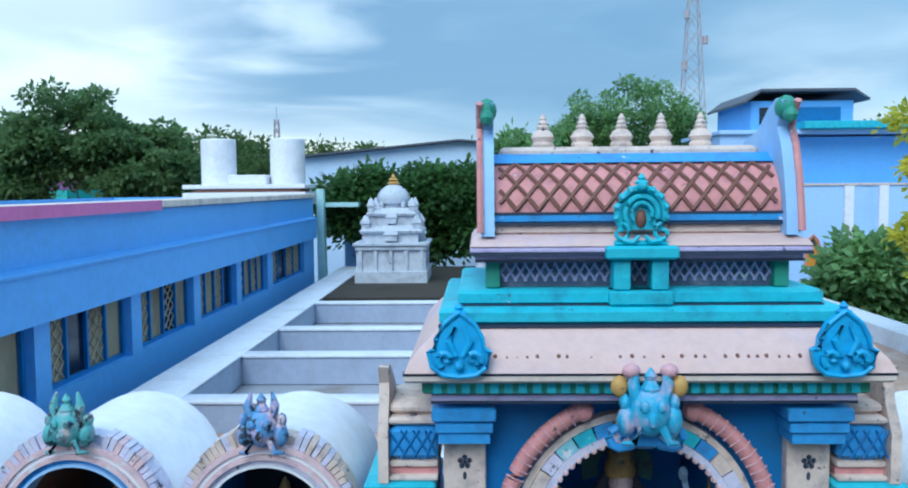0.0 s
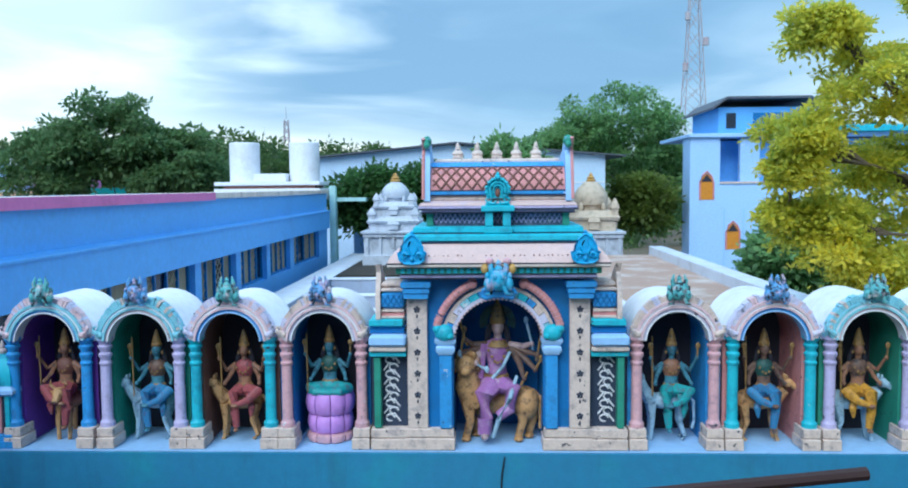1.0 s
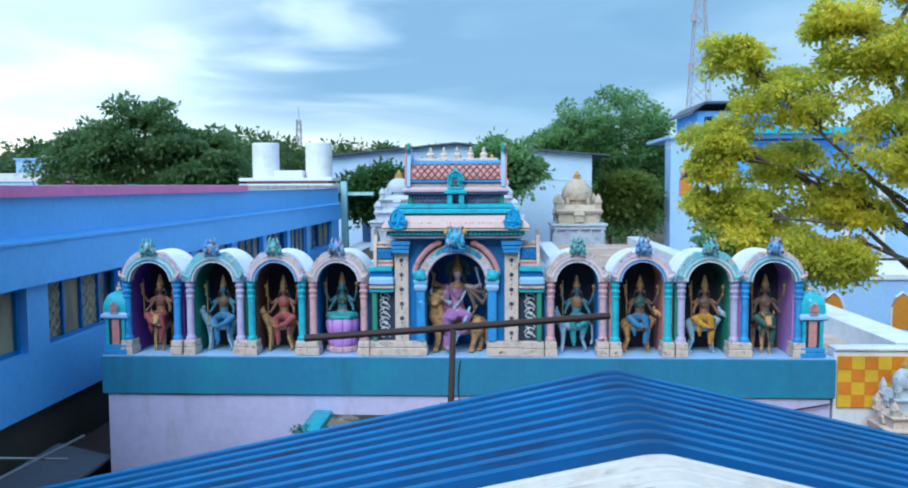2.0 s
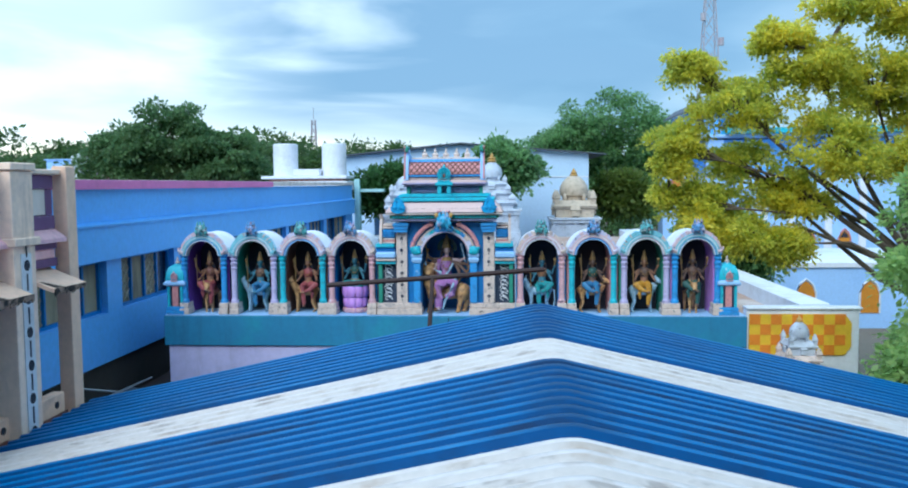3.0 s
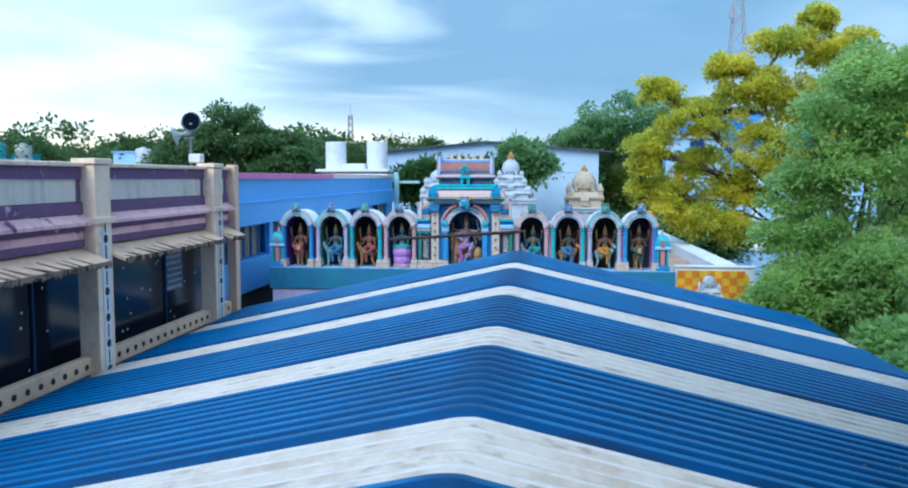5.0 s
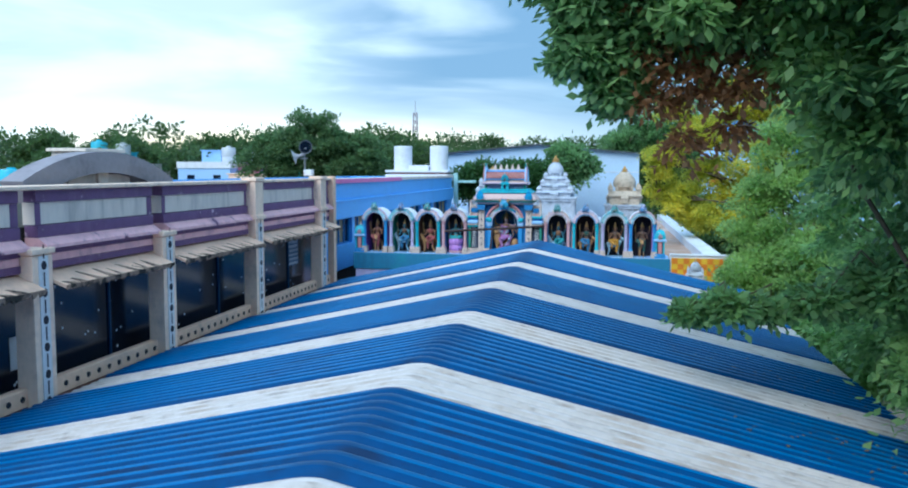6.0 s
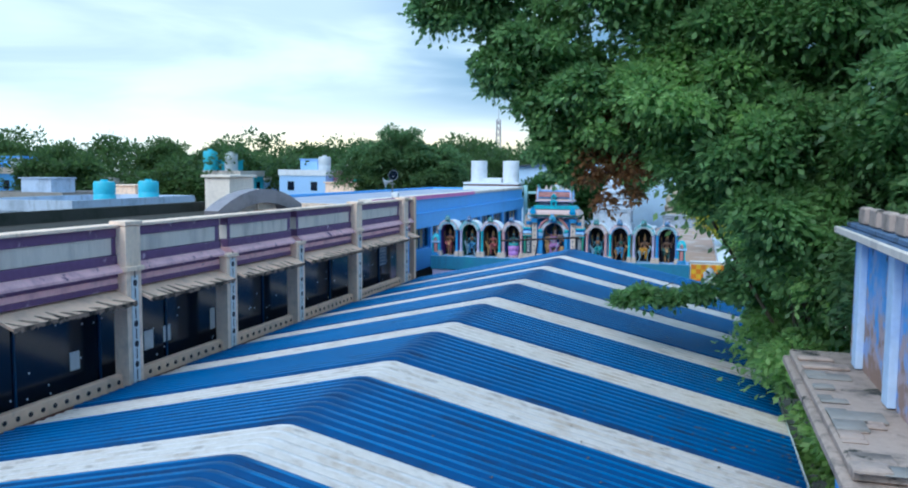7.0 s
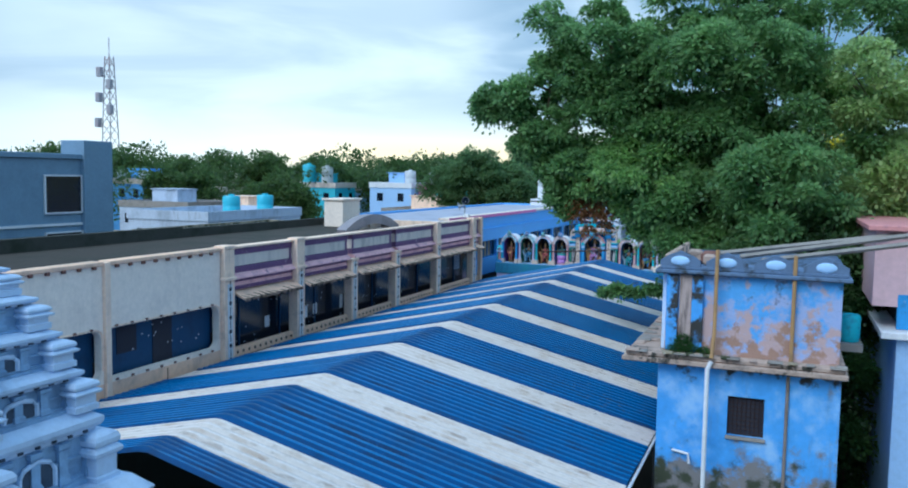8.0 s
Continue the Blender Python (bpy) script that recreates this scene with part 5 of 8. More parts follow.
front = [barrel(i / 10) for i in range(11)]
poly = front + [(0.9 - y, z) for y, z in front[::-1]]
part("barrel_roof", Shape().prism(poly, "x", -0.69, 0.69), SALMON, shrine, "salmon barrel roof with raised lattice")
lat = Shape()
n = 13
for i in range(-4, n + 1):
    for d in (1, -1):
        pts = []
        for j in range(9):
            t = 0.02 + 0.56 * j / 8
            x = -0.69 + 1.38 * (i + (j / 8 if d > 0 else 1 - j / 8) * 2.0) / n
            if -0.68 <= x <= 0.68:
                y, z = barrel(t)
                pts.append((x, y - 0.006, z + 0.002))
        if len(pts) > 1:
            lat.tube(pts, 0.011, 5)
part("lattice", lat, BROWN_RED, shrine, "dark raised diagonal lattice")
part("ridge_band", Shape().prism([(barrel(0.60)[0] - 0.03, barrel(0.60)[1]), (barrel(0.76)[0] - 0.03, barrel(0.76)[1] + 0.012), (0.45, 7.13), (0.45, 7.06)], "x", -0.70, 0.70), BRIGHTBLUE, shrine)
part("ridge_cap", Shape().box(-0.66, 0.66, 0.24, 0.66, 7.10, 7.16, 0.02), BEIGE, shrine)
for k in (-1, 1):
    outline = [(-0.08, 6.72), (0.98, 6.72), (0.94, 6.9), (0.80, 7.1), (0.55, 7.2), (0.35, 7.24), (0.22, 7.33), (0.10, 7.38), (0.0, 7.36), (0.05, 7.30), (0.08, 7.24), (0.02, 7.15), (-0.03, 7.0), (-0.06, 6.86)]
    x0, x1 = sorted((k * 0.692, k * 0.755))
    g = part("gable_end", Shape().prism(outline, "x", x0, x1), PALEBLUE, shrine, "pale blue horned gable end")
    part("rim", Shape().tube([(k * 0.76, y - 0.005, z) for y, z in outline[8:]] + [(k * 0.76, -0.085, 6.74)], 0.018, 6), SALMON, g)
    part("horn_mask", Shape().ball(k * 0.725, 0.06, 7.33, 0.05, 0.07, 0.06).ball(k * 0.725, 0.0, 7.29, 0.035, 0.05, 0.04, 8, 5), GREEN, g)
for x in (-0.42, -0.21, 0.0, 0.21, 0.42):
    part("finial", Shape().lathe([(0.058, 0), (0.06, 0.02), (0.05, 0.035), (0.064, 0.06), (0.045, 0.09), (0.028, 0.10), (0.034, 0.115), (0.024, 0.125), (0.028, 0.135), (0.018, 0.15), (0.02, 0.16), (0.006, 0.185)], x, 0.45, 7.16, 14), BEIGE, shrine)


def horseshoe(x, y, z, w, h):
    """A carved horseshoe ornament: two ridges round a hollow, curled scrolls at the foot, leaves and a tip."""
    s = Shape()
    cz = z + h * 0.44
    arc = [radians(-42 + 264 * i / 20) for i in range(21)]
    s.prism([(x + 0.36 * w * math.cos(a), cz + 0.34 * h * math.sin(a)) for a in arc], "y", y + 0.005, y + 0.035)
    for r, t, d in ((0.37, 0.062, 0.0), (0.255, 0.045, -0.014), (0.16, 0.032, -0.02)):
        s.tube([(x + r * w * math.cos(a), y + d, cz + r * 0.98 * h * math.sin(a)) for a in arc], [t * w * 0.6] + [t * w] * 19 + [t * w * 0.6], 7)
    for i in range(9):
        a = radians(-10 + 25 * i)
        if abs(i - 4) > 0:
            s.tube([(x + q * w * math.cos(a), y - 0.01 + (q - 0.4) * 0.1, cz + q * h * 0.95 * math.sin(a)) for q in (0.36, 0.42, 0.45)], [0.06 * w, 0.055 * w, 0.02 * w], 6)
    for k in (-1, 1):
        curl = [(0.155 - 0.011 * i, radians(100 + 34 * i)) for i in range(13)]
        s.tube([(x + k * (0.33 * w + r * w * math.cos(a)), y - 0.018, z + 0.17 * h + r * w * math.sin(a)) for r, a in curl], [0.034 * w] * 10 + [0.028 * w, 0.022 * w, 0.016 * w], 6)
        s.tube([(x + k * w * 0.30, y - 0.02, z + h * 0.06), (x + k * w * 0.14, y - 0.03, z + h * 0.04), (x + k * w * 0.04, y - 0.025, z + h * 0.13)], [0.05 * w, 0.045 * w, 0.03 * w], 6)
    s.ball(x, y - 0.025, z + h * 0.83, w * 0.085, 0.035, h * 0.075)
    s.lathe([(w * 0.10, 0), (w * 0.12, h * 0.03), (w * 0.05, h * 0.07), (w * 0.07, h * 0.09), (0.004, h * 0.16)], x, y - 0.005, z + h * 0.86, 8)
    s.box(x - w * 0.42, x + w * 0.42, y - 0.015, y + 0.05, z - h * 0.02, z + h * 0.06, 0.008)
    return s


orn = part("roof_ornament", horseshoe(0, -0.10, 6.68, 0.30, 0.33), CYAN, shrine, "turquoise carved horseshoe ornament")
part("ornament_base", Shape().box(-0.17, 0.17, -0.16, 0.02, 6.61, 6.675, 0.012).box(-0.13, -0.05, -0.12, 0.0, 6.46, 6.61, 0.008).box(0.05, 0.13, -0.12, 0.0, 6.46, 6.61, 0.008).box(-0.15, 0.15, -0.13, 0.02, 6.388, 6.46, 0.01), CYAN, orn)
part("ornament_hollow", Shape().ball(0, -0.085, 6.80, 0.03, 0.03, 0.05, 10, 6), BROWN_RED, orn)
ORNAMENT_BLUE = mat("light_blue_ornament_paint", (0.045, 0.40, 0.74), 0.5, (0.03, 0.20, 0.46), 0.8, big=14, fine=30, bump=0.3)


def shield(x, y, z, w, h):
    """A carved spade-shaped plate with curled leaves in relief and a knob on its tip."""
    half = [(0.0, 0.0), (0.28, 0.03), (0.44, 0.14), (0.50, 0.36), (0.40, 0.40), (0.38, 0.54), (0.26, 0.74), (0.10, 0.86), (0.0, 0.92)]
    s = Shape().prism([(x + w * a, z + h * b) for a, b in half] + [(x - w * a, z + h * b) for a, b in half[-2:0:-1]], "y", y, y + 0.05)
    for k in (-1, 1):
        s.tube([(x + k * w * a, y - 0.004, z + h * b) for a, b in half], 0.012, 6)
        curl = [(0.15 - 0.012 * i, radians(-60 + 36 * i)) for i in range(11)]
        s.tube([(x + k * (0.22 * w + r * w * math.cos(a)), y - 0.012, z + 0.26 * h + r * w * math.sin(a)) for r, a in curl], [0.016] * 8 + [0.013, 0.010, 0.007], 6)
        s.tube([(x + k * w * 0.06, y - 0.012, z + h * 0.30), (x + k * w * 0.18, y - 0.014, z + h * 0.52), (x + k * w * 0.06, y - 0.012, z + h * 0.72)], [0.014, 0.016, 0.008], 6)
    s.ball(x, y - 0.014, z + h * 0.16, w * 0.08, 0.022, h * 0.08, 8, 5)
    s.lathe([(w * 0.10, 0), (w * 0.14, h * 0.03), (w * 0.05, h * 0.07), (w * 0.08, h * 0.10), (0.004, h * 0.17)], x, y + 0.02, z + h * 0.88, 8)
    return s


for x in (-0.86, 0.86):
    part("corner_ornament", shield(x, -0.335, 6.10, 0.28, 0.32), ORNAMENT_BLUE, shrine, "light blue carved corner ornament")
# bays between the shrine and the niches
for k in (-1, 1):
    bay = thing("side_bay", (k * 1.17, 0.3, PZ), "narrow bay with white scroll panel and small latticed roof", "bay", group="bays beside the shrine")
    c = k * 1.13
    a, b = sorted((k * 0.96, k * 1.345))
    part("plinth", Shape().box(a, b, -0.016, 0.4, PZ, PZ + 0.12, 0.01).box(a, b, -0.008, 0.4, PZ + 0.126, PZ + 0.225, 0.01), BEIGE, bay)
    pan = part("panel", Shape().box(a, b, 0.12, 0.5, PZ + 0.226, 5.16), SCROLL_BG, bay)
    sc = Shape()
    for j in range(9):
        z = 4.42 + 0.078 * j
        d = 1 if j % 2 else -1
        sc.tube([(c + d * 0.02 + 0.045 * math.cos(q), 0.11, z + 0.036 * math.sin(q)) for q in [0.65 * i for i in range(9)]], [0.010] * 7 + [0.008, 0.005], 5)
        sc.tube([(c - d * 0.085, 0.11, z - 0.035), (c - d * 0.05, 0.11, z + 0.01), (c - d * 0.02, 0.11, z + 0.05)], 0.009, 5)
    part("scroll_relief", sc, WHITE, pan, "white scroll relief")
    part("column", Shape().box(k * 1.27 - 0.035, k * 1.27 + 0.035, 0.0, 0.12, 4.335, 5.1, 0.008), GREEN, bay)
    part("beam", Shape().box(a, b, -0.03, 0.5, 5.10, 5.16, 0.008), CYAN, bay)
    part("ledge", Shape().box(a, b + 0.0, -0.07, 0.55, 5.162, 5.21, 0.01), BEIGE, bay)
    part("ledge", Shape().box(a, b, -0.10, 0.6, 5.212, 5.34, 0.03), PALEBLUE, bay)
    part("ledge", Shape().box(a, b - 0.02, 0.0, 0.6, 5.342, 5.42, 0.01), DEEPBLUE, bay)
    part("ledge", Shape().box(a, b - 0.03, -0.06, 0.6, 5.422, 5.50, 0.015), CYAN, bay)
    a2, b2 = sorted((k * 0.98, k * 1.22))
    part("roof_band", Shape().box(a2, b2, -0.03, 0.55, 5.502, 5.53, 0.008).box(a2, b2, -0.01, 0.55, 5.566, 5.60, 0.008), BEIGE, bay)
    part("roof_band", Shape().box(a2, b2, 0.01, 0.54, 5.531, 5.565), SALMON, bay)
    part("latticed_roof", Shape().box(a2, b2, -0.02, 0.5, 5.602, 5.78, 0.03), BRIGHTBLUE, bay)
    lt = Shape()
    for i in range(4):
        xa = a2 + 0.06 * i
        lt.tube([(xa, -0.025, 5.62), (min(xa + 0.09, b2), -0.025, 5.76)], 0.006, 4)
        lt.tube([(min(xa + 0.09, b2), -0.025, 5.62), (xa, -0.025, 5.76)], 0.006, 4)
    part("lattice", lt, DEEPBLUE, bay)
    part("roof_cap", Shape().box(a2, b2, -0.02, 0.5, 5.782, 5.82, 0.012).box(a2, b2, 0.03, 0.47, 5.822, 5.88, 0.02), BEIGE, bay)
    x0, x1 = sorted((k * 1.222, k * 1.272))
    part("horned_end", Shape().prism([(-0.05, 5.5), (0.5, 5.5), (0.5, 5.8), (0.3, 5.95), (0.12, 6.06), (0.0, 6.07), (0.05, 5.98), (0.02, 5.88), (-0.05, 5.75)], "x", x0, x1), BEIGE, bay)
# central statue
IVORY = mat("ivory_face_paint", (0.52, 0.38, 0.38), 0.5, (0.20, 0.12, 0.14), 0.8, big=14, fine=40)
SARI = mat("violet_sari_paint", (0.36, 0.16, 0.42), 0.5, (0.50, 0.36, 0.50), 0.9, big=12, fine=30, bump=0.3)
s = Shape()
cx, cy, cz = 0.0, 0.48, PZ
s.slot = 3
s.ball(cx + 0.06, cy + 0.04, cz + 0.40, 0.34, 0.15, 0.16)
s.ball(cx + 0.30, cy - 0.08, cz + 0.40, 0.15, 0.16, 0.19)
for dx, dy in ((-0.33, -0.12), (-0.22, 0.08), (0.24, -0.12), (0.36, 0.02)):
    s.tube([(cx + dx, cy + dy, cz + 0.44), (cx + dx + 0.03, cy + dy - 0.02, cz + 0.22), (cx + dx - 0.02, cy + dy, cz + 0.03)], [0.085, 0.05, 0.042], 8)
    s.ball(cx + dx - 0.02, cy + dy - 0.05, cz + 0.025, 0.055, 0.075, 0.03, 8, 5)
s.tube([(cx - 0.25, cy - 0.04, cz + 0.42), (cx - 0.33, cy - 0.12, cz + 0.62), (cx - 0.34, cy - 0.16, cz + 0.78)], [0.16, 0.145, 0.10], 10)
s.ball(cx - 0.345, cy - 0.20, cz + 0.84, 0.105, 0.11, 0.115)
for i in range(11):
    a = radians(-20 + 22 * i)
    s.ball(cx - 0.345 + 0.125 * math.cos(a), cy - 0.13, cz + 0.83 + 0.13 * math.sin(a), 0.042, 0.06, 0.042, 7, 5)
s.ball(cx - 0.35, cy - 0.30, cz + 0.80, 0.06, 0.06, 0.05, 8, 6)
for d in (-1, 1):
    s.ball(cx - 0.345 + d * 0.085, cy - 0.19, cz + 0.955, 0.03, 0.03, 0.035, 6, 5)
s.tube([(cx + 0.38, cy, cz + 0.52), (cx + 0.46, cy - 0.06, cz + 0.46), (cx + 0.455, cy - 0.08, cz + 0.12)], [0.03, 0.022, 0.016], 6)
s.slot = 1
s.ball(cx - 0.03, cy - 0.08, cz + 0.62, 0.19, 0.17, 0.11)
s.tube([(cx - 0.05, cy - 0.12, cz + 0.62), (cx - 0.15, cy - 0.28, cz + 0.54), (cx - 0.14, cy - 0.29, cz + 0.30), (cx - 0.15, cy - 0.27, cz + 0.12)], [0.12, 0.105, 0.085, 0.075], 10)
s.tube([(cx + 0.02, cy - 0.12, cz + 0.62), (cx + 0.16, cy - 0.27, cz + 0.60), (cx + 0.12, cy - 0.31, cz + 0.40), (cx + 0.0, cy - 0.33, cz + 0.32)], [0.11, 0.085, 0.07, 0.055], 9)
s.lathe([(0.13, 0.66), (0.10, 0.78), (0.095, 0.84)], cx - 0.01, cy - 0.06, cz, 12, 1.0, 0.75)
s.tube([(cx - 0.15, cy - 0.08, cz + 1.06), (cx - 0.18, cy - 0.08, cz + 0.88), (cx - 0.19, cy - 0.1, cz + 0.68)], [0.045, 0.05, 0.04], 7)
s.slot = 1
s.lathe([(0.095, 0.82), (0.125, 0.95), (0.14, 1.03), (0.10, 1.09), (0.05, 1.11)], cx - 0.01, cy - 0.06, cz, 12, 1.0, 0.7)
s.slot = 5
s.tube([(cx, cy - 0.05, cz + 1.08), (cx, cy - 0.06, cz + 1.18)], 0.042, 8)
s.ball(cx, cy - 0.07, cz + 1.235, 0.068, 0.075, 0.09)
s.ball(cx - 0.145, cy - 0.33, cz + 0.10, 0.045, 0.08, 0.04, 8, 5)
FAN = ((-0.36, 0.80, -0.41, 0.98), (-0.40, 0.98, -0.36, 1.24), (-0.35, 1.12, -0.42, 1.36), (-0.24, 0.86, -0.12, 0.80),
       (0.40, 0.80, 0.46, 0.92), (0.42, 0.96, 0.47, 1.22), (0.36, 1.08, 0.30, 1.34), (0.28, 0.70, 0.14, 0.42))
for i, (hx, hz, wx, wz) in enumerate(FAN):
    d = 1 if hx > 0 else -1
    s.slot = 0 if i % 3 else 5
    s.tube([(cx + d * 0.12, cy - 0.06, cz + 1.04), (cx + (d * 0.12 + hx) * 0.52 + d * 0.03, cy - 0.10, cz + (1.04 + hz) * 0.5 - 0.03), (cx + hx, cy - 0.20, cz + hz)], [0.042, 0.034, 0.024], 8)
    s.ball(cx + hx, cy - 0.21, cz + hz, 0.028, 0.028, 0.032, 7, 5)
    s.slot = 2 if i % 3 else 4
    s.tube([(cx + hx + (hx - wx) * 0.25, cy - 0.21, cz + hz + (hz - wz) * 0.25), (cx + wx, cy - 0.22, cz + wz)], [0.012, 0.017], 6)
    s.ball(cx + wx, cy - 0.22, cz + wz, 0.028, 0.02, 0.04, 7, 5)
s.slot = 2
for k in (-1, 0, 1):
    s.tube([(cx + 0.47, cy - 0.22, cz + 1.20), (cx + 0.47 + 0.035 * k, cy - 0.22, cz + 1.25), (cx + 0.47 + 0.035 * k, cy - 0.22, cz + 1.32)], 0.008, 5)
s.lathe([(0.078, 1.27), (0.088, 1.30), (0.085, 1.34), (0.072, 1.36), (0.075, 1.39), (0.055, 1.43), (0.055, 1.45), (0.03, 1.49), (0.012, 1.54)], cx, cy - 0.05, cz, 12)
s.slot = 7
s.arch(cx, cz + 1.27, 0.11, 0.20, cy + 0.05, cy + 0.07, -20, 200, 20)
s.slot = 2
s.lathe([(0.125, 1.03), (0.10, 1.07), (0.07, 1.10)], cx, cy - 0.085, cz, 12, 1.0, 0.75)
for i in range(7):
    q = i / 6
    s.ball(cx - 0.10 + 0.20 * q, cy - 0.17, cz + 1.0 - 0.14 * math.sin(math.pi * q), 0.018, 0.016, 0.018, 6, 4)
s.lathe([(0.125, 0.68), (0.13, 0.71), (0.12, 0.73)], cx - 0.02, cy - 0.08, cz, 12, 1.1, 0.9)
s.slot = 6
for d in (-1, 1):
    s.tube([(cx + d * 0.06, cy - 0.03, cz + 1.28), (cx + d * 0.10, cy - 0.02, cz + 1.18), (cx + d * 0.12, cy - 0.02, cz + 1.06)], [0.03, 0.04, 0.03], 6)
s.slot = 4
s.tube([(cx + 0.20, cy - 0.25, cz + 0.74), (cx + 0.12, cy - 0.36, cz + 0.52), (cx - 0.0, cy - 0.38, cz + 0.30), (cx - 0.06, cy - 0.36, cz + 0.10)], [0.018, 0.026, 0.026, 0.02], 6)
s.tube([(cx + 0.13, cy - 0.14, cz + 0.98), (cx + 0.06, cy - 0.19, cz + 0.84), (cx - 0.06, cy - 0.2, cz + 0.70)], 0.02, 6)
solid("statue", s, [DUSK, SARI, CROWN, LION, PALEHORSE, IVORY, DARK, BODICE], "large many-armed statue in violet cloth on a tawny animal", "statue", group="statues of the temple front")
# corner kiosks
for k in (-1, 1):
    x = k * 5.40
    t = thing("corner_kiosk", (x, 0.2, PZ), "small turquoise corner kiosk with latticed dome roof", "kiosk", group="corner kiosks")
    part("base", Shape().box(x - 0.19, x + 0.19, -0.01, 0.4, PZ, PZ + 0.08, 0.008).box(x - 0.18, x + 0.18, 0.0, 0.38, PZ + 0.082, PZ + 0.15, 0.008), BRIGHTBLUE, t)
    part("body", Shape().box(x - 0.14, x + 0.14, 0.05, 0.34, PZ + 0.152, 4.66), SCROLL_BG, t)
    for d in (-0.13, 0.13):
        part("post", Shape().box(x + d - 0.025, x + d + 0.025, 0.02, 0.08, PZ + 0.152, 4.66, 0.005), CYAN, t)
    part("panel", Shape().box(x - 0.06, x + 0.06, 0.03, 0.06, PZ + 0.155, 4.66, 0.006), SALMON, t)
    part("eave", Shape().square([(0.17, 0), (0.215, 0.03), (0.215, 0.07), (0.18, 0.11)], x, 0.2, 4.662), PALEBLUE, t)
    part("dome", Shape().square([(0.18, 0), (0.185, 0.06), (0.17, 0.16), (0.13, 0.26), (0.06, 0.31), (0.02, 0.33)], x, 0.2, 4.774), CYAN, t)
    part("gable", horseshoe(x, 0.0, 4.76, 0.16, 0.2), PINK, t)
    part("finial", Shape().lathe([(0.04, 0), (0.045, 0.03), (0.02, 0.06), (0.025, 0.08), (0.005, 0.14)], x, 0.2, 5.10, 10), BEIGE, t)


# ---- trees ----
def leaves(name, centres, radii, count, size, material, parent, droop=0.3, flat=0.8):
    """Many small folded leaves round clump centres, as one mesh."""
    rng = np.random.default_rng(len(name) * 7 + int(abs(centres[0][0]) * 13))
    centres, radii = np.array(centres, float), np.array(radii, float)
    wgt = radii ** 2
    pick = rng.choice(len(centres), count, p=wgt / wgt.sum())
    # each clump is a dome of leaves that point outwards from its twig, blades turned up to the light
    way = rng.normal(size=(count, 3)) * (1, 1, flat)
    way[:, 2] = way[:, 2] * 0.75 + 0.25
    way /= np.linalg.norm(way, axis=1)[:, None]
    reach = radii[pick][:, None] * rng.uniform(0.12, 1.0, count)[:, None] ** 0.6
    reach = reach * np.where(rng.random(count) < 0.22, rng.uniform(1.2, 1.75, count), 1.0)[:, None]
    hang = rng.uniform(0.5, 1.3, len(centres))[pick] * droop
    p = centres[pick] + way * reach * (1.1, 1.1, 0.8)
    p[:, 2] -= hang * (reach[:, 0] ** 2) / np.maximum(radii[pick], 0.05) * 0.9
    a = way + rng.normal(size=(count, 3)) * 0.45
    a[:, 2] -= droop * 0.9
    a /= np.linalg.norm(a, axis=1)[:, None]
    b = np.cross(a, rng.normal(size=(count, 3)) * 0.55 + (0, 0, 1))
    b /= np.linalg.norm(b, axis=1)[:, None]
    s = size * rng.uniform(0.55, 1.35, count)[:, None]
    v = np.stack([p, p + a * s * 0.5 + b * s * 0.28, p + a * s, p + a * s * 0.5 - b * s * 0.28], 1).reshape(-1, 3)
    me = bpy.data.meshes.new(name)
    me.vertices.add(count * 4)
    me.vertices.foreach_set("co", (v - np.array(ORIGIN[parent.name])).ravel())
    me.loops.add(count * 4)
    me.loops.foreach_set("vertex_index", np.arange(count * 4))
    me.polygons.add(count)
    me.polygons.foreach_set("loop_start", np.arange(count) * 4)
    me.update(calc_edges=True)
    me.validate()
    me.materials.append(material)
    ob = new(name, me)
    ob.parent = parent
    ORIGIN[ob.name] = ORIGIN[parent.name]
    return ob


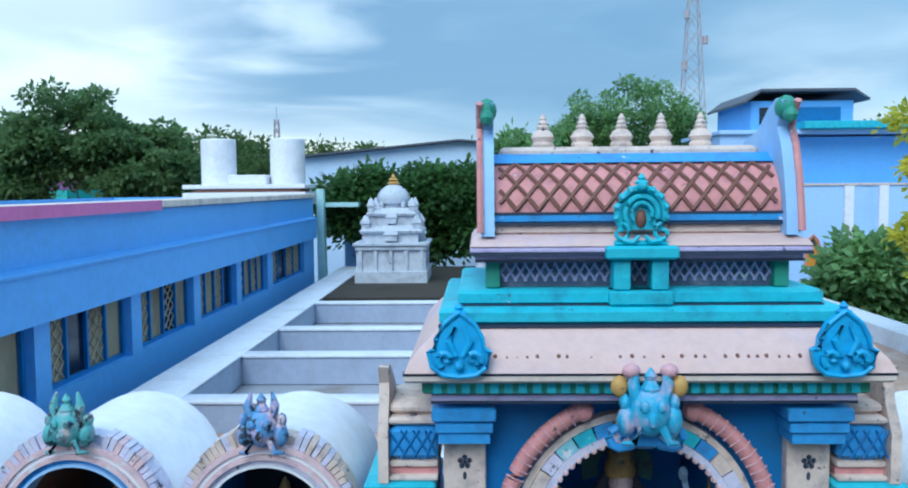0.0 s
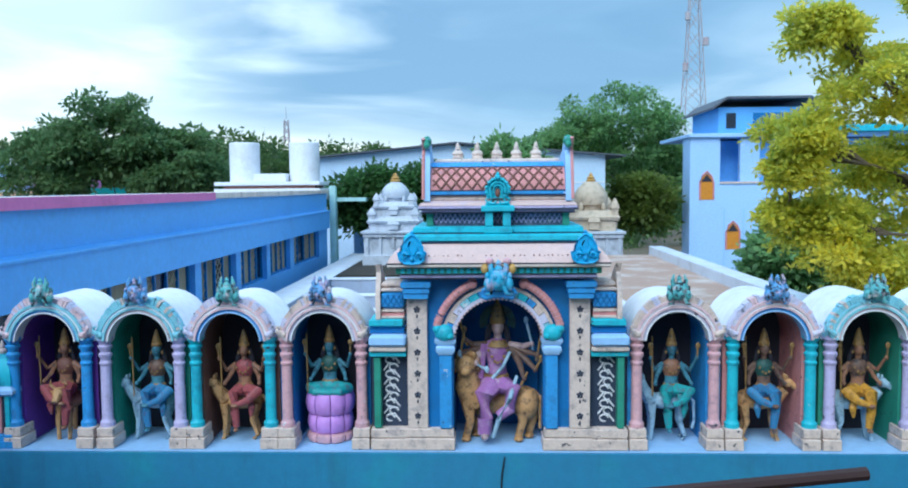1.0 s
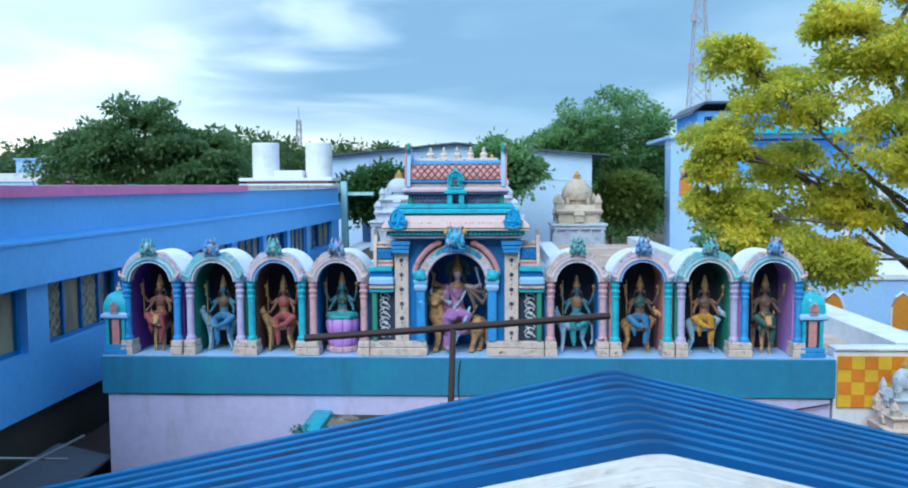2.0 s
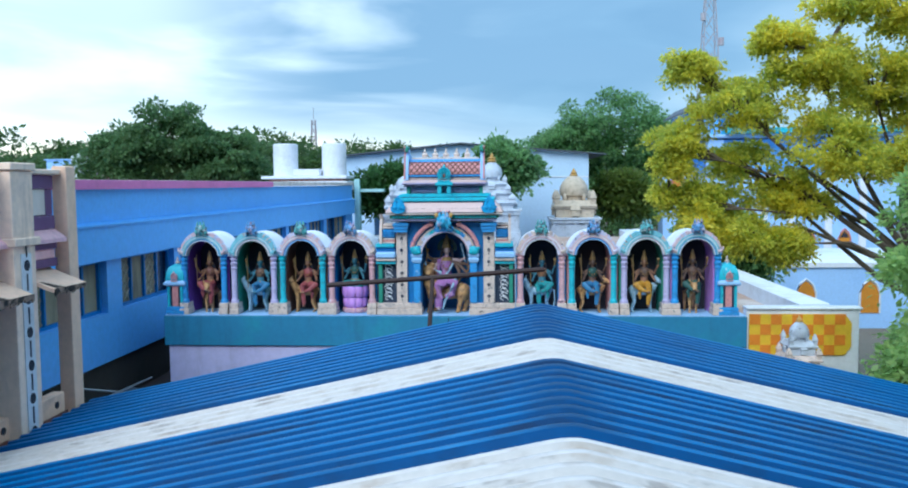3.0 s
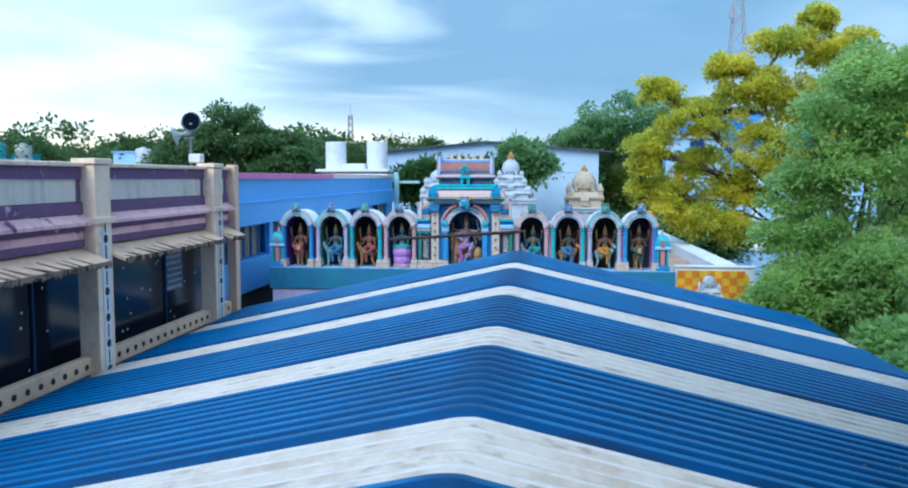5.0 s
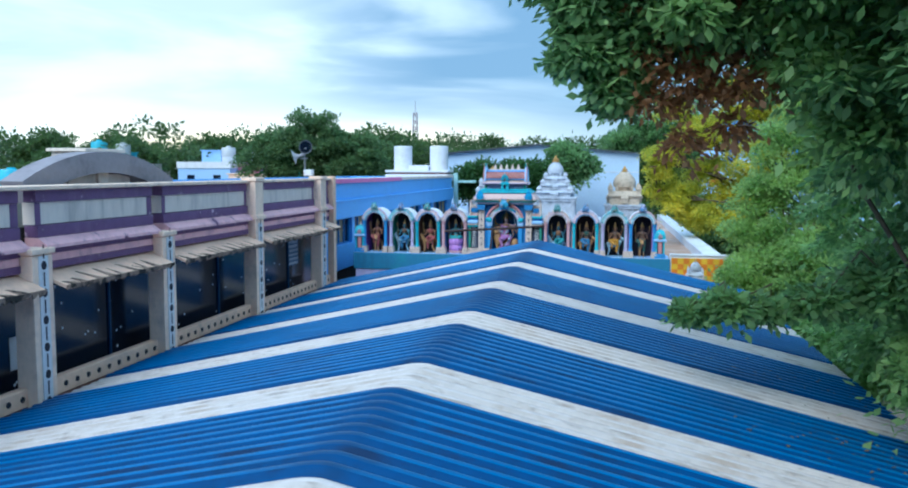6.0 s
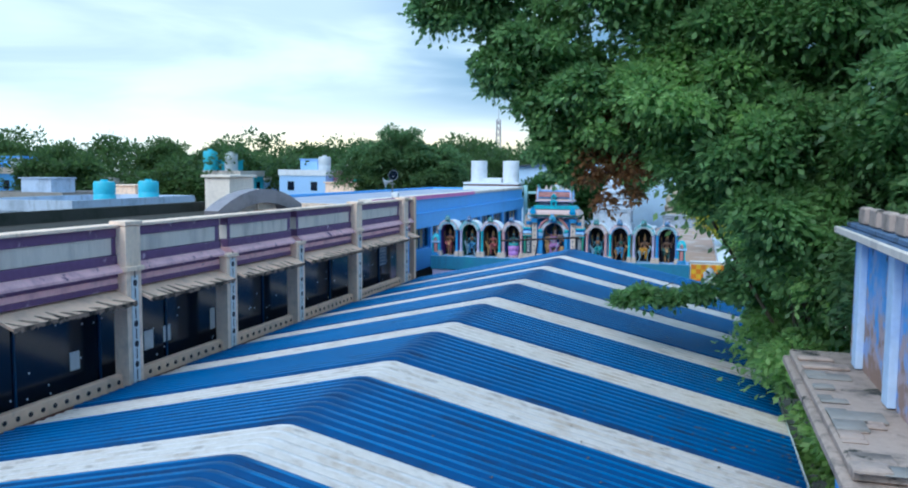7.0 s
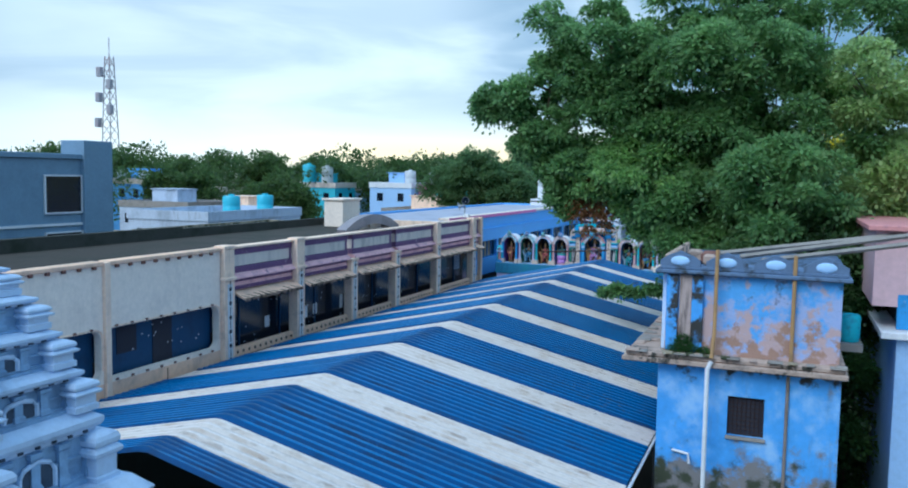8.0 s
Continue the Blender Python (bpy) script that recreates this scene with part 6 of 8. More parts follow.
def tree(at, lobes, trunk_r, clumps, count, size, material, label, seed, clump_r=(0.35, 0.7), fork=0.35, droop=0.3, lean=(0, 0), bark=None, category="tree"):
    """A tapered trunk with limbs to each lobe (x, y, z, rx, ry, rz) of the crown, and clumps of leaves in the lobes."""
    rnd = random.Random(seed)
    t = thing("tree", at, label, category)
    at = Vector(at)
    top = Vector((at.x + lean[0], at.y + lean[1], at.z + fork * (max(l[2] for l in lobes) - at.z)))
    s = Shape()
    s.tube([at, at.lerp(top, 0.5) + Vector((0.08, 0.05, 0)), top], [trunk_r * 1.3, trunk_r, trunk_r * 0.85], 9)
    cen, rad, grown = [], [], []
    for x, y, z, rx, ry, rz, *small in lobes:
        c = Vector((x, y, z))
        fine = small[0] if small else 1.0
        root = at.lerp(top, rnd.uniform(0.62, 0.98))
        if fine < 1 and grown:
            root = min(grown, key=lambda g: (g - c).length)
        near_by = root.lerp(c, 0.28) + Vector((rnd.uniform(-0.25, 0.25), rnd.uniform(-0.25, 0.25), rnd.uniform(0.0, 0.5)))
        mid = (root.lerp(c, 0.7) if fine < 1 else top.lerp(c, 0.6)) + fine * Vector((rnd.uniform(-0.5, 0.5), rnd.uniform(-0.5, 0.5), rnd.uniform(-0.1, 0.5)))
        s.tube([root, near_by, mid, c], [trunk_r * 0.30 * fine, trunk_r * 0.24 * fine, trunk_r * 0.14 * fine, trunk_r * 0.06 * fine], 6)
        grown.append(c)
        for k in range(clumps):
            d = Vector((rnd.gauss(0, 1), rnd.gauss(0, 1), rnd.gauss(0, 1))).normalized() * rnd.uniform(0.25, 1.0) ** 0.7
            q = c + Vector((d.x * rx, d.y * ry, d.z * rz))
            cen.append(tuple(q))
            rad.append(rnd.uniform(*clump_r) * fine)
            if k % 4 == 0:
                s.tube([mid.lerp(c, 0.6), c.lerp(q, 0.5) + Vector((0, 0, 0.1)), q], [trunk_r * 0.12 * fine, trunk_r * 0.07 * fine, trunk_r * 0.025 * fine], 5)
    part("trunk", s, bark or BARK, t)
    leaves("crown", cen, rad, count, size, material, t, droop)
    return t


LEAF_YELLOW = leaf_mat("yellow_green_leaves", (0.19, 0.28, 0.038), (0.72, 0.61, 0.055))
LEAF_GREEN = leaf_mat("mid_green_leaves", (0.036, 0.105, 0.038), (0.25, 0.40, 0.145))
LEAF_LIT = leaf_mat("lit_green_leaves", (0.06, 0.16, 0.042), (0.37, 0.53, 0.18))
LEAF_SKYLIT = leaf_mat("skylit_olive_leaves", (0.10, 0.19, 0.06), (0.46, 0.56, 0.24))
LEAF_DRY = leaf_mat("dry_brown_leaves", (0.10, 0.045, 0.02), (0.34, 0.17, 0.07))
LEAF_FRESH = leaf_mat("fresh_green_leaves", (0.10, 0.22, 0.055), (0.43, 0.55, 0.18))
LEAF_DARK = leaf_mat("dark_green_leaves", (0.02, 0.065, 0.02), (0.085, 0.18, 0.045))
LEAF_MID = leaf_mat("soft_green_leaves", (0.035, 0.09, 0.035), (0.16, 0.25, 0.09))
LEAF_OLIVE = leaf_mat("olive_leaves", (0.05, 0.085, 0.01), (0.16, 0.20, 0.03))
tree((15.6, 9.0, 0), [(6.2, 7.4, 9.8, 0.7, 0.8, 0.4, 0.8), (5.9, 7.4, 7.6, 0.7, 0.9, 0.9), (6.5, 7.6, 6.0, 0.8, 0.9, 0.8), (7.6, 7.6, 8.7, 1.4, 1.4, 1.0), (8.0, 8.2, 6.8, 1.4, 1.4, 0.9), (7.6, 7.6, 5.2, 0.9, 1.1, 0.6), (8.8, 7.6, 4.9, 0.8, 1.0, 0.5), (9.5, 7.2, 9.8, 1.2, 1.2, 0.7), (8.6, 7.4, 10.6, 0.8, 0.8, 0.4, 0.8), (10.0, 6.8, 7.6, 1.5, 1.4, 0.9), (11.2, 7.8, 9.4, 1.5, 1.4, 0.9), (10.4, 7.4, 11.4, 1.0, 1.0, 0.5, 0.8), (12.4, 7.4, 11.0, 1.3, 1.3, 0.7), (12.6, 8.2, 8.8, 1.5, 1.4, 1.0), (11.9, 6.8, 7.2, 1.2, 1.1, 0.6), (14.4, 8.0, 10.0, 1.7, 1.5, 1.1), (14.0, 7.4, 7.6, 1.5, 1.3, 0.9), (9.4, 8.2, 6.2, 1.1, 1.2, 0.6), (15.8, 8.2, 8.6, 1.6, 1.5, 1.2), (11.6, 7.4, 12.2, 0.8, 0.8, 0.4, 0.7), (5.55, 7.4, 7.2, 0.3, 0.4, 0.4, 0.55), (5.6, 7.6, 6.3, 0.35, 0.4, 0.3, 0.55)],
     0.34, 42, 165000, 0.125, LEAF_YELLOW, "broad tree with yellow-green foliage behind the wall", 3, (0.15, 0.36), fork=0.36, droop=0.35, lean=(-2.9, -0.8))
big_tree = tree((9.6, -18.0, 0), [(6.5, -19, 12.0, 2.8, 2.6, 2.0), (9.5, -19.5, 11.0, 3.0, 3.0, 2.6), (8.0, -16.5, 8.0, 1.6, 2.2, 2.0), (9.5, -22.0, 8.8, 2.2, 2.0, 1.6), (2.9, -20, 11.6, 1.4, 1.4, 1.1, 0.75), (4.4, -20, 13.2, 2.0, 1.8, 1.4), (2.6, -20, 10.3, 0.8, 0.9, 0.6, 0.6), (1.6, -20, 11.3, 0.9, 0.9, 0.7, 0.6), (11, -18, 13.6, 3.0, 2.5, 1.6), (8.2, -19, 14.0, 2.5, 2.0, 1.5), (8.1, -18.4, 6.4, 0.5, 0.5, 0.4, 0.6), (6.9, -18.5, 5.8, 0.5, 0.5, 0.3, 0.4), (6.1, -18.5, 5.6, 0.35, 0.4, 0.15, 0.24), (5.5, -18.6, 5.45, 0.3, 0.3, 0.10, 0.22), (5.0, -18.7, 5.55, 0.3, 0.3, 0.10, 0.24), (4.65, -18.6, 5.4, 0.25, 0.3, 0.08, 0.22), (3.3, -20, 8.8, 0.35, 0.4, 0.3, 0.38), (3.35, -20, 8.4, 0.35, 0.4, 0.3, 0.38), (3.6, -20, 8.0, 0.25, 0.3, 0.2, 0.28), (3.9, -20, 8.6, 0.4, 0.4, 0.3, 0.42), (2.3, -20, 9.9, 0.6, 0.6, 0.4, 0.5), (3.0, -20, 9.3, 0.4, 0.4, 0.3, 0.4), (3.3, -20, 10.1, 1.0, 1.0, 0.6, 0.5), (3.9, -20.2, 9.6, 0.8, 1.0, 0.5, 0.7), (4.7, -20, 8.8, 0.5, 0.7, 0.4, 0.45), (1.1, -20, 11.2, 0.6, 0.6, 0.4, 0.5), (2.6, -20, 9.9, 0.4, 0.5, 0.3, 0.4), (6.6, -20.6, 8.4, 1.2, 1.2, 1.0), (7.4, -20.8, 7.3, 0.9, 1.2, 0.7), (8.6, -21, 12.2, 2.0, 1.5, 1.3), (7.2, -19.5, 9.2, 1.4, 1.3, 1.0), (8.2, -20.0, 10.5, 1.5, 1.5, 1.0), (6.3, -20, 10.4, 1.2, 1.2, 0.9), (4.9, -20, 11.4, 1.3, 1.2, 0.9), (5.9, -19.6, 11.2, 1.2, 1.2, 0.9), (8.2, -16.5, 8.0, 1.4, 2.0, 1.8)],
     0.24, 40, 340000, 0.142, LEAF_GREEN, "large leafy green tree overhanging the striped roof", 5, (0.22, 0.52), droop=0.6)
# fresh green foliage and crown lobes; light reaching them is put in the leaf colour
tree((8.9, -19.0, 0), [(8.2, -14.5, 5.8, 1.2, 2.4, 1.9), (7.9, -19.5, 5.6, 0.9, 2.4, 1.6), (9.0, -23.6, 4.6, 0.7, 1.3, 1.4), (8.5, -21.6, 4.2, 0.6, 1.6, 1.0), (8.5, -25.0, 3.6, 0.4, 0.9, 1.1), (8.4, -12.2, 3.7, 0.7, 2.3, 1.0), (8.5, -8.6, 3.4, 0.7, 2.0, 0.9), (5.5, -20, 9.5, 1.8, 1.8, 1.4), (5.2, -20.2, 9.4, 0.7, 0.9, 0.5), (5.6, -20.2, 8.4, 0.5, 0.6, 0.4, 0.6), (6.4, -20, 7.7, 0.6, 0.7, 0.4, 0.7)],
     0.18, 38, 130000, 0.14, LEAF_LIT, "fresh green foliage along the eave, lightened in colour as lit", 15, (0.24, 0.52), droop=0.6)
# added inner tree; its darker leaf colour stands for shade inside the crown
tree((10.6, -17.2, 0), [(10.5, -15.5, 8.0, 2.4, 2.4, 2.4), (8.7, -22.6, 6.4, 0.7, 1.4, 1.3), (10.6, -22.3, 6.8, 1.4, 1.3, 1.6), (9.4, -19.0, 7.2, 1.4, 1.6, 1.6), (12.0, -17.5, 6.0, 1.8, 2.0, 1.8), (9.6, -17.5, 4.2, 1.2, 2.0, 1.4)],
     0.22, 46, 95000, 0.14, LEAF_MID, "inner foliage under the larger tree, with shade put in its leaf colour", 27, (0.3, 0.56), droop=0.6)
# crown lobes split off; sky shining through them is put in the leaf colour
tree((14.2, -17.5, 0), [(12.5, -18.5, 10.8, 2.6, 2.6, 2.2), (14.8, -18, 12.8, 2.6, 2.5, 2.0), (15.5, -19, 9.6, 2.4, 2.4, 1.8), (12.6, -20.5, 7.4, 1.6, 1.6, 1.0), (11.6, -21, 11.6, 2.0, 1.4, 1.2), (12.2, -20.6, 9.4, 1.6, 1.4, 0.9), (15.2, -20, 7.2, 2.0, 2.0, 1.2)],
     0.2, 34, 90000, 0.14, LEAF_SKYLIT, "upper crown lobes in olive green, lightened in colour as skylit", 41, (0.24, 0.5), droop=0.5)
leaves("dry_spray", [(3.8, -20.0, 8.9), (3.9, -20.1, 8.4), (4.1, -20.0, 9.4), (3.7, -19.9, 9.3), (4.0, -20.0, 7.9), (4.3, -20.0, 7.5), (4.15, -20.0, 8.5), (4.3, -20.1, 8.2), (4.05, -19.9, 8.9), (4.5, -20.0, 8.0), (4.4, -19.8, 8.6), (4.7, -20.1, 8.3), (5.0, -20.0, 8.6), (4.9, -20.2, 8.0), (4.5, -20.1, 9.1), (4.8, -20, 7.6)], [0.26, 0.26, 0.28, 0.24, 0.24, 0.2, 0.30, 0.28, 0.3, 0.24, 0.3, 0.3, 0.32, 0.26, 0.3, 0.2], 4600, 0.115, LEAF_DRY, big_tree, 0.9)
tree((9.3, -2.6, 0), [(8.4, -2.5, 5.2, 1.1, 1.4, 1.7), (8.8, -2.5, 7.4, 1.1, 1.3, 1.3), (10.3, -2.8, 6.4, 1.7, 1.6, 2.0), (7.8, -3.3, 3.9, 0.8, 1.1, 0.8), (10.0, -2.5, 8.8, 1.3, 1.3, 1.0), (9.2, -4.2, 4.4, 1.2, 1.2, 1.2), (11.6, -3.2, 8.0, 1.5, 1.5, 1.6), (8.7, -1.0, 2.7, 0.8, 1.2, 1.0), (8.2, -3.6, 2.5, 0.6, 1.2, 1.0), (9.8, 0.6, 3.2, 1.0, 1.0, 1.2)],
     0.15, 36, 115000, 0.12, LEAF_FRESH, "bright green tree beside the eave of the striped roof", 8, (0.24, 0.5))
FAR = [(-19.5, 34, 0, [(-19.5, 34, 9.6, 3.4, 3, 2.4), (-23, 34, 8, 3, 3, 2.0), (-16.2, 34, 8.4, 3, 3, 2.0)], LEAF_MID, "dark bushy tree behind the blue wing"),
       (9.5, 52, 0, [(9.3, 52, 11.2, 4.6, 4, 3.2), (5.8, 52, 9.4, 3.0, 3, 2.4), (12.5, 52, 8, 3, 3, 4.0), (10, 52, 5.5, 4, 3, 3)], LEAF_GREEN, "tall green tree behind the temple"),
       (-4.5, 27, 0, [(-5.0, 27, 6.4, 1.6, 1.2, 1.2), (-3.0, 27, 6.0, 1.8, 1.2, 1.7), (-1.2, 27, 6.2, 1.4, 1.2, 1.4)], LEAF_DARK, "dark green bush behind the white shrine"),
       (1.0, 27.5, 0, [(1.0, 27.5, 7.6, 1.6, 1.2, 1.2)], LEAF_GREEN, "small green tree beside the gabled shed"),
       (4.0, 40, 0, [(4.0, 40, 6.0, 1.8, 1.4, 1.4), (8.2, 36, 6.0, 1.6, 1.4, 1.4)], LEAF_OLIVE, "olive green bush behind the gold-topped shrine"),
       (9.3, 17, 0, [(9.2, 17, 4.5, 0.8, 1.0, 1.1), (10.4, 17.5, 4.0, 1.0, 1.1, 1.2)], LEAF_GREEN, "rounded green bush beside the pale blue house")]
for i, (x, y, z, lobes, m, lab) in enumerate(FAR):
    tree((x, y, z), lobes, 0.16, 75 if i == 0 else 115, 15000 * len(lobes), 0.28, m, lab, 20 + i, (0.4, 0.8))


# ---- white temple towers ----
BUFF = mat("ochre_buff_stucco", (0.54, 0.44, 0.34), 0.7, (0.30, 0.25, 0.20), 0.8, big=4, bump=0.4)


def vimana(x, y, z, h, top, mats, label, rows=2, deep=0.0):
    """A stepped temple tower: a base with pilasters, tiers with small shrines at their corners, a ribbed dome and a finial."""
    base_m, top_m = mats
    t = thing("temple_tower", (x, y, z), label, "temple tower", group="white temple towers")
    H = top - z
    part("base", Shape().box(x - h * 1.04, x + h * 1.04, y - h * 1.04, y + h * 1.04, z - deep, z + 0.05 * H, 0.01).box(x - h * 0.92, x + h * 0.92, y - h * 0.92, y + h * 0.92, z + 0.05 * H, z + 0.26 * H).box(x - h * 1.02, x + h * 1.02, y - h * 1.02, y + h * 1.02, z + 0.26 * H, z + 0.30 * H, 0.01).box(x - h * 1.08, x + h * 1.08, y - h * 1.08, y + h * 1.08, z + 0.302 * H, z + 0.33 * H, 0.01), base_m, t)
    for i in range(5):
        d = (-1 + i / 2) * 0.88 * h
        for px, py in ((x + d, y - h * 0.95), (x + h * 0.95, y + d), (x - h * 0.95, y + d)):
            part("pilaster", Shape().box(px - 0.045 * h, px + 0.045 * h, py - 0.045 * h, py + 0.045 * h, z + 0.05 * H, z + 0.26 * H), base_m, t)
    zz, w = z + 0.33 * H, h * 0.86
    for r in range(rows):
        th = 0.17 * H * (2 / rows if rows > 1 else 1.3)
        m = base_m if r == 0 and rows > 1 else top_m
        part("tier", Shape().square([(w * 0.9, 0), (w * 0.9, th * 0.5), (w * 1.02, th * 0.56), (w * 1.06, th * 0.68), (w * 0.98, th * 0.8), (w * 0.84, th)], x, y, zz), m, t)
        for i in range(4):
            sx, sy = ((-1, -1), (1, -1), (1, 1), (-1, 1))[i]
            part("corner_shrine", Shape().square([(0.13 * w, 0), (0.13 * w, th * 0.35), (0.17 * w, th * 0.4), (0.15 * w, th * 0.55), (0.08 * w, th * 0.75), (0.01, th * 0.9)], x + sx * w * 0.86, y + sy * w * 0.86, zz + th * 0.72), m, t)
        for sx, sy in ((0, -1), (1, 0), (-1, 0)):
            part("niche_shrine", Shape().square([(0.2 * w, 0), (0.2 * w, th * 0.3), (0.25 * w, th * 0.36), (0.22 * w, th * 0.5), (0.10 * w, th * 0.68), (0.02, th * 0.78)], x + sx * w * 0.88, y + sy * w * 0.88, zz + th * 0.1), m, t)
        zz += th
        w *= 0.80
    hh = top - zz
    ribs = 16
    rings = []
    for rr, q in ((0.62, 0), (0.62, 0.10), (0.80, 0.14), (0.86, 0.26), (0.80, 0.42), (0.62, 0.56), (0.34, 0.68), (0.16, 0.72)):
        rings.append([(x + w * rr * (1 + 0.05 * (k % 2)) * math.cos(math.pi * k / ribs), y + w * rr * (1 + 0.05 * (k % 2)) * math.sin(math.pi * k / ribs), zz + hh * q) for k in range(2 * ribs)])
    part("dome", Shape().loft(rings), top_m, t)
    for i in range(4):
        a = math.pi / 4 + i * math.pi / 2
        part("dome_bird", Shape().ball(x + 0.8 * w * math.cos(a), y + 0.8 * w * math.sin(a), zz + hh * 0.08, 0.13 * w, 0.13 * w, 0.13 * hh), top_m, t)
    part("finial", Shape().lathe([(0.16 * h, 0), (0.18 * h, 0.05 * h), (0.10 * h, 0.10 * h), (0.16 * h, 0.14 * h), (0.06 * h, 0.2 * h), (0.08 * h, 0.22 * h), (0.01, 0.32 * h)], x, y, zz + hh * 0.71, 10), GOLD, t, "gold finial")
    return t


vimana(-3.4, 21.5, 4.3, 1.05, 7.35, (STONE_WHITE, STONE_WHITE), "small white stepped temple tower with gold finial", 2, 0.9)
vimana(0.45, 22.0, 4.3, 1.25, 8.0, (STONE_WHITE, STONE_WHITE), "tall white stepped temple tower behind the shrine", 3, 0.9)
vimana(4.8, 30.0, 3.4, 1.3, 7.6, (STONE_WHITE, BUFF), "white temple tower with ochre upper tiers", 1, 3.4)

# near tower beside the shed's end
near = thing("temple_tower", (2.9, -39.9, 0), "weathered blue-white stepped temple tower with carved tiers", "temple tower", group="white temple towers")
NB = mat("blue_white_stucco", (0.25, 0.38, 0.58), 0.75, (0.11, 0.18, 0.30), 0.8, big=2.6, fine=14, bump=0.5, drips=0.35, drip_color=(0.12, 0.15, 0.22))
NL = mat("pale_blue_stucco_edge", (0.50, 0.62, 0.82), 0.7, (0.20, 0.28, 0.42), 0.7, big=3.5, fine=14, bump=0.4)
NICHE_DARK = mat("niche_shade_and_dentil_stucco", (0.05, 0.07, 0.11), 0.85, (0.02, 0.03, 0.05), 0.7, big=4)
TX, TY = 2.9, -39.9
part("sanctum", Shape().box(TX - 1.5, TX + 1.5, TY - 1.5, TY + 1.5, 0, 5.9), NB, near)
part("ledge", Shape().square([(1.46, 0), (1.54, 0.05), (1.56, 0.12), (1.50, 0.18), (1.42, 0.26)], TX, TY, 5.9), NL, near)
TIERS = ((6.15, 6.80, 1.17), (6.80, 7.20, 1.06), (7.20, 7.55, 0.94), (7.55, 7.86, 0.81), (7.86, 8.12, 0.66), (8.12, 8.36, 0.50))
for r, (z0, z1, h) in enumerate(TIERS):
    th = z1 - z0
    part("tier_wall", Shape().square([(h * 1.06, 0), (h * 1.06, th * 0.07), (h * 1.03, th * 0.09), (h * 1.03, th * 0.13), (h, th * 0.15), (h, th * 0.36), (h * 1.025, th * 0.37), (h * 1.025, th * 0.41), (h, th * 0.42), (h, th * 0.72)], TX, TY, z0), NB, near, smooth=False)
    cor = part("cornice", Shape().square([(h * 1.0, th * 0.66), (h + 0.035, th * 0.70), (h + 0.035, th * 0.745), (h + 0.065, th * 0.76), (h + 0.09, th * 0.82), (h + 0.09, th * 0.89), (h + 0.05, th * 0.93), (h + 0.02, th * 0.96), (h - 0.03, th * 1.0)], TX, TY, z0), NL, near, smooth=False)
    n = 9
    for i in range(n):
        d = (-1 + 2 * i / (n - 1)) * h * 0.96
        for px, py in ((TX + d, TY - h), (TX + h, TY + d)):
            w = 0.05 * h
            part("pilaster", Shape().square([(w, 0), (w, th * 0.1), (w * 0.75, th * 0.14), (w * 0.75, th * 0.46), (w * 1.1, th * 0.50), (w * 1.1, th * 0.56)], px, py, z0 + th * 0.10), NB, near)
            part("cornice_bead", Shape().ball(px, py, z0 + th * 0.69, 0.030, 0.030, 0.028, 8, 5), NB, near)
    hw, hz = 0.15 * h, z0 + th * 0.14
    for q in (-0.5, 0.5):
        for flip in (0, 1):
            c = (TX if flip else TY) + q * h
            arch = [(c - hw, hz), (c + hw, hz), (c + hw, hz + th * 0.24), (c + hw * 0.7, hz + th * 0.34), (c, hz + th * 0.40), (c - hw * 0.7, hz + th * 0.34), (c - hw, hz + th * 0.24)]
            face = (TY - h - 0.03, TY - h + 0.01) if flip else (TX + h - 0.01, TX + h + 0.03)
            # dark plate on the wall paints the shade of an arched recess
            part("niche", Shape().prism(arch, "y" if flip else "x", *face), NICHE_DARK, near)
            rim = [(u, v) for u, v in arch[2:]] + [arch[0]]
            edge = face[0] if flip else face[1]
            part("niche_rim", Shape().tube([((u, edge, v) if flip else (edge, u, v)) for u, v in [arch[1]] + rim], 0.022, 6), NL, near)
    for i in range(14):
        d = (-1 + 2 * (i + 0.5) / 14) * h
        part("dentil", Shape().box(TX + h + 0.02, TX + h + 0.05, TY + d - 0.022, TY + d + 0.022, z0 + th * 0.705, z0 + th * 0.74), NICHE_DARK, near)
        part("dentil", Shape().box(TX + d - 0.022, TX + d + 0.022, TY - h - 0.05, TY - h - 0.02, z0 + th * 0.705, z0 + th * 0.74), NICHE_DARK, near)
    for px, py, w in ((TX + h, TY + h, 0.13), (TX + h, TY, 0.17), (TX, TY + h, 0.17), (TX + h, TY - h, 0.13), (TX, TY - h, 0.17)):
        w *= 0.55 + 0.45 * h
        k = part("kiosk", Shape().square([(w, 0), (w, 0.05), (w * 0.85, 0.06), (w * 0.85, th * 0.34), (w * 1.12, th * 0.38), (w * 1.16, th * 0.43), (w * 1.0, th * 0.47), (w * 0.86, th * 0.49)], px + 0.04, py + 0.04, z0), NL, near, smooth=False)
        part("kiosk_dome", Shape().square([(w * 0.85, 0), (w * 1.02, th * 0.04), (w * 1.04, th * 0.10), (w * 0.92, th * 0.16), (w * 0.66, th * 0.20), (w * 0.3, th * 0.225)], px + 0.04, py + 0.04, z0 + th * 0.485), NL, k, smooth=False)
part("dome", Shape().lathe([(0.38, 0), (0.44, 0.1), (0.44, 0.3), (0.3, 0.48), (0.1, 0.55)], TX, TY, 8.36, 20), NB, near)

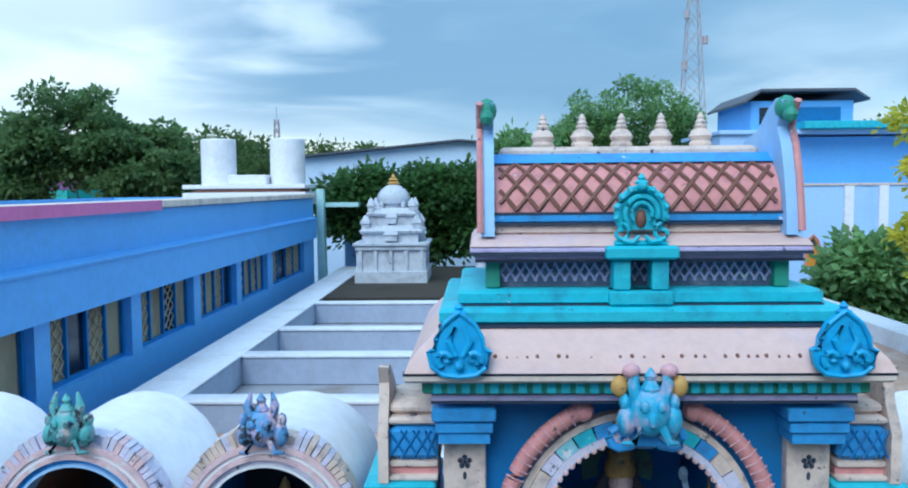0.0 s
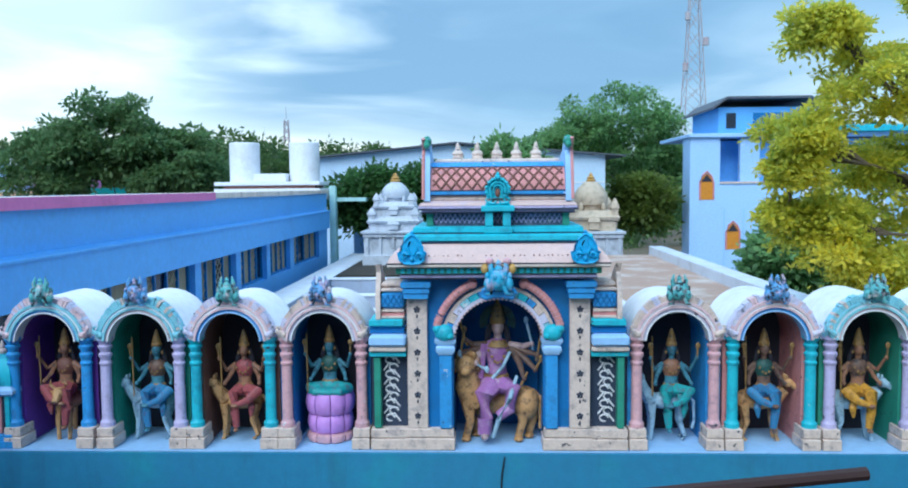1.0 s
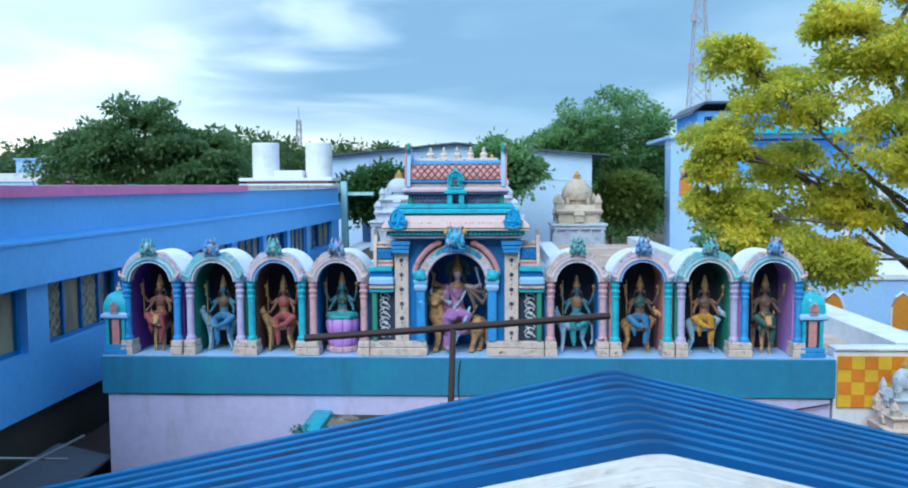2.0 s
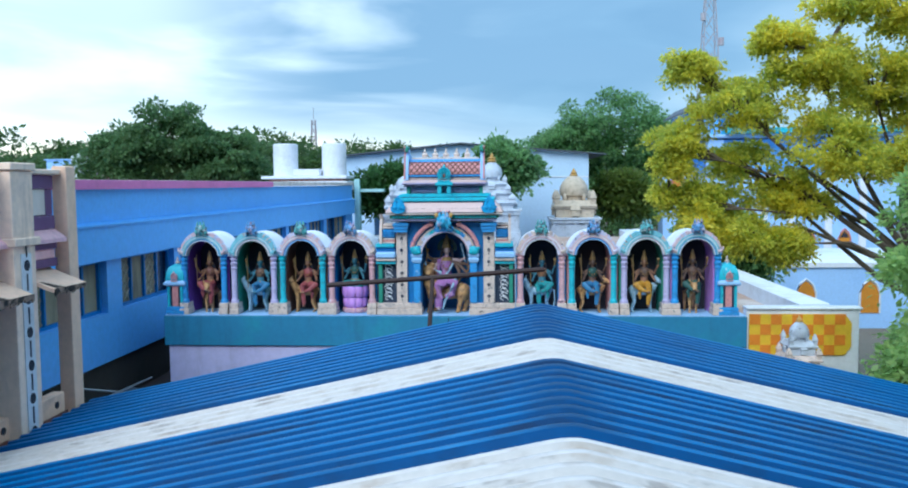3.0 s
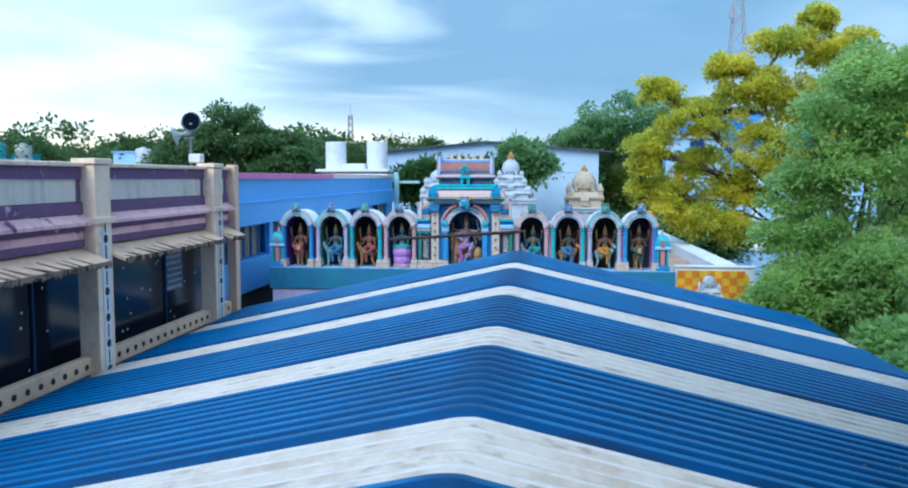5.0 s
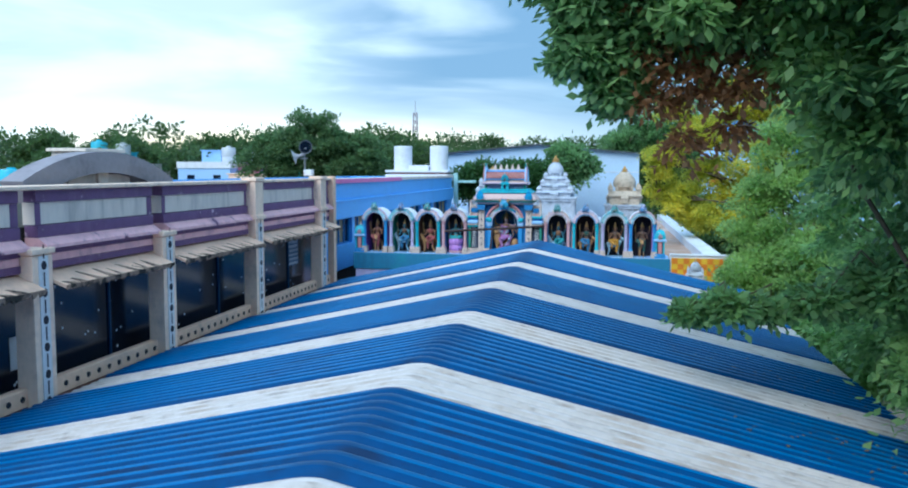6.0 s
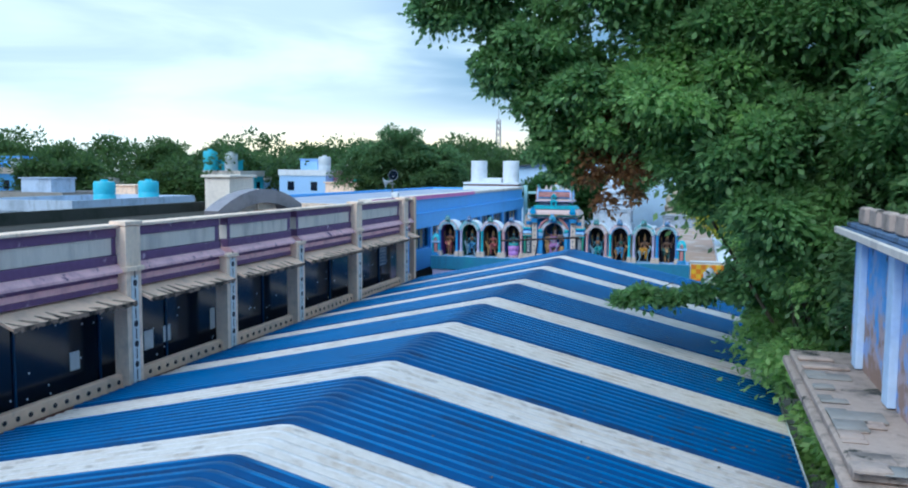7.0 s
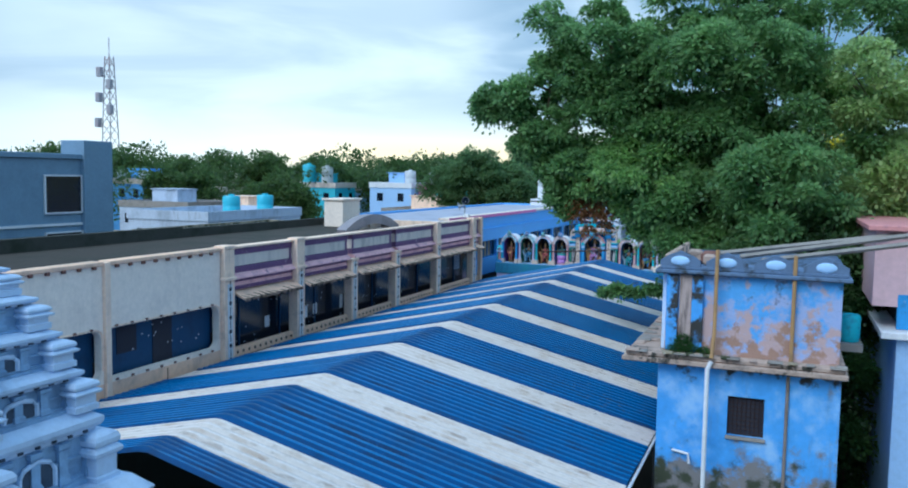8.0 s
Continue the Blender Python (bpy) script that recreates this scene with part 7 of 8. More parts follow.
# ---- gabled shed behind the temple ----
SHED_WALL = mat("pale_shed_paint", (0.52, 0.67, 0.86), 0.6, (0.38, 0.52, 0.72), 0.5, big=0.4)
gs = thing("gabled_shed", (-1, 37, 0), "pale blue gabled shed with a dark sheet roof", "shed")
part("wall", Shape().prism([(-8.6, 0), (5.9, 0), (5.9, 8.38), (-1.6, 9.0), (-8.6, 8.35)], "y", 33, 41), SHED_WALL, gs)
DARK_ROOF = mat("dark_roof_sheet", (0.09, 0.10, 0.13), 0.6)
part("roof", Shape().prism([(-9.0, 8.34), (-1.6, 9.02), (6.9, 8.30), (6.9, 8.36), (-1.6, 9.10), (-9.0, 8.41)], "y", 32.6, 41.4), DARK_ROOF, gs)
part("band", Shape().box(-8.6, 5.9, 32.97, 32.995, 7.0, 7.06), WHITE, gs)
solid("stair_parapet", Shape().prism([(24.7, 3.6), (25.3, 3.6), (25.0, 6.9), (24.7, 6.95)], "x", -6.45, -6.2).prism([(24.9, 6.3), (27.8, 6.3), (27.8, 6.45), (24.9, 6.45)], "x", -6.4, -5.0), mat("mint_paint", (0.42, 0.66, 0.66), 0.6), "mint green parapet of an outer stair", "parapet")
solid("pale_house", Shape().box(-6.1, -4.4, 28.5, 30.5, 0, 6.2), PALEBLUE, "pale blue low house behind the wing", "house")


# ---- lattice masts ----
def mast(x, y, z, h, w0, w1, r, label, dishes=0):
    t = thing("lattice_mast", (x, y, z), label, "mast", group="lattice masts")
    n = 14
    pale = MAST_PAINT
    for sx in (-1, 1):
        for sy in (-1, 1):
            part("leg", Shape().tube([(x + sx * w0, y + sy * w0, z), (x + sx * w1, y + sy * w1, z + h)], r, 5), pale, t)
    s = Shape()
    for i in range(n):
        a, b = i / n, (i + 1) / n
        wa, wb = w0 + (w1 - w0) * a, w0 + (w1 - w0) * b
        for sx, sy, ex, ey in ((-1, -1, 1, -1), (1, -1, 1, 1), (1, 1, -1, 1), (-1, 1, -1, -1)):
            s.tube([(x + sx * wa, y + sy * wa, z + h * a), (x + ex * wb, y + ey * wb, z + h * b)], r * 0.6, 4)
            s.tube([(x + ex * wa, y + ey * wa, z + h * a), (x + sx * wb, y + sy * wb, z + h * b)], r * 0.6, 4)
    part("bracing", s, pale, t)
    part("spike", Shape().tube([(x, y, z + h), (x, y, z + h * 1.12)], r * 0.8, 5), pale, t)
    for i in range(dishes):
        q = 0.55 + 0.4 * i / max(1, dishes)
        wq = w0 + (w1 - w0) * q + r * 5
        part("antenna", Shape().lathe([(r * 6, 0), (r * 6, r * 16)], x + wq * (1 if i % 2 else -1), y - wq, z + h * q, 8), pale, t)
    return t


MAST_PAINT = mat("pale_mast_paint", (0.42, 0.40, 0.45), 0.6, (0.4, 0.22, 0.24), 0.6, big=0.2)
mast(57, 220, 0, 68, 4.2, 0.7, 0.13, "tall red and white lattice mast behind the houses", 4)
mast(-37, 144, 0, 19.5, 0.9, 0.35, 0.07, "thin lattice mast above distant trees", 0)
mast(-124, 90, 0, 33, 1.6, 0.6, 0.12, "lattice mast with antennas above the town", 5)

# ---- pale blue house on the far side of the hall ----
bh = thing("blue_house", (15, 38, 0), "three-storey pale blue house with arched orange windows", "house")
BLUE_LT = mat("light_blue_house_paint", (0.40, 0.60, 0.92), 0.6, (0.30, 0.48, 0.80), 0.5, big=0.5)
ORANGE = mat("orange_shutter_paint", (0.62, 0.24, 0.02), 0.5, (0.4, 0.14, 0.02), 0.4, big=3)
part("wall", Shape().box(10.6, 12.15, 35, 36.6, 0, 9.3).box(12.15, 24.5, 35, 42, 0, 6.95), BLUE_LT, bh)
part("upper_wall", Shape().box(12.15, 24.5, 36.6, 42, 6.95, 9.2).box(14.2, 24.5, 35.6, 36.6, 6.95, 9.2), SKYBLUE, bh)
part("balcony_pier", Shape().box(13.2, 14.2, 35.05, 35.4, 6.95, 9.2), BLUE_LT, bh)
part("slab", Shape().box(10.5, 24.6, 34.8, 42, 9.302, 9.5, 0.02), BLUE_LT, bh)
part("sunshade", Shape().box(14.2, 24.8, 34.2, 36, 9.504, 9.85, 0.03), CYAN, bh)
part("penthouse", Shape().box(12.2, 17.0, 35.6, 41, 9.5, 10.9), SKYBLUE, bh)
part("penthouse_roof", Shape().prism([(11.75, 10.75), (12.5, 11.3), (16.8, 11.3), (17.5, 10.85), (17.5, 10.95), (16.8, 11.42), (12.5, 11.42), (11.75, 10.86)], "y", 35.0, 41.4), DARK_ROOF, bh)
part("penthouse_window", Shape().box(12.6, 13.1, 35.56, 35.6, 9.8, 10.6), GLASS_DARK, bh)
part("penthouse_window", Shape().box(14.0, 16.4, 35.56, 35.6, 9.9, 10.6), DEEPBLUE, bh)
part("ledge", Shape().box(12.15, 24.5, 34.92, 35.0, 6.9, 7.0), BEIGE, bh)
for x, z in ((11.47, 6.06), (12.86, 3.45), (15.0, 3.1), (19.3, 2.3), (21.4, 2.3)):
    w = part("window", Shape().prism([(x - 0.31, z), (x + 0.31, z), (x + 0.31, z + 0.9), (x + 0.2, z + 1.2), (x, z + 1.4), (x - 0.2, z + 1.2), (x - 0.31, z + 0.9)], "y", 34.98, 35.06), ORANGE, bh, "orange shuttered arched window")
    part("surround", Shape().tube([(x - 0.35, 34.97, z), (x - 0.35, 34.97, z + 0.92), (x - 0.22, 34.97, z + 1.26), (x, 34.97, z + 1.48), (x + 0.22, 34.97, z + 1.26), (x + 0.35, 34.97, z + 0.92), (x + 0.35, 34.97, z)], 0.05, 6), SALMON, w)
    part("arch_top", Shape().prism([(x - 0.28, z + 0.95), (x + 0.28, z + 0.95), (x, z + 1.35)], "y", 34.96, 34.975), DARK, w)
for x in (12.4, 13.4, 14.5):
    part("wall_groove", Shape().box(x - 0.03, x + 0.03, 34.96, 34.998, 2.2, 5.6), PALEBLUE, bh)

for x in (16.6, 18.2, 20.4, 22.4):
    part("pilaster", Shape().box(x - 0.22, x + 0.22, 34.86, 34.998, 0, 6.88, 0.02), WHITE, bh)
annex = thing("low_annex", (18.5, 26, 0), "low pale blue annex with an arched orange window", "building")
part("wall", Shape().box(13.2, 24.5, 22.0, 30.0, 0, 2.75), BLUE_LT, annex)
part("parapet", Shape().box(13.1, 24.6, 21.9, 30.1, 2.752, 3.0, 0.02), WHITE, annex)
for x in (14.6, 17.4, 20.2):
    w = part("window", Shape().prism([(x - 0.4, 0.7), (x + 0.4, 0.7), (x + 0.4, 1.6), (x + 0.25, 1.95), (x, 2.15), (x - 0.25, 1.95), (x - 0.4, 1.6)], "y", 21.97, 22.04), ORANGE, annex, "orange shuttered arched window")
    part("surround", Shape().tube([(x - 0.44, 21.97, 0.7), (x - 0.44, 21.97, 1.62), (x - 0.28, 21.97, 2.02), (x, 21.97, 2.24), (x + 0.28, 21.97, 2.02), (x + 0.44, 21.97, 1.62), (x + 0.44, 21.97, 0.7)], 0.05, 6), WHITE, w)

# ---- wall with a chequered banner ----
side = thing("side_wall", (6.8, 0.2, 0), "white side wall beside the temple front", "wall")
part("wall", Shape().box(5.75, 7.85, 0.10, 0.32, 0, 4.20, 0.01), WHITE, side)
part("cap", Shape().box(5.75, 7.9, 0.06, 0.36, 4.202, 4.25, 0.01), WHITE, side)
banner = thing("chequered_banner", (6.75, 0.07, 3.3), "yellow and orange chequered banner on a wall", "banner")
YEL = mat("yellow_print", (0.75, 0.46, 0.03), 0.5)
ORG = mat("orange_print", (0.70, 0.22, 0.02), 0.5)
part("sheet", Shape().prism([(5.80, 3.33), (7.58, 3.33), (7.70, 3.5), (7.70, 3.95), (7.58, 4.12), (5.80, 4.12)], "y", 0.07, 0.095), YEL, banner)
for i in range(9):
    for j in range(4):
        if (i + j) % 2:
            part("square", Shape().box(5.81 + 0.197 * i, 5.81 + 0.197 * (i + 1), 0.060, 0.068, 3.333 + 0.196 * j, 3.333 + 0.196 * (j + 1)), ORG, banner)
vimana(6.55, -0.45, 2.75, 0.36, 4.2, (BEIGE, STONE_WHITE), "small buff and white stepped shrine before the banner", 2, 2.75)

# ---- in front of the temple ----
solid("canopy_slab", Shape().box(-1.95, 4.8, -3.6, 0.02, 3.02, 3.17, 0.02), MOSS, "mossy stained concrete canopy slab", "slab")
solid("canopy_beam", Shape().box(-2.25, -1.96, -3.7, 0.02, 3.0, 3.24, 0.02), CYAN, "turquoise painted edge beam of a canopy", "beam")
rail = thing("pipe_rail", (0.19, -5.2, 4.73), "rust-brown pipe bar on a short post above the roof", "rail")
part("bar", Shape().tube([(-1.25, -4.73, 5.27), (0.2, -4.62, 5.36), (1.72, -4.46, 5.455)], 0.035, 8), RUST, rail)
part("post", Shape().tube([(0.19, -5.18, 4.70), (0.19, -4.66, 5.34)], 0.03, 8), RUST, rail)
part("foot", Shape().box(0.09, 0.29, -5.3, -5.1, 4.70, 4.745, 0.005), RUST, rail)
for i in range(3):
    z = 2.5 - 0.15 * i
    s = Shape().prism([(-6.5, z + 0.2), (-5.62, z), (-5.62, z + 0.05), (-6.5, z + 0.25)], "y", -4.8 + 2.6 * i, -2.4 + 2.6 * i)
    solid("lean_to_sheet", s, (RUST, DARK_ROOF, RUST)[i], "dark rusty lean-to sheet in the alley", "roof sheet", group="lean-to sheets")
s = Shape()
for a, b in (((-6.4, -4.6, 2.8), (-5.7, -0.5, 2.95)), ((-6.4, -2.0, 3.1), (-5.7, -1.0, 2.75))):
    s.tube([a, b], 0.02, 5)
solid("alley_poles", s, STEEL, "thin metal poles across the alley", "pole")
solid("blue_tarpaulin", Shape().box(-6.45, -5.75, -3.0, -1.2, 2.0, 2.3, 0.08), BRIGHTBLUE, "blue tarpaulin bundle in the alley", "tarpaulin")

CABLE = mat("black_cable_rubber", (0.015, 0.014, 0.014), 0.6)
solid("wall_cable", Shape().tube([(5.66, -0.02, 3.40), (5.0, -0.025, 3.28), (4.3, -0.02, 3.36), (3.4, -0.025, 3.24), (2.7, -0.02, 3.27)], 0.014, 5), CABLE, "thin black cable sagging along the lavender wall", "cable")
solid("wall_wire", Shape().tube([(0.06, -0.03, 4.04), (0.03, -0.035, 3.86), (0.02, -0.03, 3.62), (0.05, -0.03, 3.2)], 0.009, 5), CABLE, "thin dark wire hanging over the teal band", "wire")
for x, y, z, r, n, words in ((-2.1, -1.6, 3.25, 0.10, 160, "small potted weed on the turquoise beam"), (1.25, -0.25, 3.18, 0.12, 220, "small green weed growing at the wall foot"), (1.6, -0.2, 3.18, 0.09, 140, "small green weed growing at the wall foot")):
    w = thing("weed", (x, y, z), words, "plant", group="weeds on the canopy")
    stem = Shape()
    for i in range(5):
        stem.tube([(x, y, z), (x + random.uniform(-0.06, 0.06), y + random.uniform(-0.05, 0.05), z + random.uniform(0.08, 0.18))], 0.005, 4)
    part("stems", stem, BARK, w)
    leaves("foliage", [(x + random.uniform(-r, r), y + random.uniform(-r, r), z + random.uniform(0.08, 0.2)) for i in range(6)], [r * 0.6] * 6, n, 0.05, LEAF_DARK, w)

# ---- loudspeakers ----
sp = thing("loudspeakers", (-5.0, -6.55, 6.9), "two horn loudspeakers on a pole above the parapet", "loudspeaker")
GREY_HORN = mat("dark_grey_horn_paint", (0.14, 0.15, 0.18), 0.45)
HORN = mat("grey_horn_paint", (0.42, 0.43, 0.47), 0.45)
part("pole", Shape().tube([(-5.0, -6.55, 6.9), (-5.0, -6.55, 7.75)], 0.025, 8), STEEL, sp)


def horn(cx, cy, cz, aim, size, shell, inner):
    d = Vector(aim).normalized()
    turn = d.to_track_quat("Z", "Y").to_matrix()
    a = Shape().lathe([(0.05, -0.5), (0.07, -0.45), (0.07, -0.3), (0.05, -0.28), (0.07, -0.2), (0.14, -0.1), (0.30, 0.0), (0.32, 0.01), (0.29, 0.01), (0.10, -0.12), (0.02, -0.15)], 0, 0, 0, 20)
    b = Shape().lathe([(0.285, -0.004), (0.10, -0.11), (0.02, -0.13)], 0, 0, 0, 20)
    for q in (a, b):
        q.v = [tuple(Vector((cx, cy, cz)) + turn @ (Vector(p) * size)) for p in q.v]
    h = part("horn", a, shell, sp)
    part("mouth", b, inner, h)


horn(-4.92, -6.68, 7.76, (0.62, -0.75, -0.1), 0.62, GREY_HORN, GLASS_DARK)
horn(-5.26, -6.72, 7.47, (-0.95, -0.30, -0.30), 0.66, HORN, HORN)
part("bracket", Shape().box(-5.12, -4.92, -6.62, -6.5, 7.42, 7.46, 0.01), STEEL, sp)
part("bracket", Shape().box(-5.03, -4.9, -6.7, -6.5, 7.70, 7.74, 0.01), STEEL, sp)
solid("junction_box", Shape().box(-4.98, -4.74, -6.72, -6.5, 6.94, 7.12, 0.02), WHITE, "small white junction box on the parapet", "box")

# ---- blue weathered stair tower ----
tw = thing("stair_tower", (9.25, -27.2, 0), "weathered blue tower with a concrete ledge and grilled window", "tower")
BLUE_W = mat("weathered_blue_paint", (0.10, 0.36, 0.84), 0.65, (0.07, 0.27, 0.66), 0.7, big=1.3, fine=7, bump=0.35, drips=0.55, drip_color=(0.16, 0.17, 0.19))
BLUE_PEEL = mat("peeling_blue_paint", (0.12, 0.38, 0.82), 0.65, (0.09, 0.29, 0.68), 0.6, big=1.7, fine=11, bump=0.6, drips=0.3, drip_color=(0.07, 0.06, 0.06))
worn(BLUE_PEEL, (0.34, 0.42, 0.70), 5.75, 7.2, 0.14, -0.04, 0.44, 0.60, 2.6)
worn(BLUE_PEEL, (0.50, 0.36, 0.37), 5.75, 7.1, 0.13, -0.09, 0.50, 0.62, 3.1)
worn(BLUE_PEEL, (0.36, 0.22, 0.17), 5.75, 7.0, 0.12, -0.16, 0.53, 0.63, 3.9)
worn(BLUE_PEEL, (0.05, 0.045, 0.05), 7.25, 6.5, 0.08, -0.10, 0.58, 0.74, 5.5)
worn(BLUE_W, (0.34, 0.55, 0.86), 3.0, 7.0, 0.0, 0.0, 0.46, 0.74, 1.5)
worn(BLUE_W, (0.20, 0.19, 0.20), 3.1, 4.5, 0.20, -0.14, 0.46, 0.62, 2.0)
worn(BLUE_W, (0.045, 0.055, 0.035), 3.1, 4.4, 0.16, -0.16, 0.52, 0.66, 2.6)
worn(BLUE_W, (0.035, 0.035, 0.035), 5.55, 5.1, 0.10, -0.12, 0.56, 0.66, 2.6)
TOWER_WEST_LIT = mat("west_lit_blue_paint", (0.58, 0.70, 0.92), 0.7, (0.40, 0.52, 0.78), 0.6, big=2.2, fine=9, bump=0.3)
F, B = -28.7, -24.9
hole, rim = ((8.95, 4.30), (9.58, 4.30), (9.58, 5.03), (8.95, 5.03)), ((7.69, 0), (10.81, 0), (10.81, 5.55), (7.69, 5.55))
s = Shape().loft([[(p[0], y, p[1]) for p in q] for q, y in ((rim, F), (rim, F + 0.2), (hole, F + 0.2), (hole, F), (rim, F))], caps=False)
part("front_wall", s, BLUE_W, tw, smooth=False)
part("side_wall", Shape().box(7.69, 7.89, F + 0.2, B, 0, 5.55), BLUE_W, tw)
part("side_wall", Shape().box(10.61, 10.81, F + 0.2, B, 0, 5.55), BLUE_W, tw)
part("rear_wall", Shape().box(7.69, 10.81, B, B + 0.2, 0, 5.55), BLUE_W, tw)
part("upper_wall", Shape().box(7.78, 10.76, F + 0.05, B + 0.15, 5.752, 7.22), BLUE_PEEL, tw)
for x in (7.9, 8.35):
    part("pilaster", Shape().box(x - 0.10, x + 0.10, F - 0.03, F + 0.05, 5.76, 7.2, 0.01), BLUE_W, tw)
# west pilasters are paler than the front ones: western light put in the colour
for y in (-28.4, -27.0, -25.4):
    part("pilaster", Shape().box(7.70, 7.78, y - 0.12, y + 0.12, 5.76, 7.2, 0.01), TOWER_WEST_LIT, tw)
led = Shape().box(7.05, 10.9, F - 0.28, B + 0.4, 5.56, 5.66, 0.02).box(7.12, 10.86, F - 0.22, B + 0.35, 5.662, 5.75, 0.02)
LEDGE = mat("earth_stained_concrete", (0.44, 0.33, 0.28), 0.9, (0.14, 0.12, 0.11), 0.9, big=3, fine=14, bump=0.7)
worn(LEDGE, (0.04, 0.04, 0.035), 0, 10, 0, 0, 0.56, 0.64, 2.4)
part("ledge", led, LEDGE, tw, "broken weathered concrete ledge")
for i in range(26):
    x = random.uniform(7.1, 10.8)
    e = random.uniform(0.04, 0.12)
    part("ledge_chip", Shape().box(x - e, x + e, F - 0.24 - e * 0.6, F - 0.1, 5.75, 5.75 + random.uniform(0.015, 0.05), 0.01), (CONCRETE, MOSS, LEDGE)[i % 3], tw)
for i in range(18):
    y = random.uniform(F, B)
    e = random.uniform(0.05, 0.16)
    part("ledge_chip", Shape().box(7.15, 7.15 + random.uniform(0.1, 0.5), y - e, y + e, 5.75, 5.75 + random.uniform(0.012, 0.04), 0.01), (LEDGE, CONCRETE)[i % 2], tw)
SOOT_BLUE = mat("sooty_blue_paint", (0.12, 0.18, 0.30), 0.8, (0.035, 0.04, 0.045), 1.0, big=3.4, fine=12, bump=0.5)
part("stained_recess", Shape().box(8.03, 8.24, F + 0.02, F + 0.047, 5.76, 7.2), mat("streaked_plaster", (0.46, 0.36, 0.34), 0.8, (0.2, 0.15, 0.14), 0.6, big=3, drips=1.0, drip_color=(0.012, 0.012, 0.014)), tw, "plaster strip with black water stains")
leaves("moss_tuft", [(8.0, F - 0.05, 5.82), (8.15, F - 0.08, 5.9), (8.3, F - 0.05, 5.82), (8.5, F - 0.06, 5.82), (8.12, F - 0.04, 6.02)], [0.15, 0.17, 0.15, 0.12, 0.14], 2600, 0.045, LEAF_DARK, tw)
part("cornice", Shape().box(7.6, 10.9, F - 0.12, B + 0.25, 7.222, 7.30, 0.02).box(7.68, 10.84, F - 0.04, B + 0.2, 7.302, 7.36, 0.01), SOOT_BLUE, tw)
for i in range(4):
    c = 8.02 + 0.82 * i
    part("scallop", Shape().prism([(c - 0.36, 7.362), (c + 0.36, 7.362), (c + 0.36, 7.46), (c + 0.22, 7.55), (c, 7.64), (c - 0.22, 7.55), (c - 0.36, 7.46)], "y", F - 0.02, F + 0.1), SOOT_BLUE, tw)
    part("scallop_disc", Shape().ball(c, F - 0.02, 7.46, 0.17, 0.03, 0.09), BLUE_LT, tw)
for i in range(6):
    y = F + 0.35 + 0.6 * i
    part("baluster", Shape().box(7.72, 7.82, y - 0.18, y + 0.18, 7.362, 7.56, 0.02), LEDGE, tw)
part("cornice_edge", Shape().box(7.55, 7.598, F - 0.12, B + 0.25, 7.224, 7.305, 0.01), BONE, tw, "pale west edge of the cornice")
w = part("window", Shape().box(8.95, 9.58, F + 0.10, F + 0.13, 4.3, 5.03), DARK, tw)
g = Shape()
for i in range(9):
    g.tube([(8.97 + 0.075 * i, F + 0.07, 4.31), (8.97 + 0.075 * i, F + 0.07, 5.02)], 0.006, 4)
    g.tube([(8.95, F + 0.075, 4.34 + 0.08 * i), (9.58, F + 0.075, 4.34 + 0.08 * i)], 0.006, 4)
part("grille", g, RUST, w, "fine rusty window grille")
part("sill", Shape().box(8.93, 9.62, F - 0.06, F + 0.02, 4.24, 4.30, 0.01), CONCRETE, w)
OCHRE_PIPE = mat("ochre_pipe_paint", (0.42, 0.25, 0.11), 0.6, (0.22, 0.15, 0.10), 0.8, big=4, fine=16, bump=0.2)
DULL_PIPE = mat("rusty_grey_pipe_paint", (0.24, 0.20, 0.18), 0.7, (0.14, 0.10, 0.08), 0.7, big=4)
part("drain_pipe", Shape().tube([(8.60, F - 0.34, 0.2), (8.60, F - 0.34, 5.55), (8.66, F - 0.34, 5.7)], 0.04, 8), WHITE, tw, "white plastic drain pipe")
part("drain_pipe", Shape().tube([(8.66, F - 0.30, 5.75), (8.68, F - 0.16, 6.2), (8.68, F - 0.14, 7.7)], 0.035, 8), OCHRE_PIPE, tw)
part("drain_pipe", Shape().tube([(9.95, F - 0.04, 3.0), (9.95, F - 0.04, 5.5)], 0.03, 8), DULL_PIPE, tw)
part("drain_pipe", Shape().tube([(9.98, F - 0.02, 5.76), (9.98, F - 0.06, 7.65)], 0.035, 8), OCHRE_PIPE, tw)
part("elbow_pipe", Shape().tube([(8.0, F - 0.03, 3.9), (8.3, F - 0.1, 3.88), (8.32, F - 0.1, 3.7)], 0.025, 6), WHITE, tw)
for i in range(9):
    x, y, e = 8.25 + random.uniform(-0.35, 0.5), F + 0.7 + random.uniform(-0.4, 0.6), random.uniform(0.06, 0.14)
    part("rubble_stone", Shape().box(x - e, x + e * 1.3, y - e, y + e, 7.36, 7.36 + e * random.uniform(1.2, 2.4), e * 0.4), (LEDGE, BROWN_RED)[i % 2], tw)
for i, (a, b) in enumerate((((8.6, -27.2, 7.5), (12.4, -25.8, 8.0)), ((9.0, -27.5, 7.48), (12.6, -26.3, 8.05)), ((9.4, -27.8, 7.45), (12.2, -26.8, 7.85)))):
    s = Shape().tube([a, b], 0.05, 4)
    solid("wood_plank", s, CONCRETE, "old grey plank laid across the roof tops", "plank", group="planks on the tower")
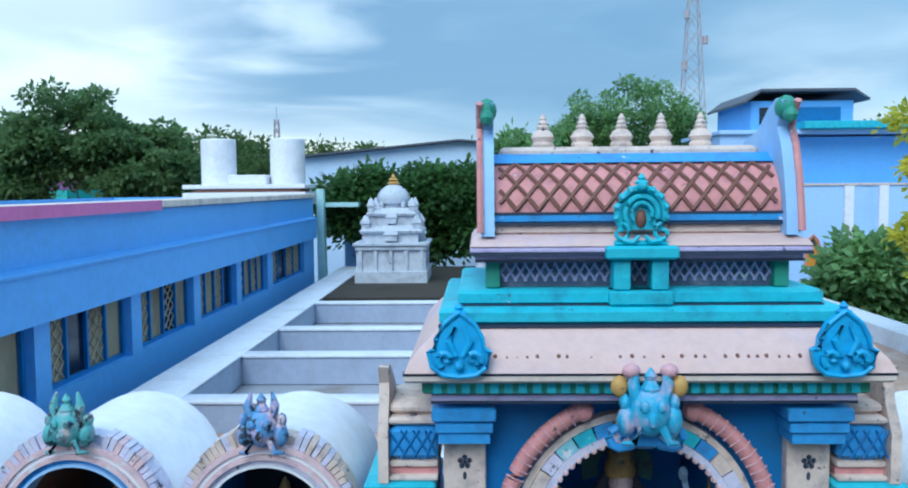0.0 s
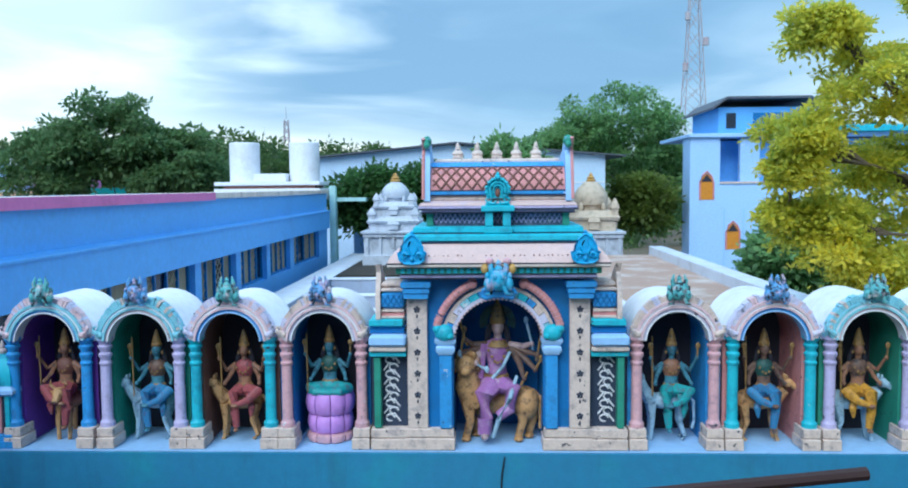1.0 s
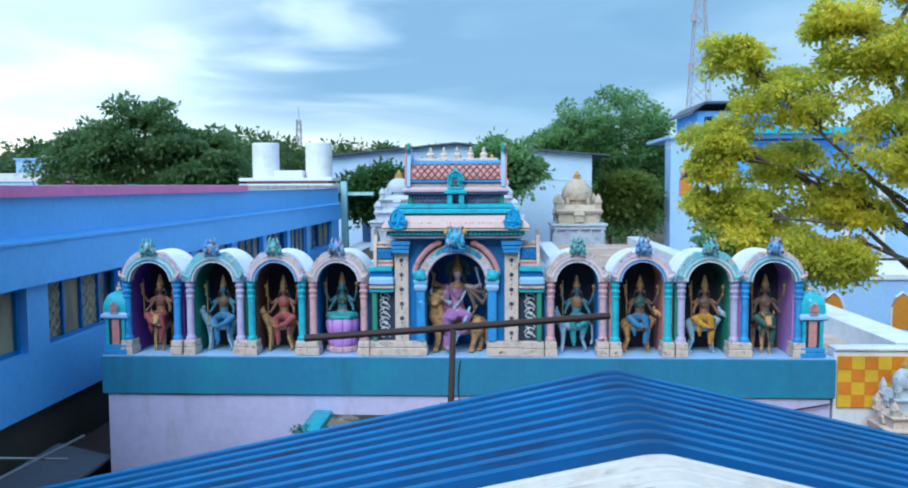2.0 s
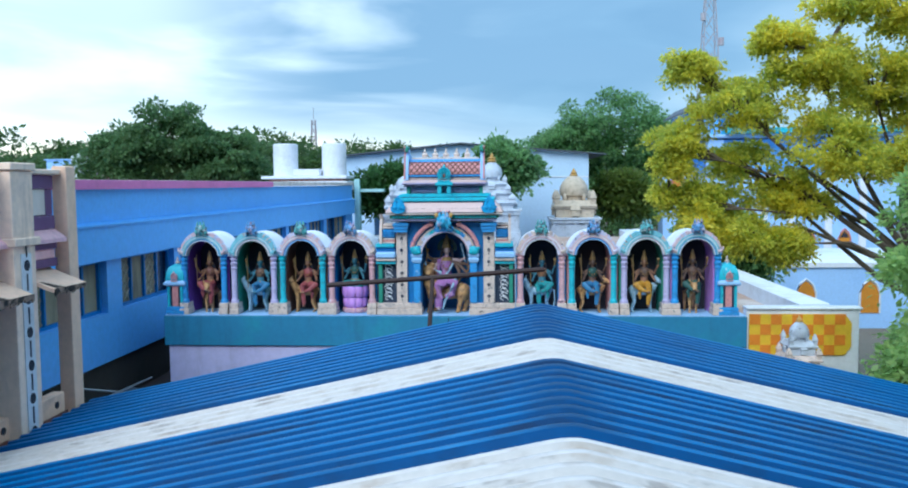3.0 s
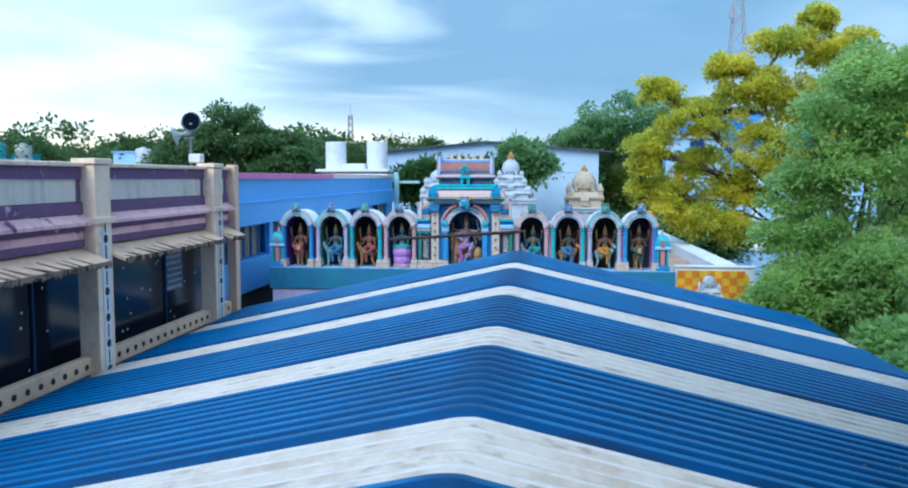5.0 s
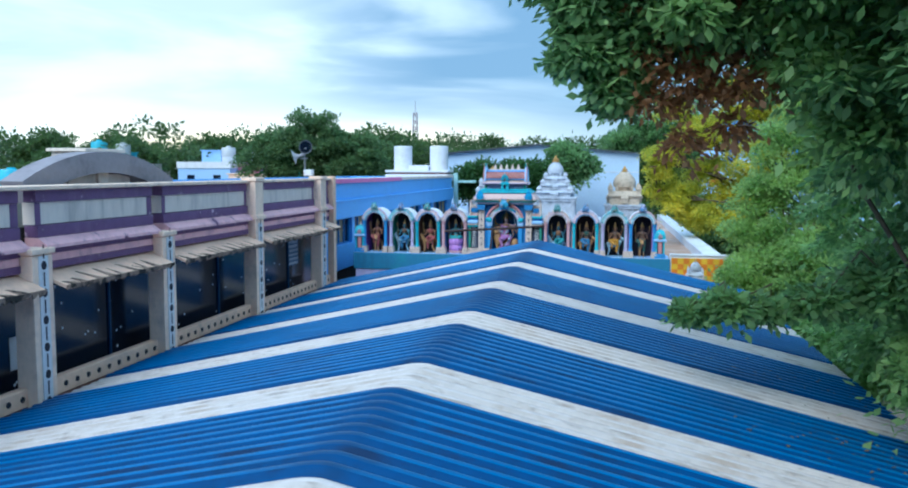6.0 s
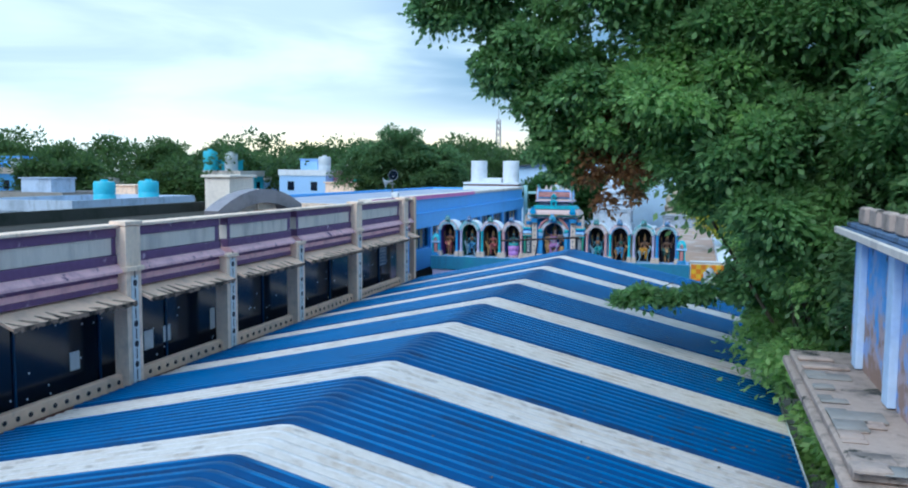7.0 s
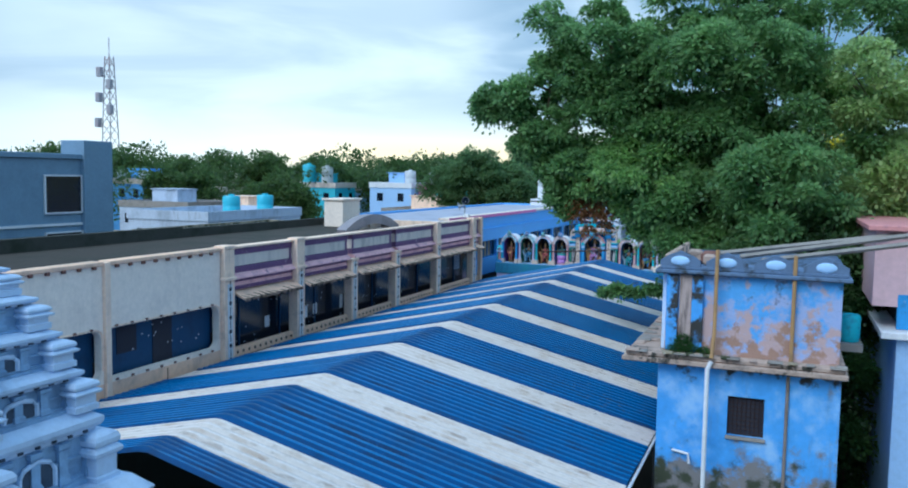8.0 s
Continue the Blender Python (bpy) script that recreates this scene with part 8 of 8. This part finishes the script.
solid("water_drum", Shape().lathe([(0.2, 0), (0.22, 0.1), (0.22, 0.5), (0.18, 0.55)], 11.05, -26.0, 5.75, 14), CYAN, "small turquoise drum fixed to the tower", "drum")
solid("side_ledge", Shape().box(10.82, 11.3, -26.4, -25.6, 5.6, 5.748), CONCRETE, "concrete bracket ledge of the tower", "ledge")

tree((11.35, -22.6, 0), [(11.3, -22.6, 6.0, 0.5, 1.2, 1.4), (11.35, -23.4, 4.0, 0.4, 1.2, 1.5), (11.3, -22.0, 2.0, 0.4, 1.2, 1.4)], 0.07, 40, 26000, 0.11, LEAF_DARK, "dark creeper tree in the gap beside the tower", 31, (0.25, 0.45), category="tree")

# ---- pink house at the edge ----
ph = thing("pink_house", (13.5, -24, 0), "pink and white house with a blue door panel", "house")
PINKW = mat("pale_pink_wall", (0.72, 0.48, 0.52), 0.65, (0.5, 0.34, 0.36), 0.4)
part("upper_wall", Shape().box(11.45, 17, -26, -18, 6.5, 8.0), PINKW, ph)
part("roof_slab", Shape().box(11.3, 17.2, -26.2, -17.8, 8.002, 8.12, 0.02), SALMON, ph)
part("lower_wall", Shape().box(11.9, 17, -26.2, -18, 0, 5.9), BLUE_LT, ph)
part("ledge", Shape().box(11.6, 17, -26.4, -18, 5.902, 6.05, 0.02), WHITE, ph)
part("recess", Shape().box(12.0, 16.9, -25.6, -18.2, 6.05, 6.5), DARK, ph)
part("blue_panel", Shape().box(11.9, 12.6, -26.02, -25.9, 6.06, 6.75), BRIGHTBLUE, ph)

# ---- grey building across the deck ----
gb = thing("grey_building", (-21, -28, 0), "grey two-storey building with white-framed windows", "building")
GREYW = mat("grey_blue_wall", (0.20, 0.30, 0.42), 0.7, (0.14, 0.21, 0.30), 0.5, big=0.6)
part("wall", Shape().box(-26, -17.5, -44, -17.0, 0, 9.4), GREYW, gb)
part("parapet", Shape().box(-26.1, -17.4, -44, -18.45, 9.402, 9.62, 0.02), GREYW, gb)
part("corner_pier", Shape().box(-18.6, -17.3, -18.44, -16.9, 0, 10.2, 0.02), GREYW, gb)
for y in (-20.25, -24.6, -29.0):
    for z0, z1 in ((7.25, 8.7), (4.9, 6.4)):
        w = part("window", Shape().box(-17.5, -17.46, y, y + 1.75, z0, z1), GLASS_DARK, gb)
        fr = Shape().box(-17.5, -17.42, y - 0.06, y, z0 - 0.06, z1 + 0.06).box(-17.5, -17.42, y + 1.75, y + 1.81, z0 - 0.06, z1 + 0.06).box(-17.5, -17.42, y, y + 1.75, z0 - 0.06, z0).box(-17.5, -17.42, y, y + 1.75, z1, z1 + 0.06)
        part("frame", fr, WHITE, w)
part("string_course", Shape().box(-17.5, -17.43, -44, -18.45, 6.7, 6.8), WHITE, gb)


# ---- town roofs beyond ----
def house(x, y, w, d, h, wall_m, roof_m, label, stair=True):
    t = thing("town_house", (x, y, 0), label, "house", group="town houses")
    part("wall", Shape().box(x - w / 2, x + w / 2, y - d / 2, y + d / 2, 0, h), wall_m, t)
    part("parapet", Shape().box(x - w / 2 - 0.1, x + w / 2 + 0.1, y - d / 2 - 0.1, y - d / 2 + 0.15, h - 0.15, h + 0.6).box(x - w / 2 - 0.1, x + w / 2 + 0.1, y + d / 2 - 0.15, y + d / 2 + 0.1, h - 0.15, h + 0.6).box(x + w / 2 - 0.15, x + w / 2 + 0.1, y - d / 2 + 0.15, y + d / 2 - 0.15, h - 0.15, h + 0.6).box(x - w / 2 - 0.1, x - w / 2 + 0.15, y - d / 2 + 0.15, y + d / 2 - 0.15, h - 0.15, h + 0.6), roof_m, t)
    if stair:
        part("stair_room", Shape().box(x - w / 4, x + w / 8, y - d / 6, y + d / 4, h, h + 1.9).box(x - w / 4 - 0.15, x + w / 8 + 0.15, y - d / 6 - 0.15, y + d / 4 + 0.15, h + 1.9, h + 2.0), wall_m, t)
    for i in range(max(2, int(w / 2.5))):
        px = x - w / 2 + (i + 0.5) * w / max(2, int(w / 2.5))
        part("window", Shape().box(px - 0.45, px + 0.45, y - d / 2 - 0.03, y - d / 2, h - 2.0, h - 0.9), GLASS_DARK, t)
    for i in range(max(2, int(d / 2.5))):
        py = y - d / 2 + (i + 0.5) * d / max(2, int(d / 2.5))
        part("window", Shape().box(x + w / 2, x + w / 2 + 0.03, py - 0.45, py + 0.45, h - 2.0, h - 0.9), GLASS_DARK, t)
    return t


def roof_tank(x, y, z, r, h, m, label):
    solid("water_tank", Shape().lathe([(r * 0.96, 0), (r, 0.05), (r, h * 0.45), (r * 0.96, h * 0.48), (r, h * 0.52), (r, h * 0.85), (r * 0.9, h * 0.93), (r * 0.35, h * 0.94), (r * 0.35, h), (r * 0.3, h)], x, y, z, 18), m, label, "water tank", group="town water tanks")


TOWN_WHITE = mat("faded_white_town_wall", (0.50, 0.56, 0.68), 0.7, (0.26, 0.30, 0.38), 0.7, big=0.5, drips=0.3)
MINT = mat("sea_green_house_paint", (0.05, 0.42, 0.40), 0.6, (0.04, 0.28, 0.28), 0.5)
TCYAN = mat("cyan_tank_plastic", (0.10, 0.52, 0.66), 0.4, (0.07, 0.4, 0.52), 0.4)
TWHITE = mat("white_tank_plastic", (0.66, 0.68, 0.72), 0.4)
house(-36, 14, 8, 13, 5.3, TOWN_WHITE, TOWN_WHITE, "low pale blue house with two roof tanks", stair=False)
roof_tank(-32.9, 11.6, 5.3, 0.72, 1.9, TCYAN, "cyan plastic water tank on a roof")
roof_tank(-32.9, 16.3, 5.3, 0.72, 1.9, TCYAN, "cyan plastic water tank on a roof")
house(-54, 62, 6, 6, 7.2, TCYAN, BONE, "turquoise house with roof tanks")
roof_tank(-56.0, 60, 7.2, 0.95, 3.4, TCYAN, "tall cyan tank on a house roof")
roof_tank(-52.9, 60, 7.2, 0.85, 3.1, TWHITE, "cream tank on a house roof")
house(-41.6, 62, 6.4, 8, 7.4, BLUE_LT, WHITE, "pale blue and pink house among trees")
house(-36.9, 63, 2.6, 6, 7.2, HOTPINK, HOTPINK, "small magenta painted house among trees", stair=False)
house(-34.4, 63, 2.2, 6, 6.4, MINT, MINT, "small sea-green painted house among trees", stair=False)
roof_tank(-39.3, 59.6, 7.4, 0.8, 2.4, TWHITE, "white tank on a house roof")
roof_tank(-36.6, 62, 7.2, 0.8, 2.4, TWHITE, "white tank on a house roof")
house(-75, 48, 10, 8, 7.4, SKYBLUE, BONE, "blue-roofed house in the town")
house(-58, 34, 10, 8, 5.0, TOWN_WHITE, CONCRETE, "weathered blue town house")
house(-47, 33, 8, 8, 4.4, CREAM, CONCRETE, "cream painted flat-roofed town house")
house(-84, 66, 10, 9, 6.0, CREAM, BONE, "cream painted flat-roofed town house")
house(-64, 82, 12, 9, 6.4, BLUE_LT, BONE, "pale blue town house")
house(-27, 40, 9, 8, 4.8, CREAM, CONCRETE, "low cream house behind the wing")
house(-23, 2, 9, 14, 4.8, CONCRETE, MOSS, "grey low house with a stained roof", stair=False)
house(-25, -9, 12, 10, 4.6, CONCRETE, MOSS, "grey low house with a dark roof", stair=False)
roof_tank(-73.5, 45.5, 7.4, 0.8, 1.8, TWHITE, "white tank on a house roof")
roof_tank(-77.5, 45.5, 7.4, 0.8, 1.8, TWHITE, "white tank on a house roof")

# ---- far woods ----
rng = random.Random(11)
cen, rad = [], []
for i in range(150):
    a = rng.uniform(-64, 42)
    d = rng.uniform(95, 170) if a < 25 else rng.uniform(120, 190)
    x, y = d * math.sin(radians(a)), -20 + d * math.cos(radians(a))
    top, wide = rng.uniform(10.8, 14.2), rng.uniform(4.0, 7.5)
    for k in range(24):
        b, q = rng.uniform(0, 6.28), rng.uniform(0, 1) ** 0.6
        cen.append((x + wide * q * math.cos(b), y + wide * q * math.sin(b) * 0.7, top - 1.2 - 0.55 * wide * q * q - rng.uniform(0, 1.0)))
        rad.append(rng.uniform(1.0, 1.7))
        if k % 2:
            cen.append((x + wide * 0.8 * math.cos(b), y + wide * 0.5 * math.sin(b), rng.uniform(1.5, top - 4)))
            rad.append(rng.uniform(1.4, 2.4))
woods = thing("far_woods", (0, 80, 0), "dark green tree line round the town", "trees", kind="stuff")
LEAF_WOOD = leaf_mat("woodland_leaves", (0.02, 0.058, 0.018), (0.11, 0.17, 0.045))
leaves("foliage", cen, rad, 290000, 0.62, LEAF_WOOD, woods, 0.1)
MID = [(-60, 70, 12.5), (-48, 72, 12), (-82, 52, 12), (-30, 72, 11.5), (-66, 44, 11), (-100, 62, 13), (-40, 84, 13), (-52, 47, 9.5), (-74, 76, 13)]
for i, (x, y, h) in enumerate(MID):
    tree((x, y, 0), [(x, y, h - 3, 4, 3.5, 2.6), (x - 3, y + 1, h - 4.2, 3, 3, 2.2), (x + 3, y - 1, h - 4.4, 3, 3, 2.2), (x, y, h - 6, 4.4, 3.5, 2.0)], 0.25, 60, 20000, 0.5, LEAF_WOOD, "dark green town tree", 60 + i, (0.6, 1.2), droop=0.1)
# fallen leaves and twigs on the striped roof
rng = random.Random(5)
lit = thing("fallen_leaves", (5.5, -20, 4.1), "dry leaves and twigs scattered on the striped roof", "leaves", kind="stuff")
s = Shape()
for i in range(420):
    y = rng.choice((-19.6, -23.2, -26.5, -16.4)) + rng.gauss(0, 0.7)
    u = min(5.8, max(0.6, rng.gauss(4.6, 1.0)))
    x, z = RX + u, RZ - (RZ - EZ) / EX * (u - 0.1) + 0.035
    a, e = rng.uniform(0, 6.28), rng.uniform(0.02, 0.06)
    s.add([(x, y, z), (x + e * math.cos(a), y + e * math.sin(a), z + 0.01), (x + e * math.cos(a + 0.9), y + e * math.sin(a + 0.9), z + 0.015)], [(0, 1, 2)])
part("leaf_litter", s, BARK, lit, smooth=False)
